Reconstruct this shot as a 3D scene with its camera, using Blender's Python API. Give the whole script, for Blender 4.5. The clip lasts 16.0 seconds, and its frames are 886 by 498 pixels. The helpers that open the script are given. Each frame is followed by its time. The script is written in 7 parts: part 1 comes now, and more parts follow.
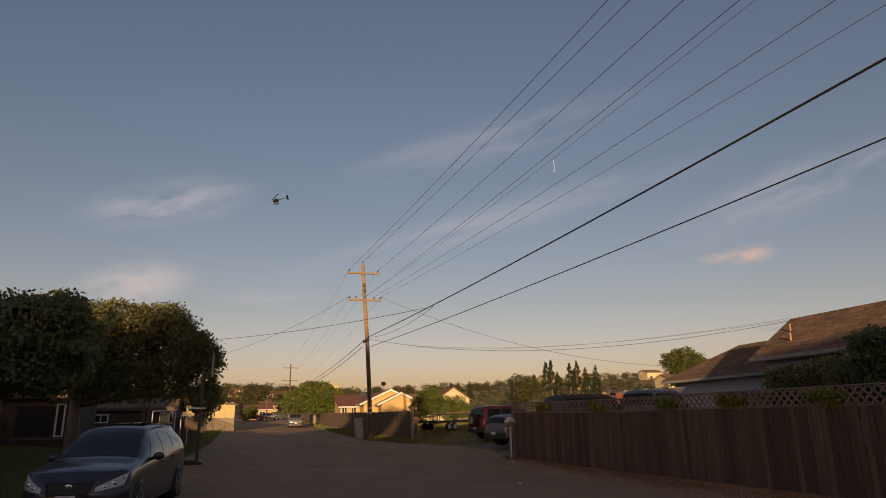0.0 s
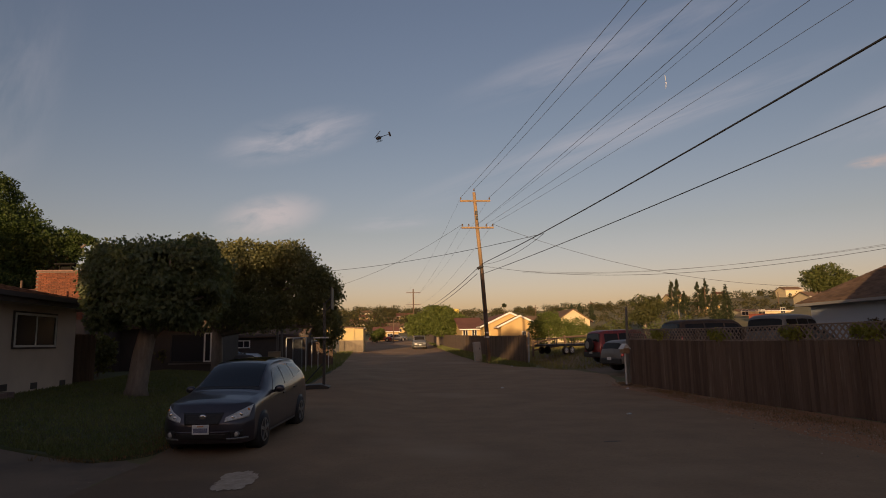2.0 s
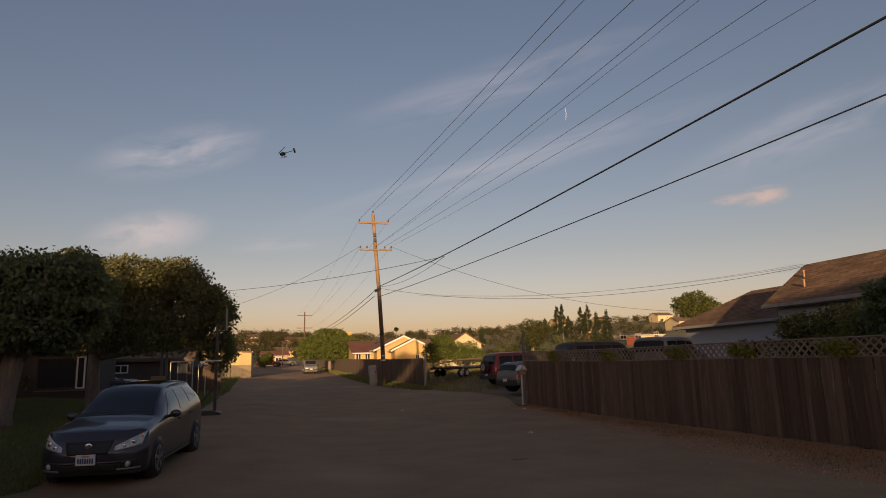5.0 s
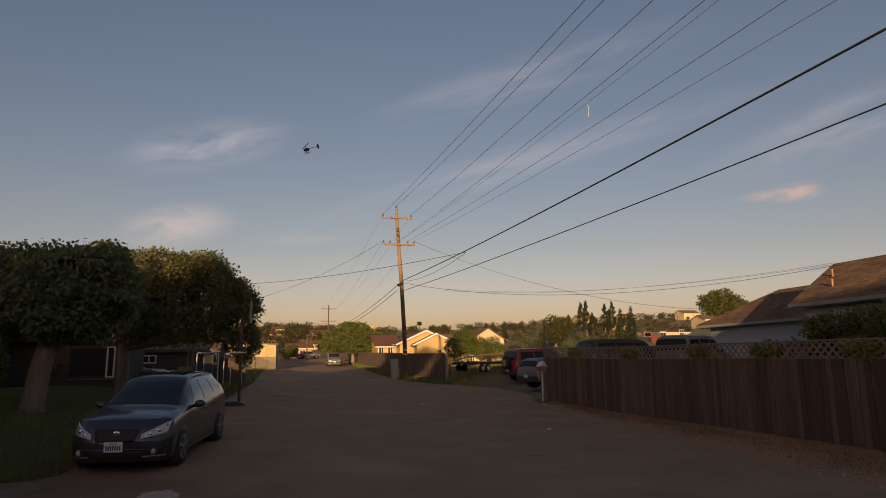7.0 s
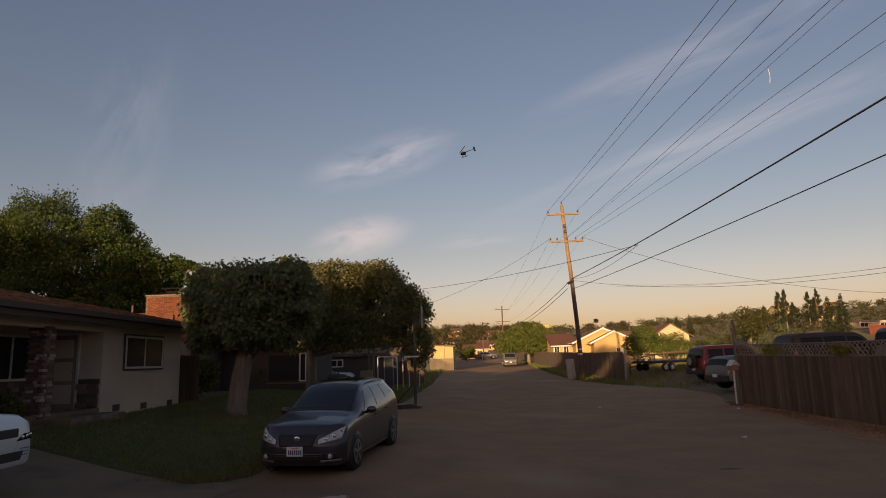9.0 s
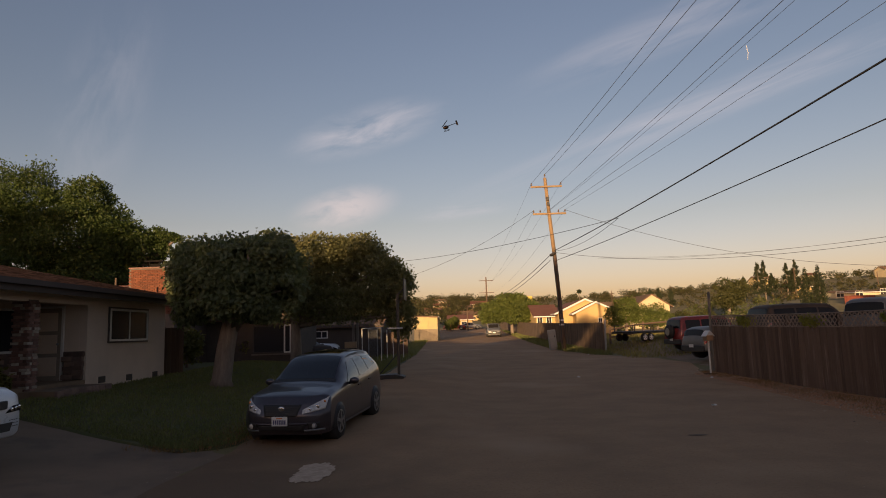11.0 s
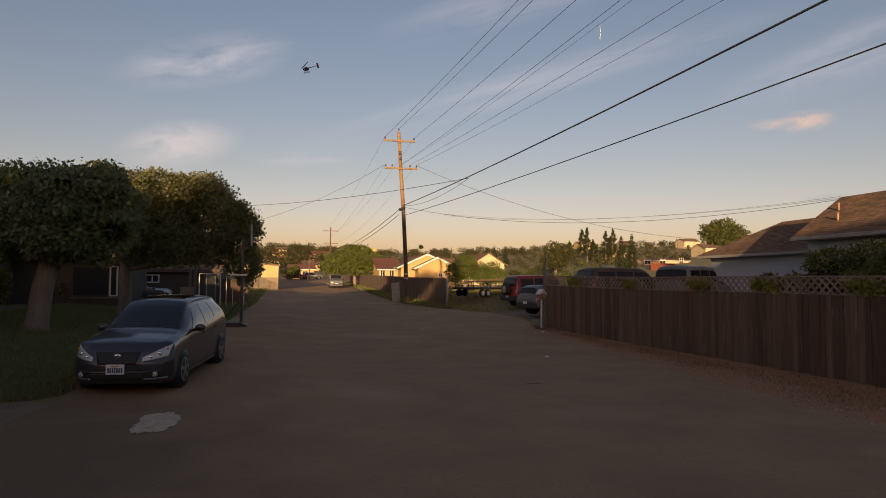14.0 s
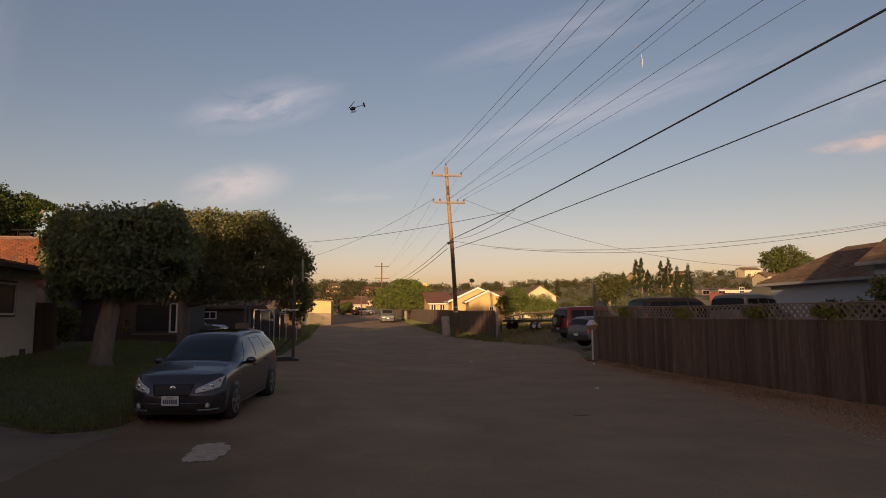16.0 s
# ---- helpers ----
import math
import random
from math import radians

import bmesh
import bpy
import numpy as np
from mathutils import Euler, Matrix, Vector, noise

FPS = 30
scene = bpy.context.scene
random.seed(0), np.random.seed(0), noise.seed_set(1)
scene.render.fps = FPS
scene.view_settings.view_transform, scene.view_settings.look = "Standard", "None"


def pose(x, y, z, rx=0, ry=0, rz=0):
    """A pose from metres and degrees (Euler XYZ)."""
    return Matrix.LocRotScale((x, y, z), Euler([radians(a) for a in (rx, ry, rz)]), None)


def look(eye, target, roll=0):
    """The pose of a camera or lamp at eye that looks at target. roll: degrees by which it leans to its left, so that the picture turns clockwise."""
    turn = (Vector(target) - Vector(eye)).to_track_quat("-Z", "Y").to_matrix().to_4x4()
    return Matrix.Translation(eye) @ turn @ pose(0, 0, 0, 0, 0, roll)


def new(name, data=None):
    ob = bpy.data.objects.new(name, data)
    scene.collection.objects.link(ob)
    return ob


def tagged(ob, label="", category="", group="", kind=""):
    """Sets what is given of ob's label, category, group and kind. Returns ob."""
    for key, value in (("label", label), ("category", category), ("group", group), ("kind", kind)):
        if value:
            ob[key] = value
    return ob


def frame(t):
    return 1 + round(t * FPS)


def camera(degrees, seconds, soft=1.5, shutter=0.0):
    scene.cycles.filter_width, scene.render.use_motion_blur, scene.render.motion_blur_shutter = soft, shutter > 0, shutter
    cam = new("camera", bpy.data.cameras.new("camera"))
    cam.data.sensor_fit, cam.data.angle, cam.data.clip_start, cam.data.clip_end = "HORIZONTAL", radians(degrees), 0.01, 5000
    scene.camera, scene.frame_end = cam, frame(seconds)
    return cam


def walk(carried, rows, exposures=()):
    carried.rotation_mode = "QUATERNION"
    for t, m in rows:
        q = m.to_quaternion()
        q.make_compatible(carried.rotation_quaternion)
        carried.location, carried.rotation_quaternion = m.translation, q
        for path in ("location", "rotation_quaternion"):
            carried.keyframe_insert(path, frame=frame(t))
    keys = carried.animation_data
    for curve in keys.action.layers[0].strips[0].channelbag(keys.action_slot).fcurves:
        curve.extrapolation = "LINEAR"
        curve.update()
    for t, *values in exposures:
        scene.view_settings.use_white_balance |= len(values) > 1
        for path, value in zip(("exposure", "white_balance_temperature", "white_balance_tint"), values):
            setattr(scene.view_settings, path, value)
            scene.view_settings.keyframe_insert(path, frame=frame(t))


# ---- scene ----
from collections import defaultdict

cam = camera(69.98, 16.0, soft=0.95)
# seconds, place in metres, then the turns about x, y and z in degrees
ROWS = [
    (0.0, -0.271, -0.098, 1.602, 105.12, 0.98, -16.14),
    (0.5, -0.131, -0.090, 1.636, 103.87, 2.43, -12.56),
    (1.0, 0.039, -0.121, 1.710, 103.99, 2.19, -7.85),
    (1.5, 0.110, -0.130, 1.776, 102.63, 1.68, -5.92),
    (2.0, 0.171, -0.114, 1.902, 98.32, 1.15, -5.24),
    (2.5, 0.169, -0.080, 1.904, 97.85, 1.04, -5.07),
    (3.0, 0.204, -0.099, 1.908, 98.63, 1.38, -4.04),
    (3.5, 0.146, -0.058, 1.877, 99.52, 1.55, -5.74),
    (4.0, 0.003, 0.004, 1.843, 99.98, 2.12, -9.44),
    (4.2, -0.149, 0.042, 1.806, 101.39, 2.21, -12.96),
    (6.3, -0.236, -0.093, 1.873, 97.82, 1.02, -15.71),
    (6.5, -0.233, -0.100, 1.859, 98.66, 0.76, -15.12),
    (7.0, -0.152, -0.118, 1.841, 99.81, 0.65, -12.98),
    (7.5, 0.002, -0.181, 1.914, 98.66, -0.50, -9.87),
    (8.0, 0.187, -0.164, 1.979, 96.24, -0.73, -6.14),
    (8.5, 0.205, 0.033, 1.983, 96.34, -0.13, -2.46),
    (9.0, 0.136, 0.297, 1.935, 100.05, 1.65, 2.78),
    (9.2, 0.112, 0.362, 2.008, 99.82, 1.68, 2.26),
    (11.3, 0.234, 0.031, 1.953, 96.89, 1.85, 1.05),
    (11.5, 0.208, 0.076, 1.921, 96.42, 1.74, -0.70),
    (12.0, 0.087, 0.023, 1.955, 94.15, 0.98, -8.43),
    (12.5, -0.152, 0.141, 1.963, 92.83, 0.14, -14.92),
    (13.0, -0.213, 0.170, 1.961, 92.65, -0.43, -16.32),
    (13.5, -0.183, 0.127, 1.968, 92.58, -0.43, -15.02),
    (14.0, -0.093, 0.064, 1.968, 92.91, -0.46, -12.91),
    (14.5, -0.073, 0.029, 1.947, 93.97, -0.35, -12.05),
    (15.0, -0.083, 0.022, 1.886, 95.84, 0.07, -12.04),
    (15.5, -0.071, -0.008, 1.828, 97.46, 0.51, -11.06),
    (16.0, 0.039, -0.050, 1.903, 95.98, 0.32, -8.22),
]
EXPOSURES = [(0.0, 0.25), (1.0, 0.19), (2.0, 0.20), (3.0, 0.38), (3.5, 0.42), (6.5, 0.22), (8.0, 0.24), (9.0, 0.46), (11.5, 0.52), (12.5, 0.52), (14.0, 0.55), (16.0, 0.5)]
walk(cam, [(t, pose(*m)) for t, *m in ROWS], exposures=EXPOSURES)

# ---- world and sun ----
SUN_ELEV, SUN_AZ = radians(6.0), radians(197.0)  # the sun stands low behind the camera, a little to its left
world = bpy.data.worlds.new("evening_sky")
scene.world = world
world.use_nodes = True
wn, wl = world.node_tree.nodes, world.node_tree.links
wn.clear()


def wmath(op, a, b=None, clamp=False):
    n = wn.new("ShaderNodeMath")
    n.operation, n.use_clamp = op, clamp
    for i, v in enumerate((a, b)):
        if v is None:
            continue
        if isinstance(v, (int, float)):
            n.inputs[i].default_value = v
        else:
            wl.new(v, n.inputs[i])
    return n.outputs[0]


def wdot(vec, axis):
    n = wn.new("ShaderNodeVectorMath")
    n.operation = "DOT_PRODUCT"
    wl.new(vec, n.inputs[0])
    n.inputs[1].default_value = axis
    return n.outputs["Value"]


def wmix(fac, a, b, mode="MIX"):
    n = wn.new("ShaderNodeMix")
    n.data_type, n.blend_type = "RGBA", mode
    for s, v in ((n.inputs[0], fac), (n.inputs[6], a), (n.inputs[7], b)):
        if isinstance(v, (int, float)):
            s.default_value = v
        elif isinstance(v, tuple):
            s.default_value = v
        else:
            wl.new(v, s)
    return n.outputs[2]


sky = wn.new("ShaderNodeTexSky")
sky.sky_type = "NISHITA"
sky.sun_disc = False
sky.sun_elevation = SUN_ELEV
sky.sun_rotation = SUN_AZ
sky.air_density, sky.dust_density, sky.ozone_density = 1.2, 1.6, 1.3
view = wn.new("ShaderNodeTexCoord").outputs["Generated"]


def cloud(centre, towards, long, wide, seed, low, gain):
    """Mask of one thin cloud about a direction, drawn out along a second one."""
    c = Vector(centre).normalized()
    a = Vector(towards) - c
    a = (a - c * a.dot(c)).normalized()
    b = c.cross(a)
    u, v = wmath("DIVIDE", wdot(view, a), long), wmath("DIVIDE", wdot(view, b), wide)
    front = wmath("GREATER_THAN", wdot(view, c), 0.2)
    rr = wmath("ADD", wmath("MULTIPLY", u, u), wmath("MULTIPLY", v, v))
    body = wmath("SUBTRACT", 1.0, rr, clamp=True)
    body = wmath("MULTIPLY", body, body)
    comb = wn.new("ShaderNodeCombineXYZ")
    wl.new(wmath("MULTIPLY", u, 1.3), comb.inputs[0])
    wl.new(wmath("MULTIPLY", v, 1.1), comb.inputs[1])
    comb.inputs[2].default_value = seed
    nz = wn.new("ShaderNodeTexNoise")
    nz.inputs["Scale"].default_value = 1.25
    nz.inputs["Detail"].default_value = 5.0
    nz.inputs["Roughness"].default_value = 0.58
    nz.inputs["Distortion"].default_value = 0.35
    wl.new(comb.outputs[0], nz.inputs["Vector"])
    k = wmath("MULTIPLY", wmath("SUBTRACT", nz.outputs["Fac"], low, clamp=True), gain, clamp=True)
    return wmath("MULTIPLY", wmath("MULTIPLY", wmath("MULTIPLY", body, k), front), 1.0, clamp=True)


height = wmath("ABSOLUTE", wdot(view, (0, 0, 1)))
low = wmath("SUBTRACT", 1.0, wmath("MULTIPLY", height, 2.6), clamp=True)
low = wmath("MULTIPLY", low, low)
glow = wmath("SUBTRACT", 1.0, wmath("MULTIPLY", height, 6.0), clamp=True)
# thin evening haze warms the sky towards the horizon
tone = wmix(1.0, sky.outputs["Color"], wmix(low, (1.09, 0.92, 1.06, 1), (1.53, 1.18, 1.55, 1)), "MULTIPLY")
tone = wmix(glow, tone, wmix(1.0, tone, (1.15, 1.22, 1.50, 1), "MULTIPLY"))
CLOUDS = [  # centre, drawn towards, half length, half width, seed, floor, gain, colour
    ((-0.130, 0.941, 0.312), (-0.04, 0.943, 0.335), 0.15, 0.044, 1.0, 0.31, 3.0, 0),
    ((-0.170, 0.966, 0.195), (-0.05, 0.966, 0.215), 0.10, 0.040, 2.3, 0.25, 3.8, 3),
    ((0.335, 0.890, 0.300), (0.55, 0.77, 0.350), 0.42, 0.035, 3.1, 0.33, 2.2, 0),
    ((0.330, 0.850, 0.420), (0.50, 0.75, 0.450), 0.30, 0.045, 4.7, 0.38, 1.8, 0),
    ((0.700, 0.653, 0.300), (0.82, 0.50, 0.340), 0.22, 0.050, 5.2, 0.34, 2.2, 0),
    ((0.664, 0.715, 0.220), (0.75, 0.62, 0.222), 0.045, 0.018, 6.9, 0.25, 3.0, 1),
    ((0.632, 0.742, 0.220), (0.75, 0.62, 0.222), 0.035, 0.010, 7.4, 0.25, 2.0, 1),
    ((0.010, 0.983, 0.186), (0.12, 0.98, 0.195), 0.10, 0.018, 8.8, 0.36, 1.6, 0),
    ((-0.480, 0.820, 0.300), (-0.43, 0.80, 0.420), 0.22, 0.070, 9.1, 0.40, 1.0, 0),
    ((0.693, 0.712, 0.116), (0.75, 0.65, 0.120), 0.035, 0.008, 10.3, 0.25, 2.0, 2),
]
CLOUD_TONES = ((4.8, 4.3, 4.5, 1), (6.5, 4.2, 3.2, 1), (2.4, 2.4, 2.7, 1), (5.6, 4.6, 4.4, 1))
for c, d, lo, wi, sd, fl, gn, col in CLOUDS:
    tone = wmix(wmath("MULTIPLY", cloud(c, d, lo, wi, sd, fl, gn), 0.6), tone, CLOUD_TONES[col])
bg = wn.new("ShaderNodeBackground")
bg.inputs["Strength"].default_value = 0.10
wl.new(tone, bg.inputs["Color"])
wl.new(bg.outputs[0], wn.new("ShaderNodeOutputWorld").inputs["Surface"])

sun = new("sun", bpy.data.lights.new("sun", "SUN"))
sun.data.energy, sun.data.angle, sun.data.color = 5.0, radians(0.6), (1.0, 0.66, 0.34)
sun.matrix_world = look((-20, -60, 10), (-20 + 0.29, -60 + 0.957, 10 - math.tan(SUN_ELEV)))

# ---- materials ----


def mat(name, c1, c2, scale=6.0, rough=0.8, bump=0.2, metal=0.0, fine=60.0, stretch=(1, 1, 1), vary=0.0, stain=None, coat=0.0, island=0.0, spec=0.5):
    """Two colours mixed by coarse and fine noise in metres, with fine relief; vary: by the object's own random number."""
    m = bpy.data.materials.new(name)
    m.use_nodes = True
    n, l = m.node_tree.nodes, m.node_tree.links
    b = n["Principled BSDF"]
    co = n.new("ShaderNodeTexCoord")
    mp = n.new("ShaderNodeMapping")
    mp.inputs["Scale"].default_value = stretch
    l.new(co.outputs["Object"], mp.inputs["Vector"])
    if vary:
        oi = n.new("ShaderNodeObjectInfo")
        ad = n.new("ShaderNodeVectorMath")
        ad.operation = "ADD"
        sc = n.new("ShaderNodeVectorMath")
        sc.operation = "SCALE"
        sc.inputs["Scale"].default_value = 37.0
        cb = n.new("ShaderNodeCombineXYZ")
        for i in range(3):
            l.new(oi.outputs["Random"], cb.inputs[i])
        l.new(cb.outputs[0], sc.inputs[0])
        l.new(mp.outputs[0], ad.inputs[0])
        l.new(sc.outputs[0], ad.inputs[1])
        vec = ad.outputs[0]
    else:
        vec = mp.outputs[0]

    def nz(s, d, r=0.6):
        t = n.new("ShaderNodeTexNoise")
        t.inputs["Scale"].default_value, t.inputs["Detail"].default_value, t.inputs["Roughness"].default_value = s, d, r
        l.new(vec, t.inputs["Vector"])
        return t.outputs["Fac"]

    def mixc(f, a, c, mode="MIX"):
        x = n.new("ShaderNodeMix")
        x.data_type, x.blend_type = "RGBA", mode
        for s, v in ((x.inputs[0], f), (x.inputs[6], a), (x.inputs[7], c)):
            if isinstance(v, (float, int, tuple)):
                s.default_value = v
            else:
                l.new(v, s)
        return x.outputs[2]

    def ramp(f, lo, hi):
        r = n.new("ShaderNodeMapRange")
        r.inputs["From Min"].default_value, r.inputs["From Max"].default_value = lo, hi
        l.new(f, r.inputs["Value"])
        return r.outputs[0]

    big, small = nz(scale, 5), nz(fine, 4)
    col = mixc(ramp(big, 0.3, 0.7), (*c1, 1), (*c2, 1))
    dark = tuple(0.72 * (p + q) / 2 for p, q in zip(c1, c2))
    col = mixc(ramp(small, 0.5, 0.9), col, (*dark, 1))
    if stain:
        col = mixc(ramp(nz(stain[3], 3), 0.55, 0.72), col, (*stain[:3], 1))
    if vary or island:
        src = n.new("ShaderNodeNewGeometry").outputs["Random Per Island"] if island else oi.outputs["Random"]
        v = n.new("ShaderNodeMapRange")
        v.inputs["To Min"].default_value, v.inputs["To Max"].default_value = 1 - (vary or island), 1 + (vary or island)
        l.new(src, v.inputs["Value"])
        g = n.new("ShaderNodeCombineColor")
        for i in range(3):
            l.new(v.outputs[0], g.inputs[i])
        col = mixc(1.0, col, g.outputs[0], "MULTIPLY")
    l.new(col, b.inputs["Base Color"])
    b.inputs["Metallic"].default_value = metal
    b.inputs["Coat Weight"].default_value = coat
    b.inputs["Coat Roughness"].default_value = 0.05
    b.inputs["Specular IOR Level"].default_value = spec
    rr = n.new("ShaderNodeMapRange")
    rr.inputs["To Min"].default_value, rr.inputs["To Max"].default_value = max(0.02, rough - 0.08), min(1, rough + 0.08)
    l.new(big, rr.inputs["Value"])
    l.new(rr.outputs[0], b.inputs["Roughness"])
    if bump:
        bp = n.new("ShaderNodeBump")
        bp.inputs["Strength"].default_value, bp.inputs["Distance"].default_value = bump, 0.01
        l.new(small, bp.inputs["Height"])
        l.new(bp.outputs[0], b.inputs["Normal"])
    return m


def leafmat(name, c1, c2, thin=0.25):
    m = mat(name, c1, c2, 1.2, 0.55, 0.0, island=0.35, fine=9.0, spec=0.3)
    b = m.node_tree.nodes["Principled BSDF"]
    tr = m.node_tree.nodes.new("ShaderNodeBsdfTranslucent")
    tr.inputs["Color"].default_value = (c2[0] * 1.3, c2[1] * 1.4, c2[2] * 0.8, 1)
    mx = m.node_tree.nodes.new("ShaderNodeMixShader")
    mx.inputs[0].default_value = thin
    out = m.node_tree.nodes["Material Output"]
    m.node_tree.links.new(b.outputs[0], mx.inputs[1])
    m.node_tree.links.new(tr.outputs[0], mx.inputs[2])
    m.node_tree.links.new(mx.outputs[0], out.inputs["Surface"])
    return m


def glassmat(name, tint=(0.02, 0.025, 0.03), rough=0.04, spec=0.4):
    m = bpy.data.materials.new(name)
    m.use_nodes = True
    b = m.node_tree.nodes["Principled BSDF"]
    b.inputs["Base Color"].default_value = (*tint, 1)
    b.inputs["Roughness"].default_value = rough
    b.inputs["Specular IOR Level"].default_value = spec
    return m


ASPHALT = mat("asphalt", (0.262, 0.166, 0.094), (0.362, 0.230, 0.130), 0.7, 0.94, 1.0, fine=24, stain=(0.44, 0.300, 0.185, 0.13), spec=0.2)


def dark_area(m, centre, reach, colour):
    """Mixes a second, darker colour in round a place, fading out raggedly."""
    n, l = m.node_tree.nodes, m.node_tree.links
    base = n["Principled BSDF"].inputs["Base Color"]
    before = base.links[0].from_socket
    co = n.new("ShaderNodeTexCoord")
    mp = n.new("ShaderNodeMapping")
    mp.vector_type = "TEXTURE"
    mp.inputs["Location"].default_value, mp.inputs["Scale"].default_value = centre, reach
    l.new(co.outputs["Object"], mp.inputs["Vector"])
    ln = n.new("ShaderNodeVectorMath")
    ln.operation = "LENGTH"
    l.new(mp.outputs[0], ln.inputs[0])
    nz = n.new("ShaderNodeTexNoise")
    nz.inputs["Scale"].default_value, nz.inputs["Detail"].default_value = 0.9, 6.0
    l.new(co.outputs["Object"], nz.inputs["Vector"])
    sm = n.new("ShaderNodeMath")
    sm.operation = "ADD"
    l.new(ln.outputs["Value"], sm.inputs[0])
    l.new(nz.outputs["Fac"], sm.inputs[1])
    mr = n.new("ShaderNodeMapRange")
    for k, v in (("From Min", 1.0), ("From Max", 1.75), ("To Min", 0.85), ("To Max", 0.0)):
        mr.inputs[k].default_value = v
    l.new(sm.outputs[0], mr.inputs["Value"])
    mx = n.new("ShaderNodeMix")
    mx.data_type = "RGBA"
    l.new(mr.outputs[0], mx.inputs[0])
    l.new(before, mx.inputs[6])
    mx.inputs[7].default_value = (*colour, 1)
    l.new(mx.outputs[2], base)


dark_area(ASPHALT, (-3.6, 7.0, 0), (3.2, 5.0, 50), (0.150, 0.100, 0.062))
PATCH = mat("pale_patch", (0.60, 0.46, 0.34), (0.40, 0.30, 0.21), 9.0, 0.95, 0.6, spec=0.2)
CONCRETE = mat("driveway_concrete", (0.250, 0.178, 0.118), (0.185, 0.132, 0.090), 0.8, 0.92, 0.5, stain=(0.11, 0.088, 0.068, 0.6), spec=0.2)
EARTH = mat("dry_earth_and_grass", (0.42, 0.180, 0.078), (0.30, 0.165, 0.075), 0.6, 0.95, 0.6, fine=25)
FIELD = mat("dry_field_grass", (0.215, 0.165, 0.062), (0.125, 0.112, 0.040), 0.12, 0.95, 0.6, fine=6)
LAWN = mat("lawn_soil", (0.060, 0.074, 0.020), (0.095, 0.082, 0.030), 1.2, 0.95, 0.5, fine=30)
GRASS = leafmat("grass_blades", (0.105, 0.128, 0.040), (0.175, 0.168, 0.062), 0.25)
FIELDGRASS = leafmat("field_grass_blades", (0.150, 0.140, 0.036), (0.260, 0.205, 0.065), 0.25)
DIRT = mat("packed_dirt", (0.26, 0.175, 0.112), (0.19, 0.132, 0.086), 0.8, 0.95, 0.6, fine=18, stain=(0.13, 0.12, 0.05, 0.7))
DRYGRASS = leafmat("dry_grass_blades", (0.26, 0.135, 0.058), (0.19, 0.115, 0.045), 0.2)
FENCEWOOD = mat("weathered_redwood", (0.190, 0.120, 0.079), (0.108, 0.070, 0.051), 2.0, 0.85, 0.5, fine=40, stretch=(5, 5, 0.35), vary=0.26, stain=(0.235, 0.158, 0.110, 2.0), spec=0.2)
GREYBOARD = mat("grey_weathered_boards", (0.165, 0.112, 0.076), (0.095, 0.067, 0.049), 2.0, 0.88, 0.5, fine=40, stretch=(5, 5, 0.35), vary=0.25, spec=0.2)
LATTICE = mat("lattice_wood", (0.30, 0.215, 0.155), (0.22, 0.155, 0.11), 4.0, 0.85, 0.3, fine=50, island=0.2)
POLEWOOD = mat("pole_wood", (0.30, 0.20, 0.115), (0.23, 0.15, 0.085), 3.0, 0.9, 0.6, fine=30, stretch=(4, 4, 0.3))
POLEDARK = mat("dark_pole_wood", (0.100, 0.064, 0.046), (0.140, 0.090, 0.062), 3.0, 0.9, 0.6, fine=30, stretch=(4, 4, 0.3))
WIRE = mat("black_cable", (0.018, 0.018, 0.020), (0.025, 0.025, 0.027), 5, 0.6, 0)
WIREGREY = mat("bare_conductor", (0.055, 0.056, 0.062), (0.075, 0.076, 0.082), 5, 0.5, 0)
STEEL = mat("galvanised_steel", (0.32, 0.33, 0.34), (0.24, 0.25, 0.26), 8, 0.45, 0.1, metal=0.8)
SOOT = mat("sooty_metal", (0.010, 0.009, 0.009), (0.014, 0.013, 0.012), 8, 0.9, 0.1, spec=0.1)
DARKMETAL = mat("dark_painted_metal", (0.026, 0.024, 0.024), (0.034, 0.032, 0.032), 8, 0.5, 0.1)
STUCCO = mat("beige_stucco", (0.68, 0.555, 0.450), (0.60, 0.488, 0.395), 1.3, 0.92, 0.6, fine=70)
TRIMDARK = mat("dark_brown_fascia", (0.066, 0.050, 0.044), (0.084, 0.062, 0.054), 3, 0.7, 0.2)
WHITEPAINT = mat("white_paint", (0.72, 0.70, 0.66), (0.62, 0.60, 0.57), 3, 0.6, 0.15)
SHINGLE = mat("brown_shingle", (0.36, 0.165, 0.090), (0.23, 0.115, 0.070), 2.2, 0.95, 0.8, fine=14, island=0.45, spec=0.1)
ROOFGREY = mat("grey_brown_shingle", (0.215, 0.138, 0.092), (0.145, 0.098, 0.070), 1.2, 0.95, 0.8, fine=9, spec=0.1)
ROOFRED = mat("red_brown_roof", (0.20, 0.080, 0.050), (0.15, 0.06, 0.04), 0.8, 0.92, 0.5, fine=12)
BRICK = mat("red_brick", (0.17, 0.050, 0.022), (0.11, 0.036, 0.019), 9, 0.9, 0.4, fine=60, vary=0.3)
WASHBRICK = mat("whitewashed_brick", (0.42, 0.37, 0.31), (0.30, 0.24, 0.19), 9, 0.9, 0.4, fine=60, vary=0.3)
OLDBRICK = mat("used_brick", (0.23, 0.125, 0.096), (0.14, 0.085, 0.070), 9, 0.9, 0.4, fine=60, vary=0.45)
MORTAR = mat("mortar", (0.15, 0.12, 0.10), (0.12, 0.10, 0.085), 12, 0.95, 0.4)
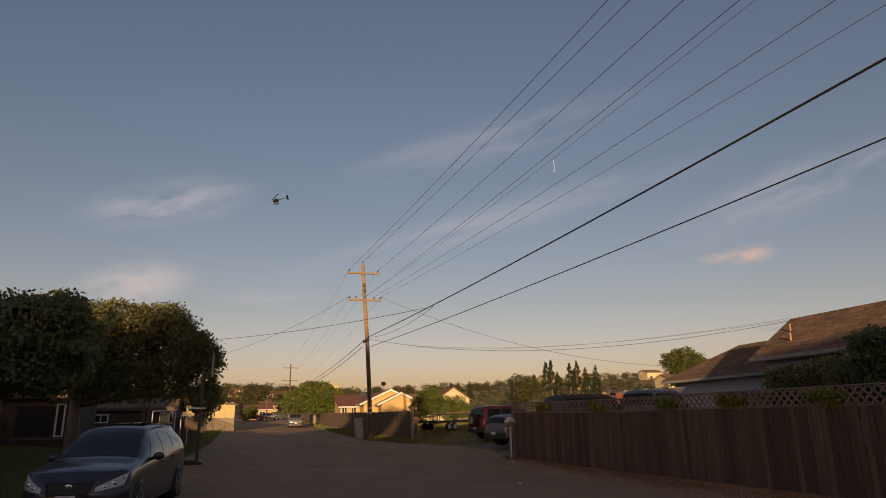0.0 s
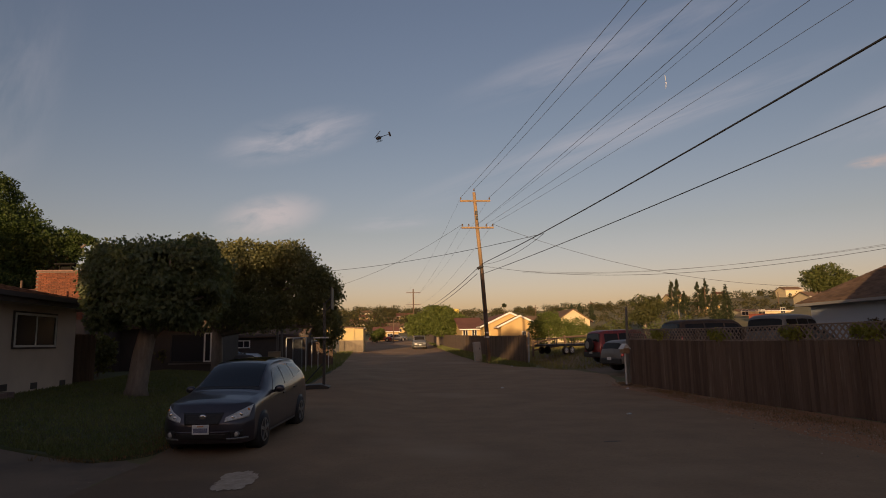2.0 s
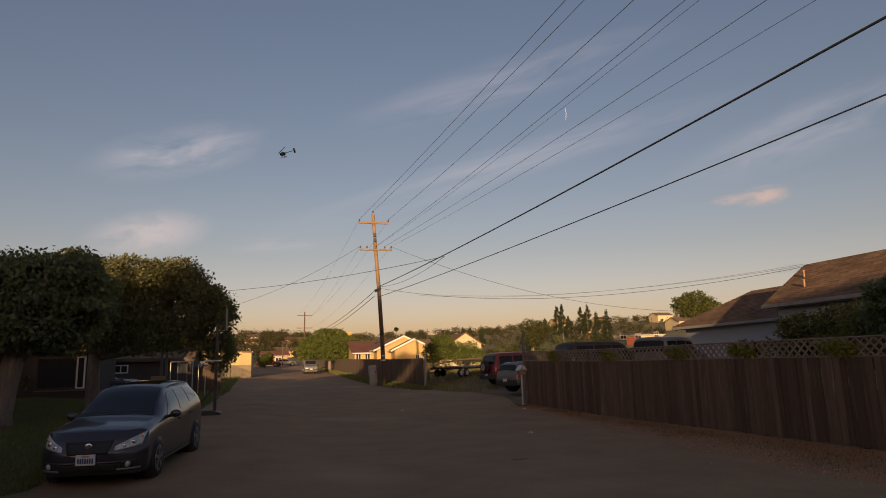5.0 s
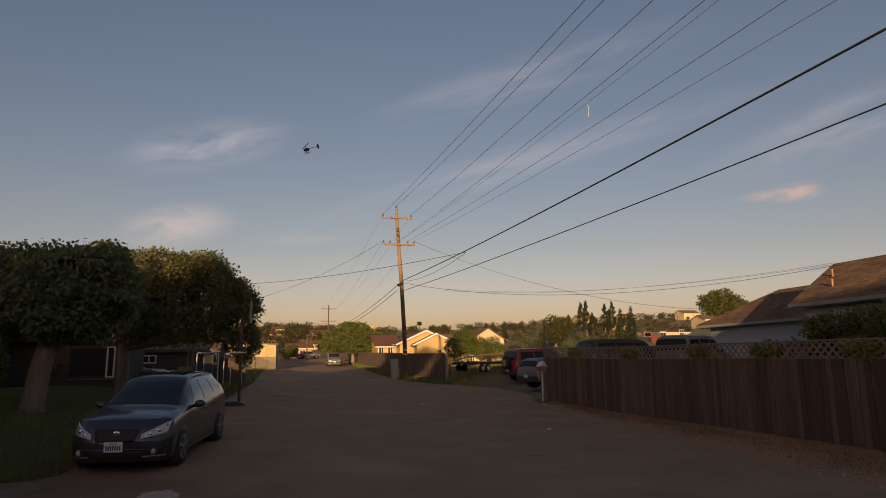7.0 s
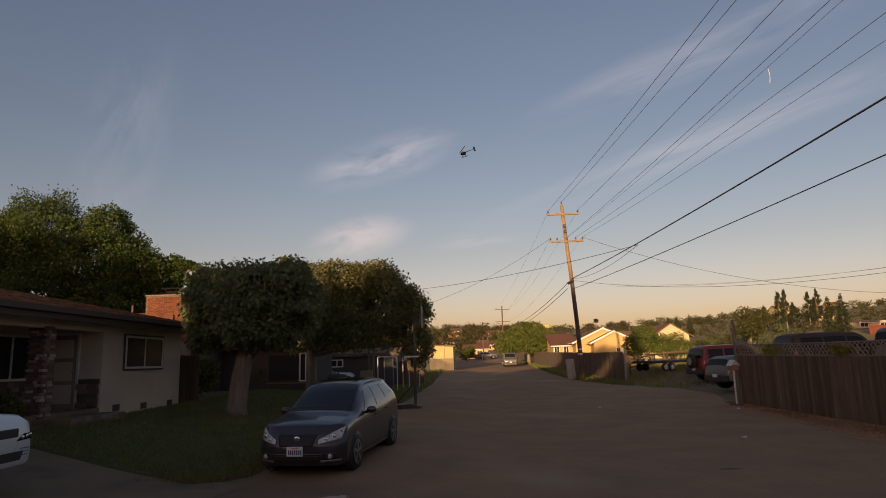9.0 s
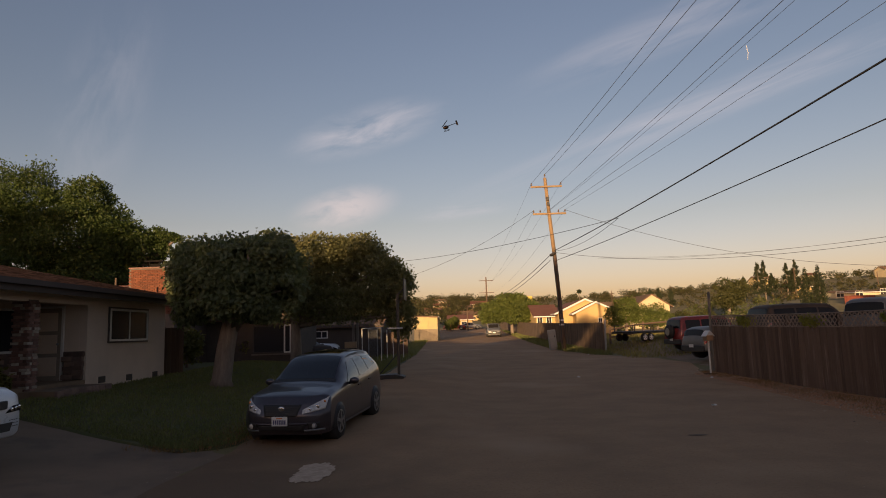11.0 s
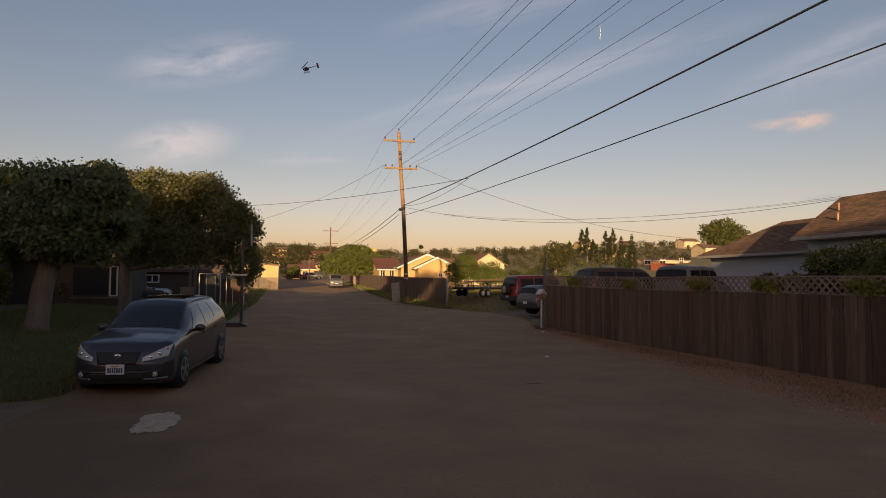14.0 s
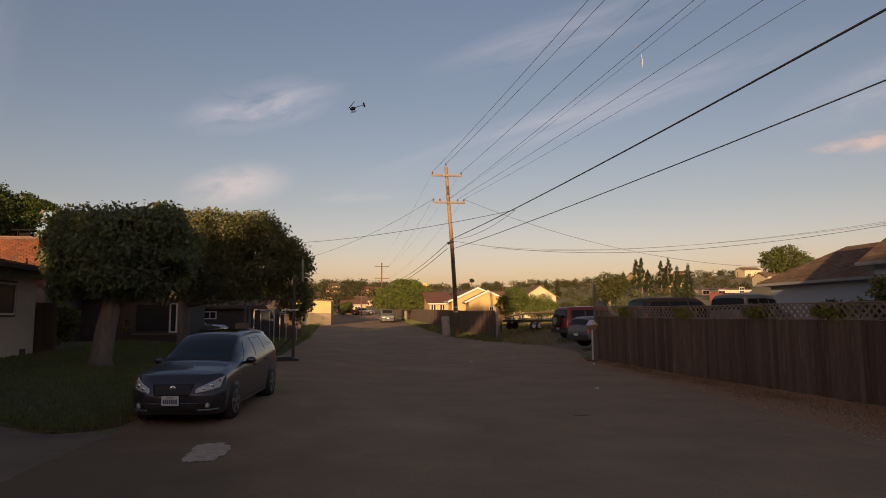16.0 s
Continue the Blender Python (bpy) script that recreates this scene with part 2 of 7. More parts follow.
STONE = mat("veneer_stone", (0.23, 0.145, 0.112), (0.14, 0.100, 0.084), 5, 0.9, 0.6, vary=0.4)
WINDOWGLASS = glassmat("window_glass", (0.030, 0.031, 0.036), 0.25, 0.05)
DARKGLASS = glassmat("tinted_glass", (0.020, 0.018, 0.017), 0.12, 0.22)
CARGLASS = glassmat("car_glass", (0.010, 0.011, 0.013), 0.02, 0.9)
GREYPAINT = mat("grey_car_paint", (0.058, 0.050, 0.060), (0.066, 0.057, 0.068), 3, 0.32, 0, metal=0.5, coat=0.6)
REDPAINT = mat("red_car_paint", (0.25, 0.026, 0.020), (0.20, 0.020, 0.016), 3, 0.5, 0, metal=0.1, coat=0.3)
SILVERPAINT = mat("silver_car_paint", (0.22, 0.215, 0.21), (0.26, 0.255, 0.25), 3, 0.42, 0, metal=0.5, coat=0.25)
WHITECAR = mat("white_car_paint", (0.72, 0.73, 0.75), (0.70, 0.71, 0.73), 3, 0.3, 0, coat=0.6)
BLACKCAR = mat("black_car_paint", (0.070, 0.052, 0.042), (0.085, 0.064, 0.052), 3, 0.6, 0, coat=0.0, spec=0.12)
DULLSILVER = mat("dull_silver_paint", (0.17, 0.16, 0.15), (0.20, 0.19, 0.178), 3, 0.5, 0, metal=0.3, coat=0.1)
DECKGREY = mat("grey_deck", (0.15, 0.16, 0.18), (0.10, 0.11, 0.13), 3, 0.8, 0.3)
RUBBER = mat("tyre_rubber", (0.028, 0.026, 0.025), (0.036, 0.034, 0.032), 12, 0.85, 0.2)
PLASTIC = mat("black_plastic", (0.024, 0.022, 0.022), (0.032, 0.030, 0.029), 20, 0.55, 0.1)
ALLOY = mat("alloy_wheel", (0.42, 0.42, 0.43), (0.36, 0.36, 0.37), 10, 0.3, 0, metal=0.85)
LAMPGLASS = mat("headlamp_lens", (0.80, 0.77, 0.72), (0.42, 0.40, 0.37), 16, 0.14, 0.4, metal=0.15, coat=1.0, fine=28)
CHROME = mat("chrome", (0.75, 0.74, 0.72), (0.68, 0.67, 0.65), 9, 0.12, 0, metal=1.0)
AMBER = mat("amber_lens", (0.75, 0.25, 0.05), (0.65, 0.2, 0.04), 20, 0.2, 0, coat=1.0)
REDLENS = mat("red_lens", (0.35, 0.015, 0.012), (0.28, 0.012, 0.01), 20, 0.2, 0, coat=1.0)
PLATE = mat("plate_white", (0.72, 0.72, 0.70), (0.66, 0.66, 0.65), 20, 0.5, 0)
PLATEINK = mat("plate_ink", (0.05, 0.06, 0.16), (0.06, 0.07, 0.18), 20, 0.5, 0)
BARK = mat("tree_bark", (0.27, 0.215, 0.172), (0.165, 0.130, 0.104), 5, 0.95, 0.9, fine=24, stretch=(2, 2, 0.5))
LEAF_MULB = leafmat("mulberry_leaves", (0.104, 0.128, 0.064), (0.158, 0.172, 0.090), 0.35)
LEAF_TWIN = leafmat("small_tree_leaves", (0.116, 0.122, 0.056), (0.192, 0.180, 0.084), 0.35)
LEAF_STREET = leafmat("street_tree_leaves", (0.075, 0.098, 0.022), (0.125, 0.145, 0.034), 0.2)
LEAF_SUN = leafmat("sunlit_leaves", (0.118, 0.132, 0.032), (0.185, 0.180, 0.046), 0.3)
LEAF_VINE = leafmat("vine_leaves", (0.210, 0.220, 0.045), (0.330, 0.300, 0.070), 0.3)
LEAF_RED = leafmat("reddish_leaves", (0.075, 0.055, 0.025), (0.11, 0.060, 0.030))
LEAF_DARK = leafmat("dark_leaves", (0.100, 0.100, 0.030), (0.175, 0.150, 0.048))
LEAF_BIG = leafmat("big_tree_leaves", (0.036, 0.058, 0.015), (0.070, 0.098, 0.024), 0.3)
LEAF_OLIVE = leafmat("olive_leaves", (0.060, 0.075, 0.022), (0.095, 0.105, 0.030))
LEAF_BRIGHT = leafmat("bright_leaves", (0.085, 0.115, 0.028), (0.115, 0.145, 0.038))
LEAF_MID = leafmat("deep_green_leaves", (0.045, 0.052, 0.018), (0.078, 0.076, 0.026))
LEAF_FAR = leafmat("far_leaves", (0.042, 0.041, 0.017), (0.074, 0.062, 0.022))
LEAF_WOOD = leafmat("dark_wood_leaves", (0.036, 0.040, 0.015), (0.066, 0.060, 0.020))
CHAIN = mat("chain_link_wire", (0.09, 0.09, 0.09), (0.12, 0.12, 0.12), 9, 0.6, 0, metal=0.4)
PEBBLE = mat("road_grit", (0.40, 0.30, 0.21), (0.25, 0.18, 0.125), 5, 0.95, 0.2, island=0.5)
LEAF_FIR = leafmat("fir_needles", (0.022, 0.030, 0.014), (0.036, 0.044, 0.018), 0.1)
GOLDWALL = mat("gold_stucco", (0.55, 0.38, 0.17), (0.49, 0.34, 0.15), 0.6, 0.92, 0.4, fine=20)
CREAMWALL = mat("cream_stucco", (0.58, 0.48, 0.31), (0.52, 0.43, 0.28), 0.6, 0.92, 0.4, fine=20)
BLUEWALL = mat("pale_blue_siding", (0.42, 0.45, 0.50), (0.37, 0.40, 0.45), 0.8, 0.85, 0.3, stretch=(0.3, 0.3, 3))
BLOCKWALL = mat("cream_block", (0.56, 0.42, 0.18), (0.40, 0.33, 0.20), 0.7, 0.92, 0.4, fine=15)
REDWOODFENCE = mat("red_fence_paint", (0.17, 0.040, 0.022), (0.13, 0.032, 0.02), 2, 0.85, 0.3)

# ---- building blocks ----


def smooth(v, lo, hi):
    t = min(1.0, max(0.0, (v - lo) / (hi - lo)))
    return t * t * (3 - 2 * t)


RISE = ((-400, 0), (18, 0), (26, 0.12), (38, 0.38), (48, 0.44), (86, 0.98), (106, 1.45), (126, 2.05), (180, 3.0), (260, 6), (420, 19), (600, 24), (1200, 26), (2600, 20))


def zg(x, y):
    """Height of the ground."""
    for (a, za), (b, zb) in zip(RISE, RISE[1:]):
        if y <= b:
            z = za + (zb - za) * max(0, y - a) / (b - a)
            break
    else:
        z = RISE[-1][1]
    z += 0.22 * smooth(y, 8.5, 15) * smooth(-x, -1.5, 1.5) * (1 - smooth(y, 30, 45))
    z += 0.49 * smooth(-x, 3.6, 10) * smooth(y, -4, 10) * (1 - smooth(y, 27, 37))
    z += 0.42 * smooth(x, 9.6, 12.5) * smooth(y, 30, 43) * (1 - smooth(y, 60, 90)) + 0.75 * smooth(x, 11.5, 15.5) * smooth(y, 8, 24) * (1 - 0.7 * smooth(y, 26, 36)) * (1 - smooth(y, 60, 90))
    z += (0.066 * (x - 20)) * smooth(x, 20, 60) * smooth(y, 60, 140) * (1 - smooth(y, 300, 500)) if x < 300 else 0
    z += 0.02 * noise.noise((x * 0.15, y * 0.15, 0))
    return z


def mesh_of(name, verts, faces, material, smooth_shade=False):
    me = bpy.data.meshes.new(name)
    me.from_pydata(verts, [], faces)
    me.materials.append(material)
    if smooth_shade:
        me.polygons.foreach_set("use_smooth", [True] * len(me.polygons))
    me.update()
    return me


def part(name, bm, material, parent, label="", shade=False):
    me = bpy.data.meshes.new(name)
    bmesh.ops.recalc_face_normals(bm, faces=bm.faces)
    bm.to_mesh(me)
    bm.free()
    me.materials.append(material)
    if shade:
        me.polygons.foreach_set("use_smooth", [True] * len(me.polygons))
    ob = new(name, me)
    ob.parent = parent
    return tagged(ob, label) if label else ob


def mpart(name, me, parent, label="", m=None):
    ob = new(name, me)
    ob.parent = parent
    if m is not None:
        ob.matrix_basis = m
    return tagged(ob, label) if label else ob


def thing(name, at, turn=0, label="", category="", group="", kind="", tilt=0, lean=0):
    ob = new(name)
    ob.empty_display_size = 0.1
    ob.matrix_basis = pose(*at, tilt, lean, turn)
    return tagged(ob, label, category, group, kind)


def structure(name, bm, material, label, category):
    ob = part(name, bm, material, None)
    return tagged(ob, label, category, kind="structure")


def B():
    return bmesh.new()


def box(bm, x0, x1, y0, y1, z0, z1, m=None, bevel=0.0):
    mm = Matrix.Translation(((x0 + x1) / 2, (y0 + y1) / 2, (z0 + z1) / 2)) @ Matrix.Diagonal((x1 - x0, y1 - y0, z1 - z0, 1))
    r = bmesh.ops.create_cube(bm, size=1, matrix=(m or Matrix()) @ mm)
    if bevel:
        es = list({e for v in r["verts"] for e in v.link_edges})
        bmesh.ops.bevel(bm, geom=es, offset=bevel, segments=1, affect="EDGES")
    return bm


def rod(bm, a, b, r0, r1=None, n=10):
    a, b = Vector(a), Vector(b)
    d = b - a
    m = Matrix.Translation((a + b) / 2) @ d.to_track_quat("Z", "Y").to_matrix().to_4x4()
    bmesh.ops.create_cone(bm, cap_ends=True, segments=n, radius1=r0, radius2=r0 if r1 is None else r1, depth=d.length, matrix=m)
    return bm


def ball(bm, c, r, sx=1, sy=1, sz=1, sub=2):
    bmesh.ops.create_icosphere(bm, subdivisions=sub, radius=r, matrix=Matrix.Translation(c) @ Matrix.Diagonal((sx, sy, sz, 1)))
    return bm


def prism(bm, outline, axis, a, b):
    """Solid with an outline of (p, q) pairs, drawn out along an axis from a to b."""
    def at(p, q, s):
        return {"x": (s, p, q), "y": (p, s, q), "z": (p, q, s)}[axis]
    lo = [bm.verts.new(at(p, q, a)) for p, q in outline]
    hi = [bm.verts.new(at(p, q, b)) for p, q in outline]
    bm.faces.new(lo)
    bm.faces.new(hi)
    for i in range(len(outline)):
        j = (i + 1) % len(outline)
        bm.faces.new((lo[i], lo[j], hi[j], hi[i]))
    return bm


def tube(points, r, n=5):
    """Thin tube along a line of points."""
    vs, fs = [], []
    for k, p in enumerate(points):
        p = Vector(p)
        d = (Vector(points[min(k + 1, len(points) - 1)]) - Vector(points[max(k - 1, 0)])).normalized()
        u = d.cross(Vector((0, 0, 1)))
        u = u.normalized() if u.length > 1e-4 else Vector((1, 0, 0))
        w = u.cross(d)
        for i in range(n):
            a = 2 * math.pi * i / n
            vs.append(p + r * (math.cos(a) * u + math.sin(a) * w))
        if k:
            for i in range(n):
                fs.append(((k - 1) * n + i, (k - 1) * n + (i + 1) % n, k * n + (i + 1) % n, k * n + i))
    return vs, fs


def cable(name, a, b, sag, r, material, label):
    a, b = Vector(a), Vector(b)
    pts = [a.lerp(b, i / 28) - Vector((0, 0, sag * 4 * (i / 28) * (1 - i / 28))) for i in range(29)]
    vs, fs = tube(pts, r)
    ob = new(name, mesh_of(name, vs, fs, material, True))
    return tagged(ob, label, "power line", "overhead lines")


# ---- ground, road and lawns ----


def sheet(name, xs_of, ys, lift, material, cols, label, category, rag=0.0):
    vs, fs = [], []
    for j, y in enumerate(ys):
        x0, x1 = xs_of(y)
        x0 += rag * noise.noise((y * 0.9, 3.1, 0)) + 0.5 * rag * noise.noise((y * 3.1, 5.1, 0))
        x1 += rag * noise.noise((y * 0.8, 9.7, 0)) + 0.5 * rag * noise.noise((y * 2.7, 1.1, 0))
        for i in range(cols + 1):
            x = x0 + (x1 - x0) * i / cols
            edge = min(i, cols - i)
            vs.append((x, y, zg(x, y) + lift - (0.06 if edge == 0 else 0)))
            if i and j:
                k = j * (cols + 1) + i
                fs.append((k - cols - 2, k - cols - 1, k, k - 1))
    ob = new(name, mesh_of(name, vs, fs, material, True))
    return tagged(ob, label, category, kind="structure")


def line(pts):
    ys = [p[0] for p in pts]
    return lambda y: float(np.interp(y, ys, [p[1] for p in pts]))


ROAD_L = line(((-60, -4.2), (9, -4.2), (11, -3.9), (14, -3.6), (24, -2.9), (35, -2.7), (55, -3.2), (107, -4.4), (140, -5)))
ROAD_R = line(((-60, 8.6), (7, 8.4), (9, 8.3), (12, 8.5), (15, 8.9), (19, 9.2), (24, 9.3), (27, 10.2), (30, 11.0), (34, 10.2), (37, 8.0), (45, 7.1), (60, 7.2), (95, 8.0), (140, 8.2)))
gy = np.concatenate([np.arange(-60, 60, 1.5), np.arange(60, 200, 5), np.arange(200, 700, 20), np.arange(700, 2700, 150)])
gx = np.concatenate([np.arange(-1500, -100, 100), np.arange(-100, -30, 5), np.arange(-30, 40, 1.5), np.arange(40, 120, 5), np.arange(120, 1600, 80)])
vs, fs = [], []
for j, y in enumerate(gy):
    for i, x in enumerate(gx):
        vs.append((float(x), float(y), zg(float(x), float(y)) - 0.03))
        if i and j:
            k = j * len(gx) + i
            fs.append((k - len(gx) - 1, k - len(gx), k, k - 1))
tagged(new("ground", mesh_of("ground", vs, fs, FIELD, True)), "dry grassy ground rolling away to the hills", "ground", kind="structure")
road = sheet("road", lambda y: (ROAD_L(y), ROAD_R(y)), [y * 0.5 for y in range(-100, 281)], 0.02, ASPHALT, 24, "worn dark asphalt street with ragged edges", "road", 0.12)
verge = sheet("earth_verge", lambda y: (ROAD_R(y) - 0.5, 10.05 + 0.075 * max(0, 24.7 - y)), [y * 0.25 for y in range(-40, 100)], 0.008, EARTH, 10, "strip of bare reddish earth under the fence", "ground")
def lawn_left(y):
    return -16 if y >= 22 else max(-9.9, -4.5 - (y - 10.75) / 0.40)


lawn = sheet("lawn", lambda y: (lawn_left(y), ROAD_L(y) + 0.12 - 0.9 * (1 - smooth(y, 10.4, 11.6))), [10.78 + 0.1 * i for i in range(24)] + [13.2 + 0.3 * i for i in range(72)], 0.045, LAWN, 24, "shaded front lawn of short green grass", "lawn", 0.15)
drive = sheet("driveway", lambda y: (-16, ROAD_L(y) + 0.7 - (max(0, y - 11.0) / 0.40)), [2 + 0.4 * i for i in range(29)], 0.010, CONCRETE, 12, "grey concrete driveway beside the lawn", "driveway")
lot = sheet("dirt_lot", lambda y: (10.3, 30), [24 + 0.5 * i for i in range(44)], 0.010, DIRT, 16, "dirt yard with dry grass where cars are parked", "ground", 0.2)


def blob(name, cx, cy, rx, ry, lift, material, label, category, seed, square=2.0, rag=0.10, n=90):
    """Flat ragged patch; square: 2 is round, more is nearer to a rectangle."""
    vs, fs = [(cx, cy, zg(cx, cy) + lift)], []
    for i in range(n):
        a = 2 * math.pi * i / n
        c, d = math.cos(a), math.sin(a)
        k = 0.86 / (abs(c) ** square + abs(d) ** square) ** (1 / square)
        k *= 1 + 2 * rag * noise.noise((2.2 * c, 2.2 * d, seed)) + rag * noise.noise((7 * c, 7 * d, seed)) + rag * noise.noise((19 * c, 19 * d, seed))
        x, y = cx + rx * k * c, cy + ry * k * d
        vs.append((x, y, zg(x, y) + lift))
        fs.append((0, 1 + i, 1 + (i + 1) % n))
    return tagged(new(name, mesh_of(name, vs, fs, material)), label, category, kind="structure")


blob("road_patch", -1.90, 9.3, 0.30, 0.62, 0.029, PATCH, "pale worn patch in the asphalt", "road patch", 3.0, 3.2, 0.13)
blob("road_crack", 4.35, 11.6, 0.20, 0.06, 0.026, mat("tar_fill", (0.085, 0.062, 0.044), (0.11, 0.08, 0.056), 6, 0.9, 0.2), "dark tar-filled crack in the asphalt", "road crack", 7.0)


def tufts(name, spots, h, w, material, label, base=0.02):
    """Short blades of grass, each a bent strip."""
    vs, fs = [], []
    for x, y in spots:
        z = zg(x, y) + base
        a, hh = random.uniform(0, 6.28), h * random.uniform(0.5, 1.3)
        dx, dy = w * math.cos(a), w * math.sin(a)
        lx, ly = random.uniform(-0.6, 0.6) * hh, random.uniform(-0.6, 0.6) * hh
        k = len(vs)
        vs += [(x - dx, y - dy, z), (x + dx, y + dy, z), (x + lx * 0.4 + dx * 0.6, y + ly * 0.4 + dy * 0.6, z + hh * 0.6), (x + lx, y + ly, z + hh)]
        fs += [(k, k + 1, k + 2), (k, k + 2, k + 3)]
    return tagged(new(name, mesh_of(name, vs, fs, material)), label, "grass", kind="stuff")


def scatter(n, f):
    out = []
    while len(out) < n:
        p = f()
        if p:
            out.append(p)
    return out


def lawn_spot():
    y = random.uniform(10.9, 34)
    x = random.uniform(max(-9.6, lawn_left(y) + 0.1), ROAD_L(y) + 0.1 - 0.8 * (1 - smooth(y, 10.4, 11.6)))
    return (x, y) if noise.noise((x * 0.5, y * 0.5, 1)) > -0.55 and (x < -2.9 - 0.35 or y > 15.5) else None


tufts("lawn_grass", scatter(80000, lawn_spot), 0.060, 0.010, GRASS, "short green lawn grass with worn spots", 0.04)


def edge_straw_spot():
    y = random.uniform(10.7, 17)
    x = random.gauss(ROAD_L(y) - 0.15 - 0.85 * (1 - smooth(y, 10.4, 11.6)), 0.28)
    return (x, y)


tufts("edge_straw", scatter(5000, edge_straw_spot), 0.05, 0.007, DRYGRASS, "dry straw along the worn edge of the lawn", 0.035)


def verge_spot():
    y = random.uniform(3, 25)
    x = random.triangular(ROAD_R(y) - 0.2, 10.0 + 0.075 * max(0, 24.7 - y), 9.6)
    return (x, y) if noise.noise((x * 1.2, y * 0.7, 4)) > random.uniform(-0.6, 0.5) else None


tufts("verge_grass", scatter(7000, verge_spot), 0.055, 0.006, DRYGRASS, "sparse dry grass and litter along the fence")


def far_spot():
    y = random.uniform(36, 110)
    return (random.uniform(ROAD_R(y) - 0.3, 8.8), y)


tufts("roadside_weeds", scatter(12000, far_spot), 0.22, 0.02, GRASS, "green weeds along the street's edge")


def left_spot():
    y = random.uniform(34, 120)
    return (random.uniform(-7.5, ROAD_L(y) + 0.2), y)


tufts("left_weeds", scatter(12000, left_spot), 0.22, 0.02, GRASS, "green weeds beside the chain link fence")
tufts("lot_weeds", scatter(30000, lambda: (random.uniform(9, 30), random.uniform(33, 60))), 0.16, 0.014, FIELDGRASS, "rough green and yellow grass in the yard")



def grit(name, n, spot, r0, r1, material, label):
    """Small stones, each a rough tetrahedron."""
    vs, fs = [], []
    for _ in range(n):
        x, y = spot()
        r = r0 + (r1 - r0) * random.random() ** 3
        z, a, k = zg(x, y) + 0.02, random.uniform(0, 6.28), len(vs)
        for i in range(3):
            q = r * random.uniform(0.7, 1.3)
            vs.append((x + q * math.cos(a + 2.1 * i), y + q * math.sin(a + 2.1 * i), z - 0.004))
        vs.append((x, y, z + r * random.uniform(0.5, 0.9)))
        fs += [(k, k + 1, k + 3), (k + 1, k + 2, k + 3), (k + 2, k, k + 3)]
    return tagged(new(name, mesh_of(name, vs, fs, material)), label, "gravel", kind="stuff")


def road_spot():
    y = 3.5 + 32 * random.random() ** 1.6
    return random.uniform(ROAD_L(y), ROAD_R(y)), y


def edge_spot():
    y = random.uniform(3.5, 26)
    return random.gauss(ROAD_R(y) + 0.4, 0.55), y


grit("road_grit", 16000, road_spot, 0.003, 0.010, PEBBLE, "loose grit and pebbles on the asphalt")
grit("verge_stones", 7000, edge_spot, 0.006, 0.032, PEBBLE, "small stones in the bare earth by the fence")

# ---- houses ----


def gable_house(name, x0, x1, y0, y1, z0, eave, ridge, along, wall_m, roof_m, label, over=0.5, windows=(), group="", fascia_m=None):
    """House with a ridge along an axis. windows: (side, place along the wall, sill, width, height)."""
    h = thing(name, ((x0 + x1) / 2, (y0 + y1) / 2, z0), 0, label, "house", group)
    cx, cy = (x1 - x0) / 2, (y1 - y0) / 2
    e, r = eave - z0, ridge - z0
    bm = B()
    if along == "y":
        prism(bm, [(-cx, -0.6), (cx, -0.6), (cx, e), (0, r - 0.12), (-cx, e)], "y", -cy, cy)
    else:
        prism(bm, [(-cy, -0.6), (cy, -0.6), (cy, e), (0, r - 0.12), (-cy, e)], "x", -cx, cx)
    part("wall", bm, wall_m, h)
    w = cx if along == "y" else cy
    ln = cy if along == "y" else cx
    k = (r - e) / w
    for s in (-1, 1):
        bm = B()
        o = [(0, r), (s * (w + over), e - k * over), (s * (w + over), e - k * over - 0.16), (0, r - 0.16)]
        prism(bm, o, along, -ln - over * 0.7, ln + over * 0.7)
        part("roof", bm, roof_m, h)
        bm = B()
        o = [(s * (w + over), e - k * over + 0.02), (s * (w + over + 0.03), e - k * over + 0.02), (s * (w + over + 0.03), e - k * over - 0.12), (s * (w + over), e - k * over - 0.12)]
        prism(bm, o, along, -ln - over * 0.7, ln + over * 0.7)
        part("fascia", bm, fascia_m or WHITEPAINT, h)
    for side, at, sill, ww, hh in windows:
        m = {"-y": pose(at, -cy, sill), "-x": pose(-cx, at, sill, 0, 0, -90), "+x": pose(cx, at, sill, 0, 0, 90)}[side]
        window_unit(h, m, ww, hh)
    return h


def window_unit(parent, m, w, h, frame_m=None, sash=2, depth=0.06):
    """Window in a wall that faces local -y: frame, sill and panes; m is at the middle of the sill."""
    fm = frame_m or WHITEPAINT
    bm = B()
    t = 0.06
    for a in ((-w / 2, w / 2, 0, t), (-w / 2, w / 2, h - t, h), (-w / 2, -w / 2 + t, t, h - t), (w / 2 - t, w / 2, t, h - t)):
        box(bm, a[0], a[1], -depth, 0.03, a[2], a[3])
    for i in range(1, sash):
        x = -w / 2 + w * i / sash
        box(bm, x - 0.025, x + 0.025, -depth + 0.012, 0.03, t, h - t)
    bm.transform(m)
    f = part("window", bm, fm, parent)
    for i in range(sash):
        bm = B()
        a = -w / 2 + w * i / sash + 0.028
        box(bm, a, a + w / sash - 0.056, -0.022, -0.012, t - 0.01, h - t + 0.01)
        bm.transform(m)
        part("pane", bm, WINDOWGLASS, f)
    return f


# house on the lawn: front wall faces the street, porch recess with door, brick pillar and stone veneer
HX, HZ = -9.9, 0.62
left_house = thing("bungalow", (HX, 17, HZ), 0, "single-storey beige stucco bungalow with brown shingle roof and recessed porch", "house")


def at_house(bm):
    bm.transform(Matrix.Translation((-HX, -17, -HZ)))
    return bm


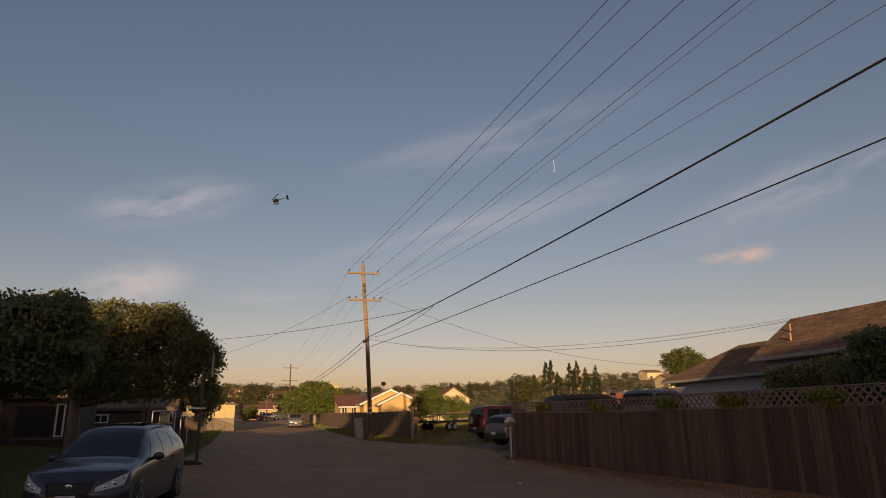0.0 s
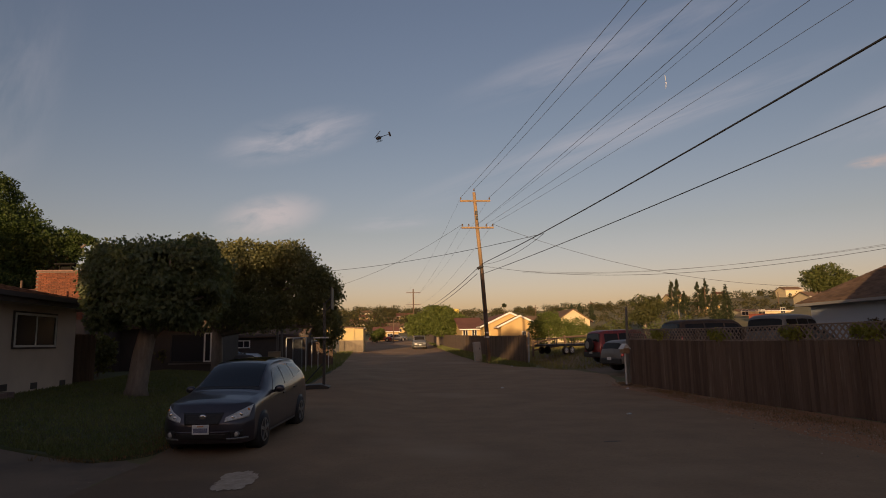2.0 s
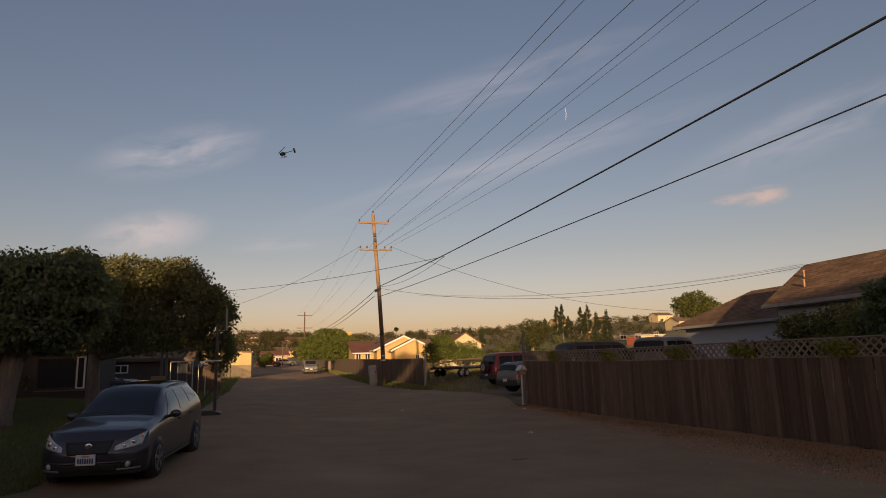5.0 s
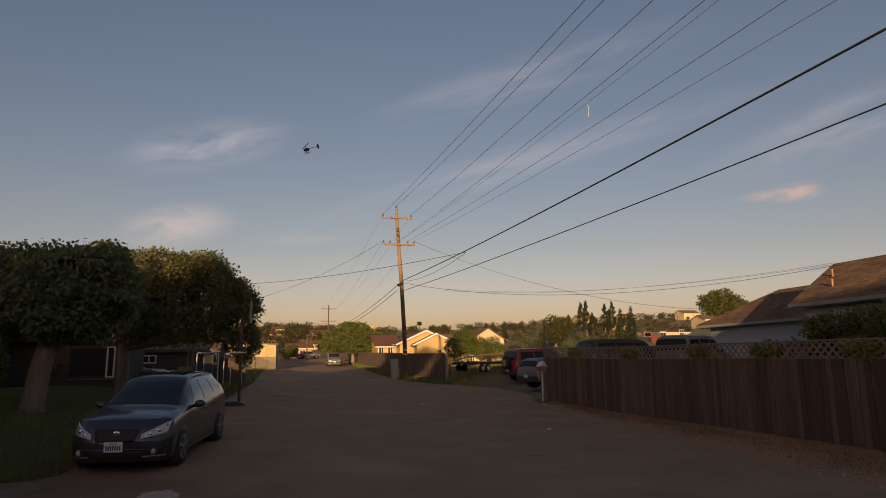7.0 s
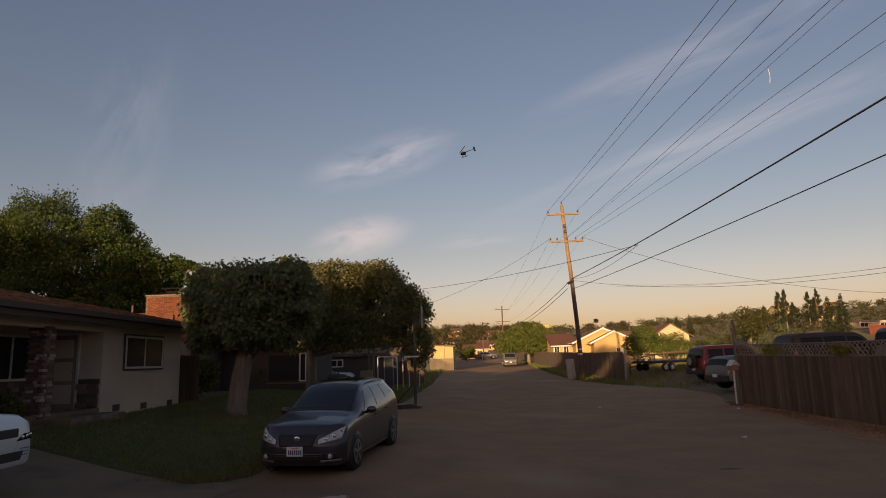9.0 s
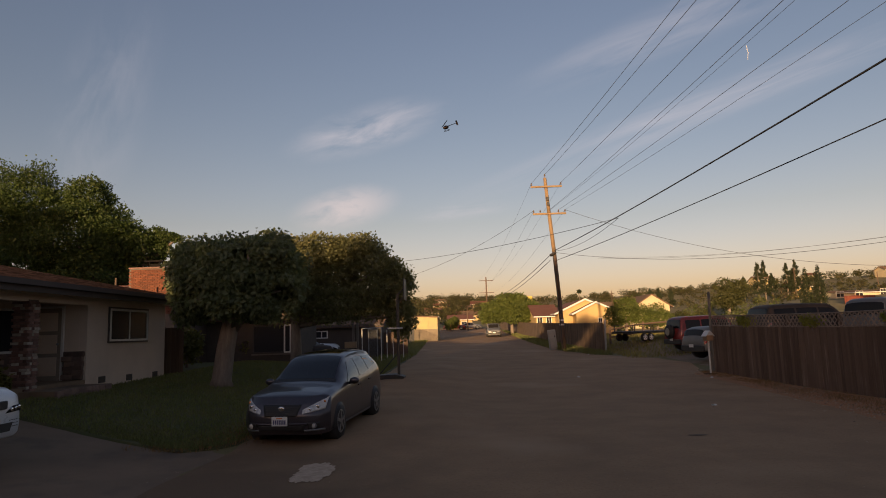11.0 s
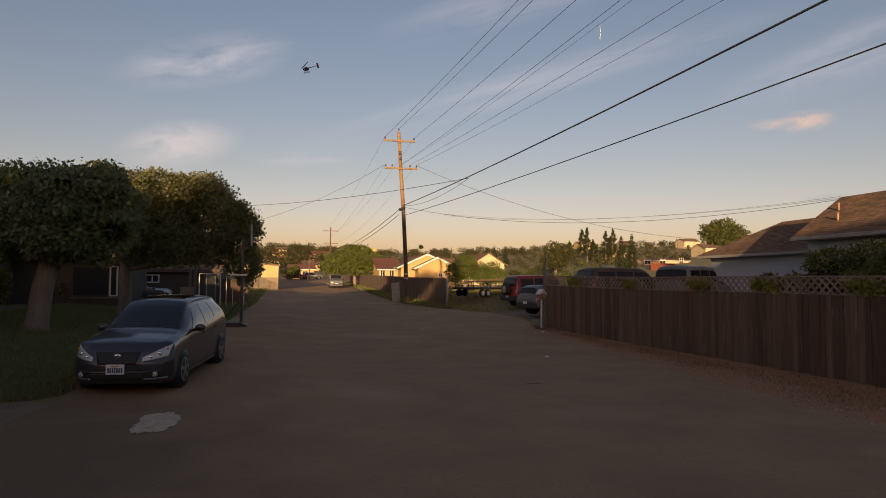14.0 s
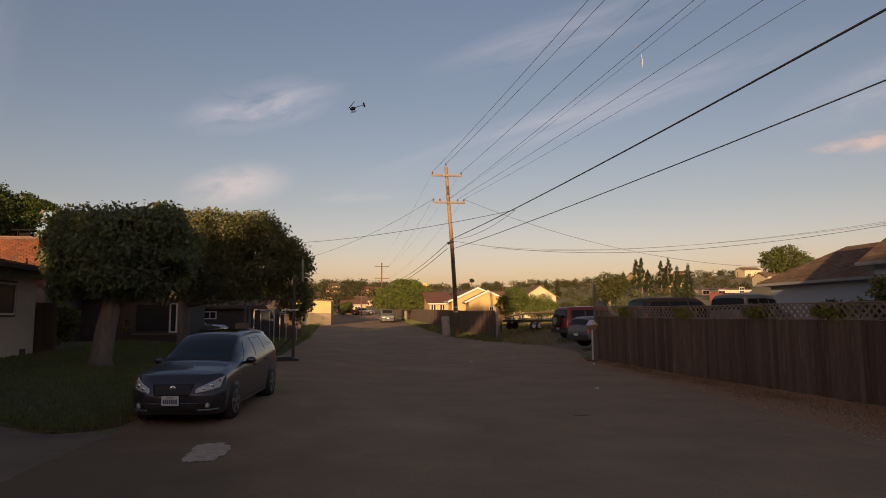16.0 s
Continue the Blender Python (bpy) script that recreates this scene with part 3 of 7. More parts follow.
def wallbox(name, m, *a, **k):
    bm = B()
    box(bm, *a)
    return part(name, at_house(bm), m, left_house, k.get("label", ""))


# front wall of the bedroom with a real window opening
WY0, WY1, WZ0, WZ1 = 18.28, 20.5, 1.98, 2.93
for a in ((17.2, WY0, 0, 3.3), (WY1, 21.8, 0, 3.3), (WY0, WY1, 0, WZ0), (WY0, WY1, WZ1, 3.3)):
    wallbox("wall", STUCCO, HX - 0.2, HX, a[0], a[1], a[2], a[3])
wallbox("wall", STUCCO, -18, HX - 0.204, 21.6, 21.797, 0, 3.3)
wallbox("wall", STUCCO, -11.4, HX - 0.204, 17.203, 17.4, 0, 3.3)
wallbox("wall", STUCCO, -11.6, -11.4, 16.6, 17.2, 0, 3.3)
wallbox("wall", STUCCO, -11.6, -11.4, 8.0, 14.9, 0, 3.3)
wallbox("wall", STUCCO, -11.6, -11.4, 14.9, 16.6, 2.9, 3.3)
wallbox("wall", STUCCO, -11.6, -11.4, 14.9, 16.6, 0, 1.75)
wallbox("wall", STUCCO, -18, -11.6, 8.0, 8.2, 0, 3.3)
wallbox("wall", STUCCO, -18.2, -18, 8.0, 21.8, 0, 3.3)
wallbox("beam", STUCCO, HX - 0.25, HX + 0.003, 8.0, 17.2, 2.98, 3.3)
wallbox("porch_ceiling", STUCCO, -11.4, HX - 0.25, 8.0, 17.2, 3.1, 3.16)
wallbox("porch_step", CONCRETE, -11.4, HX + 0.9, 14.6, 16.9, 0.3, 0.88)
wallbox("porch_floor", CONCRETE, -11.4, HX - 0.003, 8.2, 17.2, 0.2, 0.97)
fd = wallbox("front_door", mat("door_paint", (0.33, 0.28, 0.22), (0.28, 0.24, 0.19), 3, 0.6, 0.1), -11.30, -10.58, 17.15, 17.20, 0.974, 2.92, label="pale panelled front door behind a screen")
for k in range(3):
    bm = B()
    box(bm, -11.20, -10.68, 17.135, 17.15, 1.1 + 0.6 * k, 1.6 + 0.6 * k, bevel=0.006)
    part("door_panel", at_house(bm), STUCCO, fd)
bm = B()
ball(bm, (-10.65, 17.115, 1.95), 0.035)
part("door_knob", at_house(bm), STEEL, fd, "brass-coloured door knob")
bm = B()
for a in ((-11.36, -11.30, 0.974, 2.98), (-10.58, -10.52, 0.974, 2.98), (-11.30, -10.58, 2.92, 2.98)):
    box(bm, a[0], a[1], 17.14, 17.20, a[2], a[3])
part("door_frame", at_house(bm), WHITEPAINT, left_house, "white door frame")
window_unit(left_house, pose(-11.4 - HX, 15.75 - 17, 1.75 - HZ, 0, 0, 90), 1.7, 1.15, WHITEPAINT, 2)
fw = window_unit(left_house, pose(0, (WY0 + WY1) / 2 - 17, WZ0 - HZ, 0, 0, 90), WY1 - WY0, WZ1 - WZ0, WHITEPAINT, 2, 0.05)
bm = B()
for a in ((WY0 - 0.06, WY1 + 0.06, WZ1, WZ1 + 0.05), (WY0 - 0.06, WY1 + 0.06, WZ0 - 0.05, WZ0), (WY0 - 0.06, WY0, WZ0, WZ1), (WY1, WY1 + 0.06, WZ0, WZ1)):
    box(bm, HX, HX + 0.03, *a)
part("window_trim", at_house(bm), TRIMDARK, left_house, "dark trim round the window")
wallbox("curtain", mat("curtain_cloth", (0.30, 0.28, 0.24), (0.24, 0.22, 0.19), 3, 0.9, 0.2, stretch=(1, 8, 1)), HX - 0.16, HX - 0.14, WY0 + 1.2, WY1, WZ0, WZ1)
for y, z in ((18.0, 0.92), (19.5, 0.88), (21.15, 0.86)):
    bm = B()
    box(bm, HX - 0.02, HX + 0.012, y - 0.17, y + 0.17, z - 0.09, z + 0.09)
    v = part("foundation_vent", at_house(bm), DARKMETAL, left_house, "dark screened foundation vent")
    for k in range(4):
        bm = B()
        box(bm, HX + 0.012, HX + 0.02, y - 0.16, y + 0.16, z - 0.075 + k * 0.04, z - 0.062 + k * 0.04)
        part("vent_slat", at_house(bm), TRIMDARK, v)
# roof: long slope to the street with a hip at the far end, courses of shingles
EZ, ER, EX = 3.16, 4.35, HX + 0.55
bm = B()
top = [(EX, 6, EZ), (EX, 22.4, EZ), (EX - 5.2, 17.2, ER), (EX - 5.2, 6, ER), (EX - 10.4, 22.4, EZ), (EX - 10.4, 6, EZ)]
hi = [bm.verts.new((p[0], p[1], p[2] + 0.25)) for p in top]
lo = [bm.verts.new((p[0], p[1], p[2] + 0.05)) for p in top]
for f in ((0, 1, 2, 3), (1, 4, 2), (3, 2, 4, 5)):
    bm.faces.new([hi[i] for i in f])
    bm.faces.new([lo[i] for i in f])
for a, b in ((0, 1), (1, 4), (4, 5), (5, 3), (3, 0)):
    bm.faces.new((lo[a], lo[b], hi[b], hi[a]))
roof = part("roof", at_house(bm), SHINGLE, left_house)
slope = math.atan2(ER - EZ, 5.2)
vs, fs = [], []
for c in range(26):
    d0, d1 = c * 0.2, c * 0.2 + 0.215
    yy = 8.0
    yend = 22.4 - d0
    while yy < yend:
        w = random.uniform(0.18, 0.32)
        y1 = min(yy + w, yend)
        lift = 0.012 + random.uniform(0, 0.006)
        k = len(vs)
        t0, t1 = EX - d0, EX - d1
        za, zb = EZ + 0.25 + d0 * math.tan(slope), EZ + 0.25 + d1 * math.tan(slope)
        for x, y, z in ((t0, yy, za), (t0, y1 - 0.012, za), (t0, y1 - 0.012, za + lift + 0.006), (t0, yy, za + lift + 0.006), (t1, yy, zb + 0.004), (t1, y1 - 0.012, zb + 0.004)):
            vs.append((x - HX, y - 17, z - HZ))
        fs += [(k, k + 1, k + 2, k + 3), (k + 3, k + 2, k + 5, k + 4)]
        yy = y1
sh = mpart("shingles", mesh_of("shingles", vs, fs, SHINGLE), roof)
tagged(sh, kind="stuff")
bm = B()
box(bm, EX, EX + 0.03, 6, 22.43, EZ - 0.02, EZ + 0.26)
box(bm, EX - 10.4, EX, 22.4, 22.43, EZ - 0.02, EZ + 0.26)
part("fascia", at_house(bm), TRIMDARK, left_house, "dark brown fascia board")
bm = B()
box(bm, EX + 0.03, EX + 0.13, 6, 22.4, EZ + 0.12, EZ + 0.24)
part("gutter", at_house(bm), TRIMDARK, left_house)
bm = B()
box(bm, HX - 0.2, EX, 8.0, 22.4, EZ + 0.0, EZ + 0.03)
part("soffit", at_house(bm), STUCCO, left_house)

# brick house behind it
brick_house = gable_house("brick_house", -22, -11.7, 27.4, 40, 0.8, 3.3, 4.95, "x", mat("dark_siding", (0.10, 0.07, 0.055), (0.08, 0.058, 0.046), 1.5, 0.9, 0.3), ROOFRED, "dark house with red-brown roof behind the trees", windows=(("+x", 2.5, 1.0, 1.2, 1.3), ("+x", -2.2, 1.0, 1.4, 1.3)))
chim = thing("brick_chimney", (-12.80, 27.05, 0.82), 0, "broad red brick chimney with metal cap", "chimney")
bm = B()
box(bm, -1.0, 1.0, -0.30, 0.30, -0.3, 4.2)
part("core", bm, MORTAR, chim)
brick_me = {}
for w in (0.20, 0.095):
    bm = B()
    box(bm, -w / 2, w / 2, -0.045, 0.045, -0.031, 0.031, bevel=0.004)
    me = bpy.data.meshes.new("brick")
    bm.to_mesh(me)
    bm.free()
    me.materials.append(BRICK)
    brick_me[w] = me
CHIMNEY_BRICKS = []
for c in range(28):
    z = 2.28 + c * 0.0685
    for i in range(9):
        CHIMNEY_BRICKS.append((-1.0 + 0.11 + (0.1 if c % 2 else 0) + i * 0.208 - 0.03, -0.275, z, 0))
    for i in range(1):
        CHIMNEY_BRICKS.append((0.975, -0.12 + (0.1 if c % 2 else 0), z, 90))
bm = B()
box(bm, -1.04, 1.04, -0.34, 0.34, 4.2, 4.27, bevel=0.02)
part("crown", bm, OLDBRICK, chim)
bm = B()
for sx in (-0.22, 0.22):
    for sy in (-0.14, 0.14):
        box(bm, sx - 0.02, sx + 0.02, sy - 0.02, sy + 0.02, 4.27, 4.5)
box(bm, -0.2, 0.2, -0.12, 0.12, 4.27, 4.42)
box(bm, -0.40, 0.40, -0.26, 0.26, 4.5, 4.56)
part("metal_cap", bm, SOOT, chim, "dark metal chimney cap")
plumb = thing("vent_pipe", (-13.2, 24.6, 3.4), 0, "thin dull brown vent pipe on the roof", "vent pipe")
bm = B()
rod(bm, (0, 0, 0), (0, 0, 1.05), 0.04)
part("pipe", bm, POLEDARK, plumb)

# house behind the plank fence: main wing and lower far wing
LOTZ = 0.5
GREYTRIM = mat("dull_pale_trim", (0.32, 0.305, 0.29), (0.25, 0.24, 0.225), 3, 0.8, 0.2)
right_house = gable_house("shingled_house", 20.5, 24.6, 2, 22.25, LOTZ, 4.24, 5.7, "y", BLUEWALL, ROOFGREY, "pale blue house with grey-brown shingle roof behind the fence", windows=(("-x", 4, 1.2, 1.6, 1.2), ("-x", 8.6, 1.3, 0.9, 1.1)), fascia_m=GREYTRIM)
right_wing = thing("house_wing", (24.9, 26.8, LOTZ), 0, "lower house wing with pale blue walls and hipped shingle roof", "house")
bm = B()
box(bm, -2.5, 2.5, -4.45, 4.4, -0.6, 3.2)
part("wall", bm, BLUEWALL, right_wing)
bm = B()
rt = [(-3.0, -4.45, 3.0), (-3.0, 4.9, 3.0), (3.0, 4.9, 3.0), (3.0, -4.45, 3.0), (0, -4.45, 4.76), (0, 1.75, 4.76)]
hi = [bm.verts.new(p) for p in rt]
lo = [bm.verts.new((p[0], p[1], p[2] - 0.14)) for p in rt]
for f in ((0, 1, 5, 4), (1, 2, 5), (2, 3, 4, 5)):
    bm.faces.new([hi[i] for i in f])
    bm.faces.new([lo[i] for i in f])
for a, b in ((0, 1), (1, 2), (2, 3), (3, 4), (4, 0)):
    bm.faces.new((lo[a], lo[b], hi[b], hi[a]))
wroof = part("roof", bm, ROOFGREY, right_wing)
bm = B()
box(bm, -3.04, -3.0, -4.4, 4.94, 2.84, 2.98)
box(bm, -3.04, 3.04, 4.9, 4.94, 2.84, 2.98)
part("fascia", bm, GREYTRIM, right_wing)


def courses(parent, x0, z0, x1, z1, y0, y1, hip, dx, dy, dz):
    """Overlapping courses of shingle tabs up a slope from the eave x0 to the ridge x1; hip: courses shorten at the far end."""
    n = int(math.hypot(x1 - x0, z1 - z0) / 0.15)
    vs, fs = [], []
    for c in range(n):
        f0, f1 = c / n, min(1, (c + 1.08) / n)
        yy, yend = y0, y1 - (hip * f0)
        while yy < yend - 0.02:
            ye = min(yy + random.uniform(0.25, 0.5), yend)
            lift, k = 0.016 + random.uniform(0, 0.012), len(vs)
            xa, xb, za, zb = x0 + (x1 - x0) * f0, x0 + (x1 - x0) * f1, z0 + (z1 - z0) * f0, z0 + (z1 - z0) * f1
            for x, y, z in ((xa, yy, za), (xa, ye - 0.015, za), (xa, ye - 0.015, za + lift), (xa, yy, za + lift), (xb, yy, zb + 0.003), (xb, ye - 0.015, zb + 0.003)):
                vs.append((x - dx, y - dy, z - dz))
            fs += [(k, k + 1, k + 2, k + 3), (k + 3, k + 2, k + 5, k + 4)]
            yy = ye
    return tagged(mpart("shingles", mesh_of("shingles", vs, fs, ROOFTABS), parent), kind="stuff")


ROOFTABS = mat("grey_brown_tabs", (0.235, 0.150, 0.098), (0.150, 0.100, 0.070), 0.8, 0.95, 0.8, fine=9, spec=0.1, island=0.22)
courses(wroof, 21.9, LOTZ + 3.0, 24.9, LOTZ + 4.76, 22.4, 31.7, 3.15, 24.9, 26.8, LOTZ)
courses(right_house.children[1], 20.0, 3.886, 22.55, 5.7, 6.0, 22.6, 0.0, 22.55, 12.125, LOTZ)
for x, y, z in ((20.9, 21.1, 4.55), (21.6, 21.75, 5.05)):
    v = thing("roof_vent", (x, y, z), 0, "small sunlit metal vent pipe on the shingle roof", "vent pipe", "roof vents")
    bm = B()
    rod(bm, (0, 0, -0.1), (0, 0, 0.24), 0.036)
    rod(bm, (0, 0, 0.24), (0, 0, 0.28), 0.05)
    # the low sun's warm tint is put into the pipe colour
    part("pipe", bm, mat("sun_tinted_pipe", (0.42, 0.25, 0.17), (0.32, 0.19, 0.13), 9, 0.8, 0.2) if z < 5 else bpy.data.materials["sun_tinted_pipe"], v)

# gold house past the far fence, with two gables to the street end
gold = gable_house("gold_house", 12.9, 19.7, 81, 96, 1.0, 3.95, 5.50, "y", GOLDWALL, ROOFRED, "gold stucco house with red-brown roof in low sunlight")
gold_gable = gable_house("gold_front_gable", 14.7, 19.5, 78.6, 80.9, 1.0, 3.85, 5.0, "y", GOLDWALL, ROOFRED, "gold stucco front gable with white edges and a small window", windows=(("-y", 0.5, 1.4, 0.55, 0.6),))
for hse, w, e, r, f in ((gold, 3.4, 2.95, 4.5, -7.5), (gold_gable, 2.4, 2.85, 4.0, -1.15)):
    k = (r - e) / w
    for s in (-1, 1):
        bm = B()
        prism(bm, [(0, r + 0.03), (s * (w + 0.55), e - 0.55 * k + 0.03), (s * (w + 0.55), e - 0.55 * k - 0.2), (0, r - 0.2)], "y", f - 0.42, f - 0.36)
        part("rake_board", bm, WHITEPAINT, hse, "white rake board on the gable's edge")
gold_wing = gable_house("gold_house_wing", 10.4, 13.4, 84, 96, 1.0, 3.6, 5.2, "x", GOLDWALL, ROOFRED, "gold stucco wing with red tile roof and white porch posts", windows=(("-y", -1.0, 0.8, 0.7, 1.6), ("-y", 0.2, 0.8, 0.7, 1.6)))
tower = thing("yellow_tower", (10.9, 95, 1.2), 0, "narrow bright yellow tower above the trees", "tower")
bm = B()
box(bm, -0.4, 0.4, -0.4, 0.4, 0, 5.5, bevel=0.03)
part("body", bm, mat("yellow_wall", (0.68, 0.50, 0.12), (0.62, 0.45, 0.10), 1, 0.9, 0.2), tower)
white_house = gable_house("cream_house", 27.8, 33.2, 100, 112, 2.0, 5.0, 6.75, "y", CREAMWALL, ROOFGREY, "cream house with a low gable across the field", windows=(("-y", 0.4, 1.3, 1.0, 0.9),))
white_wing = gable_house("cream_house_wing", 23.5, 28, 104, 112, 1.8, 4.3, 6.0, "x", CREAMWALL, ROOFGREY, "cream house wing with grey roof across the field")
barn = gable_house("cream_shed", -9.8, -2.3, 76, 84, 0.7, 3.75, 3.95, "y", BLOCKWALL, ROOFGREY, "flat-roofed cream block building in low sunlight", over=0.1, windows=(("-y", -1.5, 1.2, 0.8, 0.7),))
# shade on the lower wall is built as a grey band
bm = B()
box(bm, -3.76, 3.76, -4.06, -4.0, -0.3, 1.55)
part("base_course", bm, mat("grey_shade_block", (0.27, 0.215, 0.15), (0.19, 0.155, 0.115), 0.9, 0.95, 0.4, fine=12), barn, "grey band painted for the shade low on the wall")
for k in range(5):
    bm = B()
    box(bm, -3.5 + k * 1.5, -3.3 + k * 1.5, -4.09, -4.06, 1.55, 3.0)
    part("pilaster", bm, BLOCKWALL, barn)
row_r = gable_house("long_cream_building", 80, 92, 136, 142, 5.4, 7.4, 7.9, "x", CREAMWALL, ROOFGREY, "long low cream building on the rise", over=0.4, windows=(("-y", -5, 1.0, 1.6, 1.2), ("-y", -1, 1.0, 1.6, 1.2), ("-y", 4, 0.8, 1.2, 1.8)))

# ---- fences ----


def plank_meshes(w, h, material, n=4):
    out = []
    for k in range(n):
        bm = B()
        c = 0.012
        prism(bm, [(-w / 2, 0), (w / 2, 0), (w / 2, h - c - 0.02 * (k % 2)), (w / 2 - c, h - 0.02 * (k % 2)), (-w / 2 + c, h), (-w / 2, h - c)], "y", -0.010, 0.010)
        me = bpy.data.meshes.new("board")
        bmesh.ops.recalc_face_normals(bm, faces=bm.faces)
        bm.to_mesh(me)
        bm.free()
        me.materials.append(material)
        out.append(me)
    return out


def fence_x(y):
    return 9.90 + 0.072 * max(0.0, 24.7 - y)


near_fence = thing("plank_fence", (0, 0, 0), 0, "tall dark redwood plank fence topped with diagonal lattice", "fence", kind="")
ANG = math.degrees(math.atan2(-0.072, 1))
NEAR_BOARDS = [3.0 + 0.146 * i for i in range(149)]
for y0 in [3.0 + 2.41 * k for k in range(9)]:
    y1 = y0 + 2.41
    xa, xb = fence_x(y0), fence_x(y1)
    za, zb = zg(xa, y0), zg(xb, y1)
    for h in (0.35, 1.55):
        bm = B()
        rod(bm, (xa + 0.05, y0, za + h), (xb + 0.05, y1, zb + h), 0.045, n=4)
        part("rail", bm, FENCEWOOD, near_fence)
    bm = B()
    box(bm, xa + 0.03, xa + 0.12, y0 - 0.045, y0 + 0.045, za - 0.3, za + 2.12)
    part("post", bm, FENCEWOOD, near_fence)
    # lattice panel: two layers of crossing strips in a frame
    d = Vector((xb - xa, y1 - y0, 0)).normalized()
    L, hz = 2.41, 0.36
    vs, fs = [], []
    n0 = Vector((-d.y, d.x, 0))
    for layer, sgn in ((0.006, 1), (-0.004, -1)):
        s = -hz
        while s < L:
            a0, a1 = s, s + hz
            t0, t1 = 0.0, hz
            if a0 < 0:
                t0, a0 = -a0, 0.0
            if a1 > L:
                t1, a1 = hz - (a1 - L), L
            if a1 > a0 + 0.01:
                if sgn < 0:
                    t0, t1 = hz - t0, hz - t1
                k = len(vs)
                hw = 0.032
                for a, t in ((a0 - hw, t0), (a0 + hw, t0), (a1 + hw, t1), (a1 - hw, t1)):
                    p = Vector((xa, y0, za + 1.76)) + d * min(max(a, 0), L) + Vector((0, 0, t + (zb - za) * a / L))
                    for o in (0.004, -0.004):
                        vs.append(p + n0 * (layer + o))
                fs += [(k, k + 2, k + 4, k + 6), (k + 1, k + 7, k + 5, k + 3), (k, k + 1, k + 3, k + 2), (k + 4, k + 5, k + 7, k + 6), (k + 2, k + 3, k + 5, k + 4), (k + 6, k + 7, k + 1, k)]
            s += 0.19
    lp = mpart("lattice_panel", mesh_of("lattice_panel", vs, fs, LATTICE), near_fence, "diagonal wooden lattice panel")
    bm = B()
    for h in (1.75, 2.13):
        rod(bm, (xa, y0, za + h), (xb, y1, zb + h), 0.018, n=4)
    part("lattice_frame", bm, LATTICE, near_fence)
bm = B()
rod(bm, (9.86, 24.8, -0.2), (9.92, 24.8, 3.15), 0.055, 0.05)
gp = thing("gate_post", (0, 0, 0), 0, "grey weathered post at the end of the plank fence", "post")
part("post", bm, mat("grey_post", (0.19, 0.165, 0.14), (0.14, 0.12, 0.10), 4, 0.9, 0.4, stretch=(4, 4, 0.4)), gp)
mb = thing("mailbox", (9.45, 24.0, zg(9.45, 24)), 8, "wooden mailbox with a white gabled roof on a white post", "mailbox")
mb.scale = (0.78, 0.9, 1.0)
bm = B()
box(bm, -0.03, 0.03, -0.03, 0.03, -0.05, 1.22, bevel=0.006)
part("post", bm, WHITEPAINT, mb, "white painted post")
bm = B()
box(bm, -0.28, 0.28, -0.12, 0.12, -0.02, 0.05, bevel=0.01)
part("foot_board", bm, FENCEWOOD, mb)
bm = B()
box(bm, -0.17, 0.17, -0.16, 0.16, 1.224, 1.42, bevel=0.008)
mbox = part("box", bm, mat("box_wood", (0.30, 0.185, 0.10), (0.22, 0.135, 0.075), 4, 0.85, 0.3, stretch=(0.4, 4, 4)), mb, "pale brown wooden box")
bm = B()
box(bm, -0.13, 0.13, -0.172, -0.16, 1.25, 1.39, bevel=0.004)
part("flap", bm, bpy.data.materials["box_wood"], mbox)
for sx in (-1, 1):
    bm = B()
    prism(bm, [(0.0, 1.60), (sx * 0.21, 1.41), (sx * 0.21, 1.385), (0.0, 1.575)], "y", -0.2, 0.2)
    part("roof_board", bm, WHITEPAINT, mb, "white sloping roof board")
bm = B()
prism(bm, [(-0.165, 1.424), (0.165, 1.424), (0.0, 1.573)], "y", -0.155, 0.155)
part("gable", bm, WHITEPAINT, mb)

FAR_X = 8.75
far_fence = thing("far_plank_fence", (0, 0, 0), 0, "long weathered plank fence along the street", "fence")
for y0 in [38 + 2.4 * k for k in range(38)]:
    za, zb = zg(FAR_X, y0), zg(FAR_X, y0 + 2.4)
    bm = B()
    for h in (0.35, 1.5):
        rod(bm, (FAR_X + 0.05, y0, za + h), (FAR_X + 0.05, y0 + 2.4, zb + h), 0.045, n=4)
    part("rail", bm, FENCEWOOD, far_fence)
    bm = B()
    box(bm, FAR_X + 0.03, FAR_X + 0.12, y0 - 0.045, y0 + 0.045, za - 0.2, za + 1.7)
    part("post", bm, FENCEWOOD, far_fence)
rest_v, rest_f = [], []
for i in range(440):
    y = 67.2 + i * 0.146
    z, h = zg(FAR_X, y) - 0.02, 1.8 + random.uniform(-0.03, 0.03)
    k = len(rest_v)
    for x in (FAR_X - 0.01, FAR_X + 0.01):
        rest_v += [(x, y - 0.07, z), (x, y + 0.07, z), (x, y + 0.07, z + h), (x, y - 0.07, z + h)]
    rest_f += [(k, k + 1, k + 2, k + 3), (k + 7, k + 6, k + 5, k + 4), (k + 3, k + 2, k + 6, k + 7), (k, k + 3, k + 7, k + 4), (k + 1, k + 5, k + 6, k + 2)]
FENCEFAR = mat("weathered_redwood_far", (0.160, 0.108, 0.072), (0.095, 0.066, 0.047), 2.0, 0.85, 0.3, island=0.28)
tagged(mpart("board_run", mesh_of("board_run", rest_v, rest_f, FENCEFAR), far_fence), kind="stuff")
ep = thing("steel_gate_post", (8.8, 37.85, zg(8.8, 38)), 0, "grey steel gate post beside the plank fence", "post")
bm = B()
rod(bm, (0, 0, -0.1), (0.05, 0, 1.92), 0.06)
ball(bm, (0.05, 0, 1.92), 0.065)
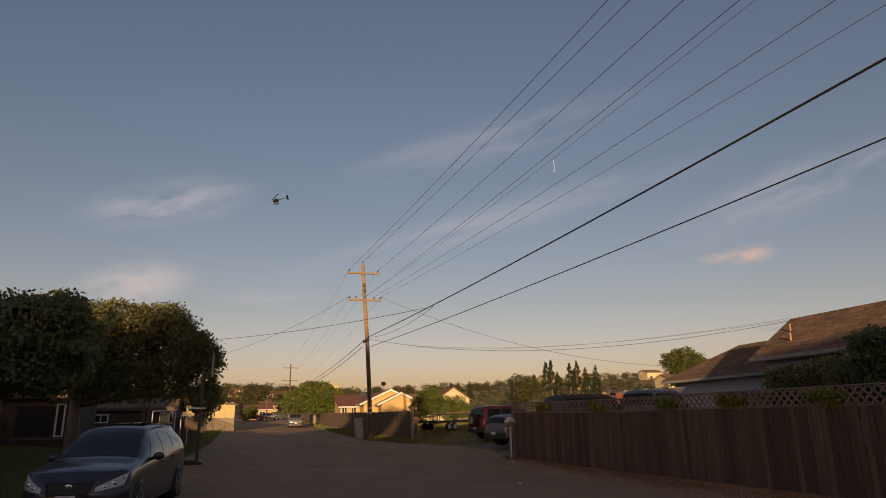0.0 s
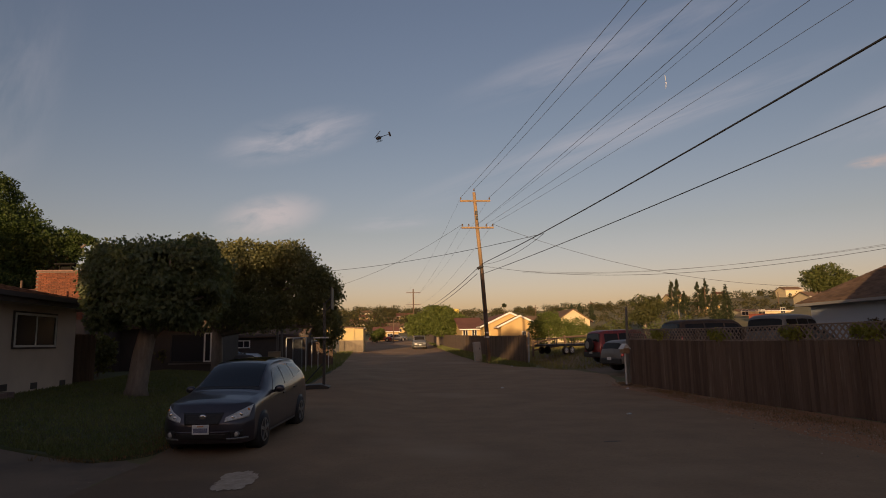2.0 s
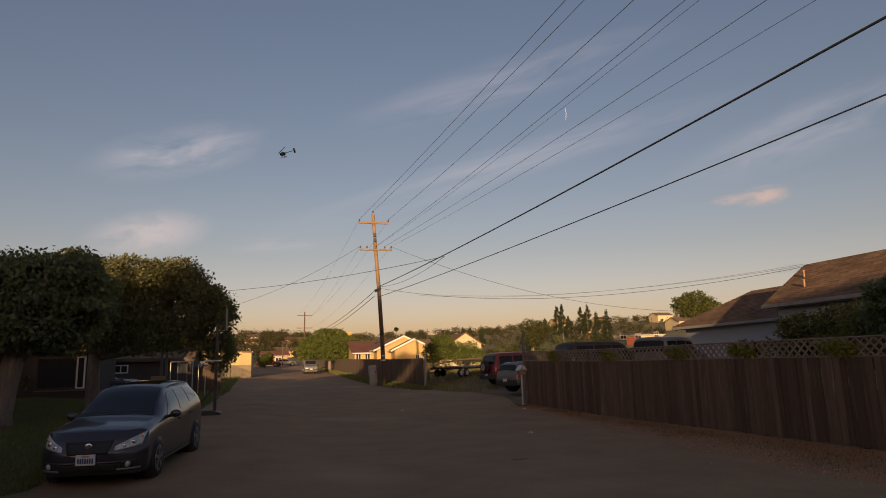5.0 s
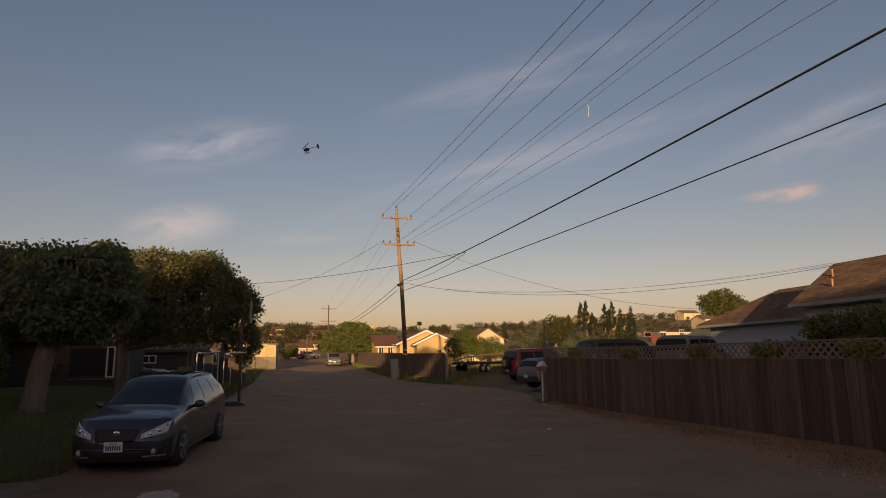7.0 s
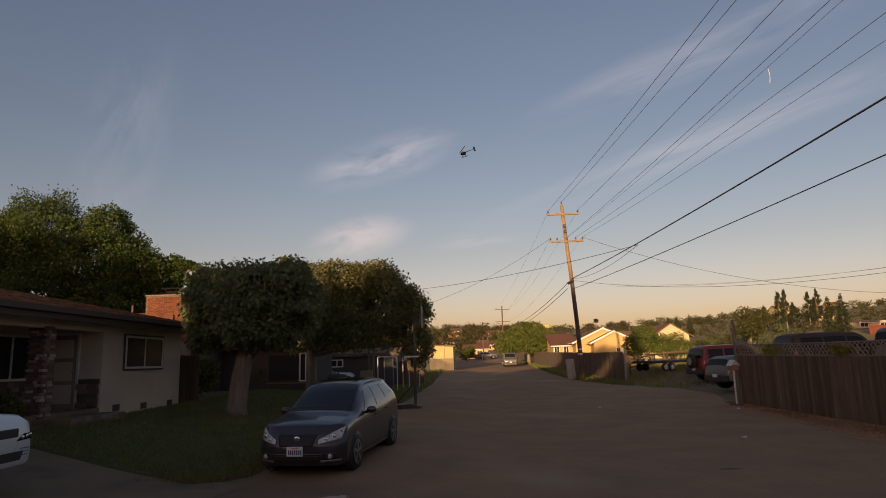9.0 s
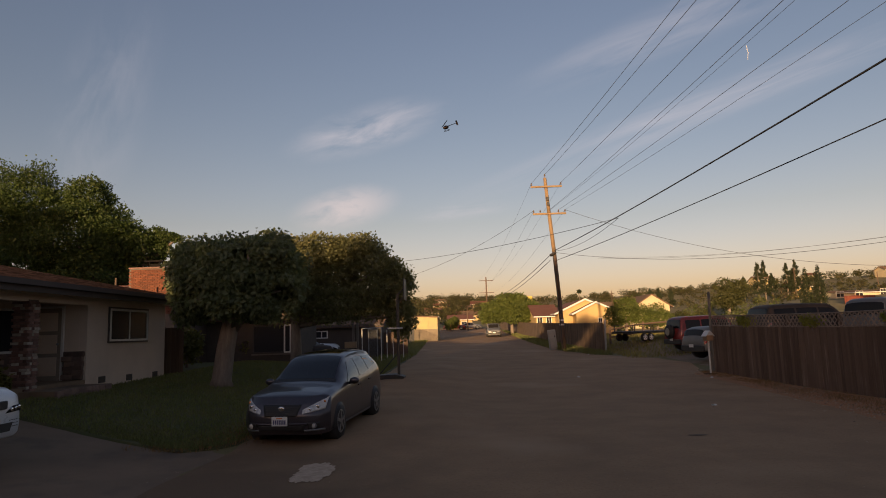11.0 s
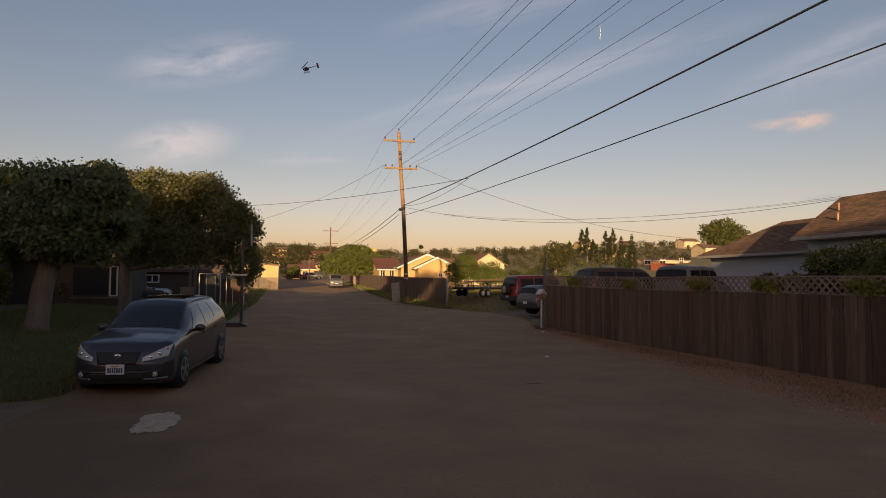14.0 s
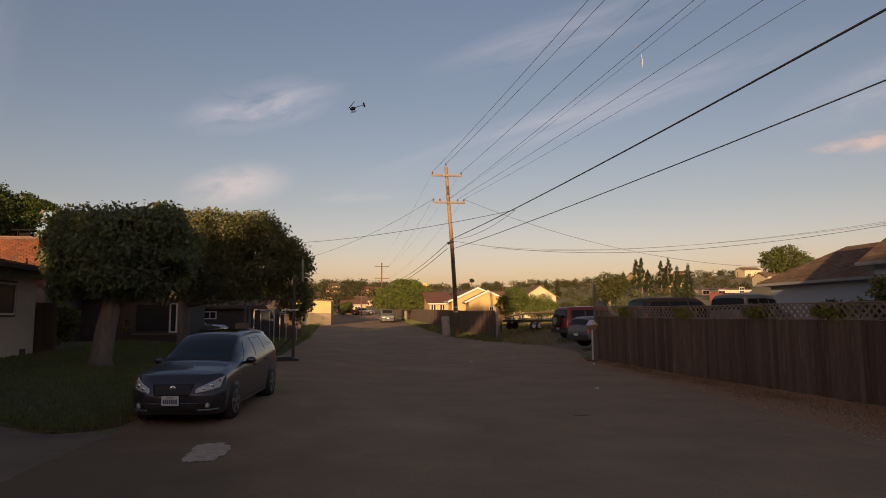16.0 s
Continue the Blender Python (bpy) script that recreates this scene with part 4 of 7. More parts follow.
part("post", bm, STEEL, ep)

# ---- utility poles and cables ----
PX, PY = 7.22, 43.0
PZ = zg(PX, PY)
pole = thing("utility_pole", (PX, PY, PZ), 0, "leaning wooden utility pole with two crossarms, its top in sunlight", "utility pole")
LEAN_PTS = [(0, 0, -0.3), (-0.14, 0, 3.4), (-0.33, 0, 6.7), (-0.53, 0, 9.3), (-0.70, 0, 11.85)]


def polepoint(h):
    zs = [p[2] for p in LEAN_PTS]
    return float(np.interp(h, zs, [p[0] for p in LEAN_PTS]))


bm = B()
for a, b, r0, r1 in ((0, 1, 0.155, 0.145), (1, 2, 0.145, 0.135)):
    rod(bm, LEAN_PTS[a], LEAN_PTS[b], r0, r1, 14)
# shade below the sun line is put into a darker wood colour
part("lower_shaft", bm, POLEDARK, pole, "lower part of the pole, painted darker for the shade", True)
bm = B()
for a, b, r0, r1 in ((2, 3, 0.135, 0.125), (3, 4, 0.125, 0.11)):
    rod(bm, LEAN_PTS[a], LEAN_PTS[b], r0, r1, 14)
part("upper_shaft", bm, POLEWOOD, pole, "", True)
ARMS = []
for h, half in ((11.2, 1.07), (9.3, 1.13)):
    cx = polepoint(h)
    bm = B()
    box(bm, cx - half, cx + half, -0.20, -0.10, h - 0.06, h + 0.06, bevel=0.01)
    arm = part("crossarm", bm, POLEWOOD, pole)
    ARMS.append((cx, h, half))
    for ox in (-half + 0.06, half - 0.06, half * 0.55, -half * 0.55)[:2 if h > 11 else 4]:
        bm = B()
        rod(bm, (cx + ox, -0.15, h + 0.06), (cx + ox, -0.15, h + 0.14), 0.018, n=6)
        rod(bm, (cx + ox, -0.15, h + 0.13), (cx + ox, -0.15, h + 0.20), 0.065, 0.045, 8)
        rod(bm, (cx + ox, -0.15, h + 0.20), (cx + ox, -0.15, h + 0.27), 0.055, 0.03, 8)
        part("insulator", bm, mat("insulator_glaze", (0.10, 0.07, 0.055), (0.13, 0.09, 0.07), 8, 0.3, 0) if ox == -half + 0.06 and h > 11 else bpy.data.materials["insulator_glaze"], arm)
bm = B()
rod(bm, (polepoint(11.8), 0, 11.8), (polepoint(11.8), 0, 12.0), 0.02, n=6)
rod(bm, (polepoint(11.8), 0, 11.98), (polepoint(11.8), 0, 12.12), 0.06, 0.035, 8)
part("top_insulator", bm, bpy.data.materials["insulator_glaze"], pole)
for h, w in ((10.35, 0.09), (10.0, 0.07), (5.2, 0.06), (2.6, 0.05)):
    bm = B()
    box(bm, polepoint(h) - w, polepoint(h) + w, -0.26, -0.13, h - 0.12, h + 0.12, bevel=0.01)
    part("bracket", bm, DARKMETAL, pole)
bm = B()
rod(bm, (polepoint(6.7) - 0.30, -0.18, 6.42), (polepoint(6.7) + 0.1, -0.18, 6.62), 0.10, 0.08, 8)
part("splice_case", bm, PLASTIC, pole, "black cable splice case")
for h in (1.75, 2.05):
    bm = B()
    rod(bm, (polepoint(h), 0, h - 0.05), (polepoint(h), 0, h + 0.05), 0.158, n=14)
    part("band", bm, WHITEPAINT, pole, "pale reflective band")
bm = B()
rod(bm, (-0.10, -0.19, 0), (polepoint(6.5) - 0.10, -0.17, 6.4), 0.03, n=6)
part("conduit", bm, DARKMETAL, pole)


def arm_tip(k, f):
    cx, h, half = ARMS[k]
    return (PX + cx + f * half, PY - 0.15, PZ + h + 0.25)


top = (PX + polepoint(11.8), PY, PZ + 12.08)
BACK = -30.0
for a, sl, sag, r in ((arm_tip(0, -0.94), 0.0532, 0.7, 0.010), (top, 0.0565, 0.7, 0.010), (arm_tip(0, 0.94), 0.0446, 0.7, 0.010), (arm_tip(1, 0.0), 0.0435, 0.7, 0.008), (arm_tip(1, 0.03), 0.0440, 0.9, 0.005), (arm_tip(1, 0.55), 0.0765, 0.7, 0.008), (arm_tip(1, 0.94), 0.0945, 0.7, 0.007)):
    cable("conductor", a, (a[0] + sl * (PY - BACK), BACK, a[2]), sag, r, WIREGREY, "bare electric conductor strung between the poles")
mid = (PX + polepoint(6.7), PY, PZ + 6.75)
cable("telephone_cable", mid, (mid[0] + 0.0385 * (PY - BACK), BACK, mid[2] + 0.1), 0.60, 0.023, WIRE, "thick black communication cable along the street")
cable("telephone_cable", (mid[0], mid[1], mid[2] - 0.7), (mid[0] + 0.0895 * (PY - BACK), BACK, mid[2] + 0.08), 0.6, 0.017, WIRE, "black communication cable along the street")
joint = (7.50, 28.0, 6.72)
cable("service_drop", joint, (-3.9, 45, 7.0), 0.25, 0.012, WIRE, "thin black service drop over the street")
cable("service_drop", joint, mid, 0.35, 0.010, WIRE, "thin black service drop beside the main cable")
cable("service_drop", arm_tip(1, -0.94), (-4.2, 52, 6.4), 0.5, 0.010, WIRE, "thin service drop to a roof behind the trees")
cable("service_drop", arm_tip(1, 0.94), (28.4, 40, 5.1), 1.0, 0.011, WIRE, "thin service drop to a house behind the fence")
cable("service_drop", (mid[0], mid[1], mid[2] - 0.1), (22.45, 22.5, 5.60), 1.05, 0.010, WIRE, "thin sagging service drop to the shingled house")
for dz in (0.0, 0.35):
    cable("service_drop", (mid[0] + 2.8, mid[1] - 0.5, mid[2] - 0.55 - dz * 0.3), (22.5, 22.55, 5.66 + dz * 0.2), 0.6, 0.006, WIREGREY, "faint thin wire to the shingled house")
tagv = thing("cable_tag", (0, 0, 0), 0, "pale ribbon hanging from an overhead wire", "ribbon")

FPX, FPY = 5.0, 105.0
FPZ = zg(FPX, FPY)
far_pole = thing("utility_pole", (FPX, FPY, FPZ), 0, "distant wooden utility pole with two crossarms", "utility pole")
bm = B()
rod(bm, (0, 0, 0), (0, 0, 9.2), 0.14, 0.10)
part("shaft", bm, POLEDARK, far_pole)
for h in (8.6, 6.6):
    bm = B()
    box(bm, -1.2, 1.2, -0.16, -0.06, h - 0.045, h + 0.045)
    part("crossarm", bm, POLEDARK, far_pole)
for k, f in ((0, -0.94), (0, 0.94), (1, -0.94), (1, 0.94)):
    cable("conductor", arm_tip(k, f), (FPX + f * 1.2, FPY, FPZ + (8.7 if k == 0 else 6.7)), 0.9, 0.006, WIREGREY, "bare electric conductor strung between the poles")
for dz in (0, 0.35):
    cable("telephone_cable", (mid[0] - 0.3, mid[1], mid[2] - 0.3 - dz), (FPX, FPY, FPZ + 5.6 - dz), 0.8, 0.02, WIRE, "black communication cable along the street")
for x, y, zt, arm in ((1.94, 120, 6.3, 0.5), (48.5, 200, 12.9, 1.0), (66.8, 200, 14.0, 0.9), (95, 180, 16.4, 0), (118, 180, 14.6, 0)):
    z = zg(x, y)
    h = zt - z
    p = thing("utility_pole", (x, y, z), 0, "small distant wooden utility pole", "utility pole", "distant poles")
    bm = B()
    rod(bm, (0, 0, -0.3), (0, 0, h), 0.13, 0.09, 8)
    part("shaft", bm, POLEDARK, p)
    if arm:
        bm = B()
        box(bm, -arm, arm, -0.06, 0.06, h - 0.9, h - 0.78)
        part("crossarm", bm, POLEDARK, p)

# ---- vehicles ----


def loft(L, stations, ring_of, nu=64, nv=6):
    """Smooth shell: key stations (s, values) along the length, a half ring of (x, z) for the values, mirrored."""
    keys = np.array([k for k, _ in stations])
    vals = np.array([v for _, v in stations])

    def value(s):
        return [np.interp(s, keys, vals[:, i]) for i in range(vals.shape[1])]
    us = np.linspace(0, 1, nu)
    rows = []
    for s in us:
        half = ring_of(value(s))
        p = np.array(half)
        # rounded polyline
        for _ in range(2):
            q = [p[0]]
            for a, b in zip(p, p[1:]):
                q += [0.75 * a + 0.25 * b, 0.25 * a + 0.75 * b]
            q.append(p[-1])
            p = np.array(q)
        rows.append(p)
    return us, np.array(rows)


class Shell:
    def __init__(self, L, stations, ring_of):
        self.L = L
        self.us, self.P = loft(L, stations, ring_of)

    def at(self, u, v, side=1, off=0.0):
        """Point at share u of the length and v of the half ring (0 under the middle, 1 on top)."""
        n = self.P.shape[1] - 1
        def raw(u, v):
            fu = min(max(u, 0), 1) * (len(self.us) - 1)
            i = min(int(fu), len(self.us) - 2)
            fv = min(max(v, 0), 1) * n
            j = min(int(fv), n - 1)
            a, b = fu - i, fv - j
            q = (1 - a) * ((1 - b) * self.P[i][j] + b * self.P[i][j + 1]) + a * ((1 - b) * self.P[i + 1][j] + b * self.P[i + 1][j + 1])
            return Vector((side * q[0], -self.L / 2 + self.L * min(max(u, 0), 1), q[1]))
        p = raw(u, v)
        if off:
            du = raw(u + 0.01, v) - raw(u - 0.01, v)
            dv = raw(u, v + 0.01) - raw(u, v - 0.01)
            nn = du.cross(dv)
            if nn.length > 1e-9:
                nn.normalize()
                if (nn.x * side < 0 and abs(nn.x) > 0.3) or (abs(nn.x) <= 0.3 and ((abs(nn.z) > 0.3 and nn.z < 0) or (abs(nn.z) <= 0.3 and nn.y * (u - 0.5) < 0))):
                    nn = -nn
                p = p + nn * off
        return p

    def body(self, name, material, parent, label=""):
        vs, fs = [], []
        nr = self.P.shape[1]
        ring = 2 * nr
        for i, u in enumerate(self.us):
            y = -self.L / 2 + self.L * u
            for q in self.P[i]:
                vs.append((q[0], y, q[1]))
            for q in self.P[i][::-1]:
                vs.append((-q[0], y, q[1]))
            if i:
                for j in range(ring):
                    a, b = (i - 1) * ring + j, (i - 1) * ring + (j + 1) % ring
                    fs.append((a, b, b + ring, a + ring))
        fs.append(tuple(range(ring)))
        fs.append(tuple(range(len(vs) - 1, len(vs) - ring - 1, -1)))
        me = mesh_of(name, vs, fs, material, True)
        bm = B()
        bm.from_mesh(me)
        bmesh.ops.remove_doubles(bm, verts=bm.verts, dist=1e-4)
        return part(name, bm, material, parent, label, True)

    def patch(self, name, uv, material, parent, label="", side=0, off=0.006, nu=8, nv=6, both=False):
        """Panel on the shell: uv are four corners (u, v) in order; both: across the middle from side to side."""
        vs, fs = [], []
        (a, b, c, d) = uv
        sides = (1, -1) if both else (side,)
        for sd in sides:
            k0 = len(vs)
            for i in range(nu + 1):
                for j in range(nv + 1):
                    s, t = i / nu, j / nv
                    u = (1 - s) * ((1 - t) * a[0] + t * d[0]) + s * ((1 - t) * b[0] + t * c[0])
                    v = (1 - s) * ((1 - t) * a[1] + t * d[1]) + s * ((1 - t) * b[1] + t * c[1])
                    vs.append(self.at(u, v, sd, off))
                    if i and j:
                        k = k0 + i * (nv + 1) + j
                        fs.append((k - nv - 2, k - nv - 1, k, k - 1))
        me = mesh_of(name, vs, fs, material, True)
        bm = B()
        bm.from_mesh(me)
        bmesh.ops.remove_doubles(bm, verts=bm.verts, dist=1e-4)
        return part(name, bm, material, parent, label, True)


def wheel(parent, x, y, r, w, side, rim_m=None, spokes=5, name="wheel"):
    s = side
    bm = B()
    rod(bm, (x - w / 2, y, r), (x + w / 2, y, r), r, n=28)
    bmesh.ops.bevel(bm, geom=[e for e in bm.edges if abs((e.verts[0].co - e.verts[1].co).x) < 1e-5], offset=0.025, segments=2, affect="EDGES")
    wh = part(name, bm, RUBBER, parent, "", True)
    bm = B()
    rod(bm, (x + s * (w / 2 - 0.02), y, r), (x + s * (w / 2 + 0.004), y, r), r * 0.66, r * 0.62, 24)
    part("rim_well", bm, DARKMETAL, wh)
    bm = B()
    bmesh.ops.create_circle(bm, segments=24, radius=r * 0.66)
    ring = bmesh.ops.extrude_edge_only(bm, edges=bm.edges[:])
    for v in [g for g in ring["geom"] if isinstance(g, bmesh.types.BMVert)]:
        v.co *= 0.86
    bm.transform(Matrix.Translation((x + s * (w / 2 + 0.010), y, r)) @ Matrix.Rotation(radians(90), 4, "Y"))
    for i in range(spokes):
        a = 2 * math.pi * i / spokes
        m = Matrix.Translation((x + s * (w / 2 + 0.010), y, r)) @ Matrix.Rotation(a, 4, "X")
        box(bm, -0.012, 0.012, -0.028, 0.028, 0.02, r * 0.62, m)
    rod(bm, (x + s * (w / 2), y, r), (x + s * (w / 2 + 0.022), y, r), r * 0.16, n=12)
    part("rim", bm, rim_m or ALLOY, wh)
    return wh


def ring_car(v):
    w, wt, zb, zbelt, zt = v
    zbelt = min(zbelt, zt - 0.02)
    return [(0, zb), (0.55 * w, zb), (0.94 * w, zb), (0.985 * w, zb + 0.10), (w, zb + 0.45 * (zbelt - zb)), (0.985 * w, zb + 0.8 * (zbelt - zb)), (0.955 * w, zbelt), (0.955 * w + 0.35 * (wt - 0.955 * w), zbelt + 0.42 * (zt - zbelt)), (wt + 0.01, zt - 0.09 * min(1, (zt - zbelt) / 0.4)), (wt * 0.93, zt - 0.015), (wt * 0.55, zt + 0.012), (0, zt + 0.02)]


def compact_wagon(at, turn, tilt):
    """Five-door compact wagon. The nose is one curved surface; lamps, grille and intake lie on it."""
    c = thing("compact_wagon", at, turn, "dark grey compact wagon parked facing along the street's grassy edge", "car", tilt=tilt)
    L, W = 4.35, 0.888
    lean_z, lean_y = (0.0, 0.22, 0.32, 0.44, 0.56, 0.62, 0.75, 0.86, 1.2), (0.14, 0.08, 0.02, 0.0, 0.01, 0.04, 0.11, 0.20, 0.5)

    def nose(x, z):
        """How far behind the bumper's tip the front lies at (x, z)."""
        return float(np.interp(z, lean_z, lean_y)) + 0.36 * (abs(x) / W) ** 4

    st = [  # metres behind the nose: half width, half width on top, under, belt, top
        (0.00, (W, 0.70, 0.24, 0.56, 0.66)), (0.06, (W, 0.70, 0.22, 0.62, 0.725)), (0.14, (W, 0.70, 0.21, 0.70, 0.815)), (0.26, (W, 0.70, 0.20, 0.77, 0.88)),
        (0.45, (W, 0.71, 0.19, 0.83, 0.925)), (0.75, (W, 0.72, 0.19, 0.88, 0.968)), (1.05, (W, 0.72, 0.19, 0.91, 1.005)), (1.20, (W, 0.715, 0.19, 0.925, 1.045)),
        (1.36, (W, 0.69, 0.19, 0.935, 1.14)), (1.60, (W, 0.655, 0.19, 0.945, 1.30)), (1.86, (W, 0.625, 0.19, 0.955, 1.445)), (2.05, (W, 0.61, 0.19, 0.96, 1.50)), (2.40, (W, 0.605, 0.19, 0.97, 1.535)),
        (2.95, (W, 0.60, 0.19, 1.0, 1.54)), (3.50, (0.88, 0.59, 0.20, 1.035, 1.52)), (3.85, (0.87, 0.58, 0.22, 1.055, 1.485)), (4.05, (0.855, 0.575, 0.25, 1.05, 1.40)), (4.22, (0.83, 0.58, 0.29, 1.0, 1.14)),
        (4.30, (0.80, 0.58, 0.32, 0.90, 0.98)), (4.35, (0.74, 0.52, 0.36, 0.80, 0.86))]
    keys, vals = np.array([k for k, _ in st]), np.array([v for _, v in st])
    fine = np.linspace(0, L, 436)
    soft = np.array([np.interp(fine, keys, vals[:, i]) for i in range(5)])
    kern = np.hanning(17)
    kern /= kern.sum()
    soft = np.array([np.convolve(np.pad(r, 8, mode="edge"), kern, mode="valid") for r in soft])
    sh = Shell(L, [(k / L, v) for k, v in zip(fine, soft.T)], ring_car)
    ds = np.concatenate([np.linspace(0, 0.5, 36), np.linspace(0.55, 3.9, 60), np.linspace(3.95, L, 24)])
    rows = []
    for d in ds:
        half = np.array(ring_car([np.interp(d, fine, soft[i]) for i in range(5)]))
        for _ in range(2):
            q = [half[0]]
            for a, b in zip(half, half[1:]):
                q += [0.75 * a + 0.25 * b, 0.25 * a + 0.75 * b]
            half = np.array(q + [half[-1]])
        top_z, low_z = float(np.interp(d, lean_y[3:], lean_z[3:])) if d < 0.45 else 2.0, float(np.interp(d, lean_y[3::-1], lean_z[3::-1]))
        for k, (x, z) in enumerate(half):
            z = half[k, 1] = min(max(z, low_z), top_z)
            room = max(0.0, d - float(np.interp(z, lean_z, lean_y)))
            back = max(0.0, L - d - 0.10 * max(0.0, abs(z - 0.55) - 0.15))
            half[k, 0] = min(x, W * (room / 0.36) ** 0.25, W * (back / 0.30) ** 0.25)
        rows.append(half)
    # the shell that carries the panels takes the same points
    sh.us, sh.P = np.linspace(0, 1, 240), None
    grid = np.array(rows)
    sh.P = np.array([[[np.interp(u * L, ds, grid[:, j, k]) for k in range(2)] for j in range(grid.shape[1])] for u in sh.us])
    vs, fs = [], []
    nr = grid.shape[1]
    ring = 2 * nr
    for i, d in enumerate(ds):
        vs += [(q[0], d - L / 2, q[1]) for q in grid[i]] + [(-q[0], d - L / 2, q[1]) for q in grid[i][::-1]]
        if i:
            for j in range(ring):
                a, b = (i - 1) * ring + j, (i - 1) * ring + (j + 1) % ring
                fs.append((a, b, b + ring, a + ring))
    bm = B()
    bm.from_mesh(mesh_of("body", vs, fs, GREYPAINT))
    bmesh.ops.remove_doubles(bm, verts=bm.verts, dist=0.002)
    bmesh.ops.holes_fill(bm, edges=[e for e in bm.edges if e.is_boundary])
    part("body", bm, GREYPAINT, c, "", True)

    def panel(name, z0, z1, x_of, material, parent, label="", off=0.012, deep=0.05, nx=14, nz=5):
        """Curved plate on the nose between the heights z0 and z1; x_of(share of the height) gives its two ends."""
        vs, fs = [], []
        for layer in (-off, deep):
            for j in range(nz + 1):
                xa, xb = x_of(j / nz)
                for i in range(nx + 1):
                    x = xa + (xb - xa) * i / nx
                    z = (z0(x) if callable(z0) else z0) * (1 - j / nz) + (z1(x) if callable(z1) else z1) * j / nz
                    vs.append((x, -L / 2 + nose(x, z) + layer, z))
        n, w = (nx + 1) * (nz + 1), nx + 1
        for j in range(nz):
            for i in range(nx):
                k = j * w + i
                fs += [(k, k + 1, k + w + 1, k + w), (n + k + w, n + k + w + 1, n + k + 1, n + k)]
        rim = list(range(nx + 1)) + [j * w + nx for j in range(1, nz + 1)] + [nz * w + i for i in range(nx - 1, -1, -1)] + [j * w for j in range(nz - 1, 0, -1)]
        fs += [(a, n + a, n + b, b) for a, b in zip(rim, rim[1:] + rim[:1])]
        bm = B()
        bm.from_mesh(mesh_of(name, vs, fs, material))
        return part(name, bm, material, parent, label, True)

    sh.patch("windscreen", ((0.292, 0.795), (0.284, 1.0), (0.452, 1.0), (0.448, 0.79)), CARGLASS, c, "dark windscreen", both=True, off=0.008)
    sh.patch("cowl", ((0.272, 0.76), (0.266, 1.0), (0.286, 1.0), (0.294, 0.76)), PLASTIC, c, "black cowl below the windscreen", both=True, off=0.006)
    sh.patch("sunroof", ((0.50, 0.84), (0.50, 1.0), (0.68, 1.0), (0.68, 0.84)), CARGLASS, c, "dark glass sunroof", both=True)
    for s in (1, -1):
        for name, q in (("front_side_window", ((0.350, 0.560), (0.540, 0.560), (0.540, 0.700), (0.450, 0.700))), ("rear_side_window", ((0.556, 0.562), (0.705, 0.568), (0.690, 0.700), (0.556, 0.700))), ("quarter_window", ((0.722, 0.572), (0.872, 0.600), (0.840, 0.690), (0.706, 0.700)))):
            sh.patch(name, q, CARGLASS, c, "dark side window", s, 0.006)
        sh.patch("roof_rail", ((0.50, 0.735), (0.86, 0.735), (0.86, 0.752), (0.50, 0.752)), PLASTIC, c, "black roof rail", s, 0.03, 16, 1)
        hl = panel("headlamp", lambda x: 0.585 + 0.16 * (abs(x) - 0.42), lambda x: 0.655 + 0.46 * (abs(x) - 0.42), lambda f, s=s: (s * 0.425, s * (0.80 + 0.03 * f)), LAMPGLASS, c, "clear swept-back headlamp")
        for x, z, r in ((0.55, 0.655, 0.042), (0.67, 0.700, 0.050)):
            bm = B()
            ball(bm, (s * x, -L / 2 + nose(x, z) - 0.004, z), r, 1, 0.35, 0.85)
            part("lamp_bowl", bm, CHROME, hl, "bright reflector bowl", True)
        bm = B()
        ball(bm, (s * 0.775, -L / 2 + nose(0.775, 0.77) - 0.006, 0.77), 0.036, 0.75, 0.6, 0.75)
        part("indicator", bm, AMBER, hl, "amber corner indicator", True)
        fx, fz = 0.63, 0.375
        pk = panel("fog_lamp_surround", 0.315, 0.44, lambda f, s=s: (s * 0.53, s * 0.735), PLASTIC, c, "black fog lamp pocket", 0.006, nx=8, nz=3)
        bm = B()
        fy = -L / 2 + nose(fx, fz)
        rod(bm, (s * fx, fy + 0.03, fz), (s * fx, fy - 0.016, fz), 0.052, n=16)
        part("fog_lamp_ring", bm, STEEL, pk)
        bm = B()
        ball(bm, (s * fx, fy - 0.016, fz), 0.040, 1, 0.25, 1)
        part("fog_lamp", bm, LAMPGLASS, pk, "round fog lamp", True)
        p = sh.at(0.372, 0.548, s, 0.0)
        bm = B()
        ball(bm, p + Vector((s * 0.13, -0.01, 0.045)), 0.1, 1.1, 0.6, 0.72)
        rod(bm, p, p + Vector((s * 0.1, 0, 0.02)), 0.03, n=8)
        part("mirror", bm, GREYPAINT, c, "grey door mirror", True)
        for u in (0.515, 0.70):
            p = sh.at(u, 0.485, s, 0.014)
            bm = B()
            box(bm, p.x - 0.014, p.x + 0.014, p.y - 0.09, p.y + 0.09, p.z - 0.016, p.z + 0.016, bevel=0.006)
            part("door_handle", bm, PLASTIC, c)
        for u in (0.318, 0.548, 0.712):
            sh.patch("door_gap", ((u - 0.0009, 0.28), (u + 0.0009, 0.28), (u + 0.0009, 0.53), (u - 0.0009, 0.53)), PLASTIC, c, "", s, 0.002, 1, 10)
        sh.patch("sill_strip", ((0.285, 0.255), (0.70, 0.255), (0.70, 0.278), (0.285, 0.278)), STEEL, c, "bright strip along the sill", s, 0.014, 16, 1)
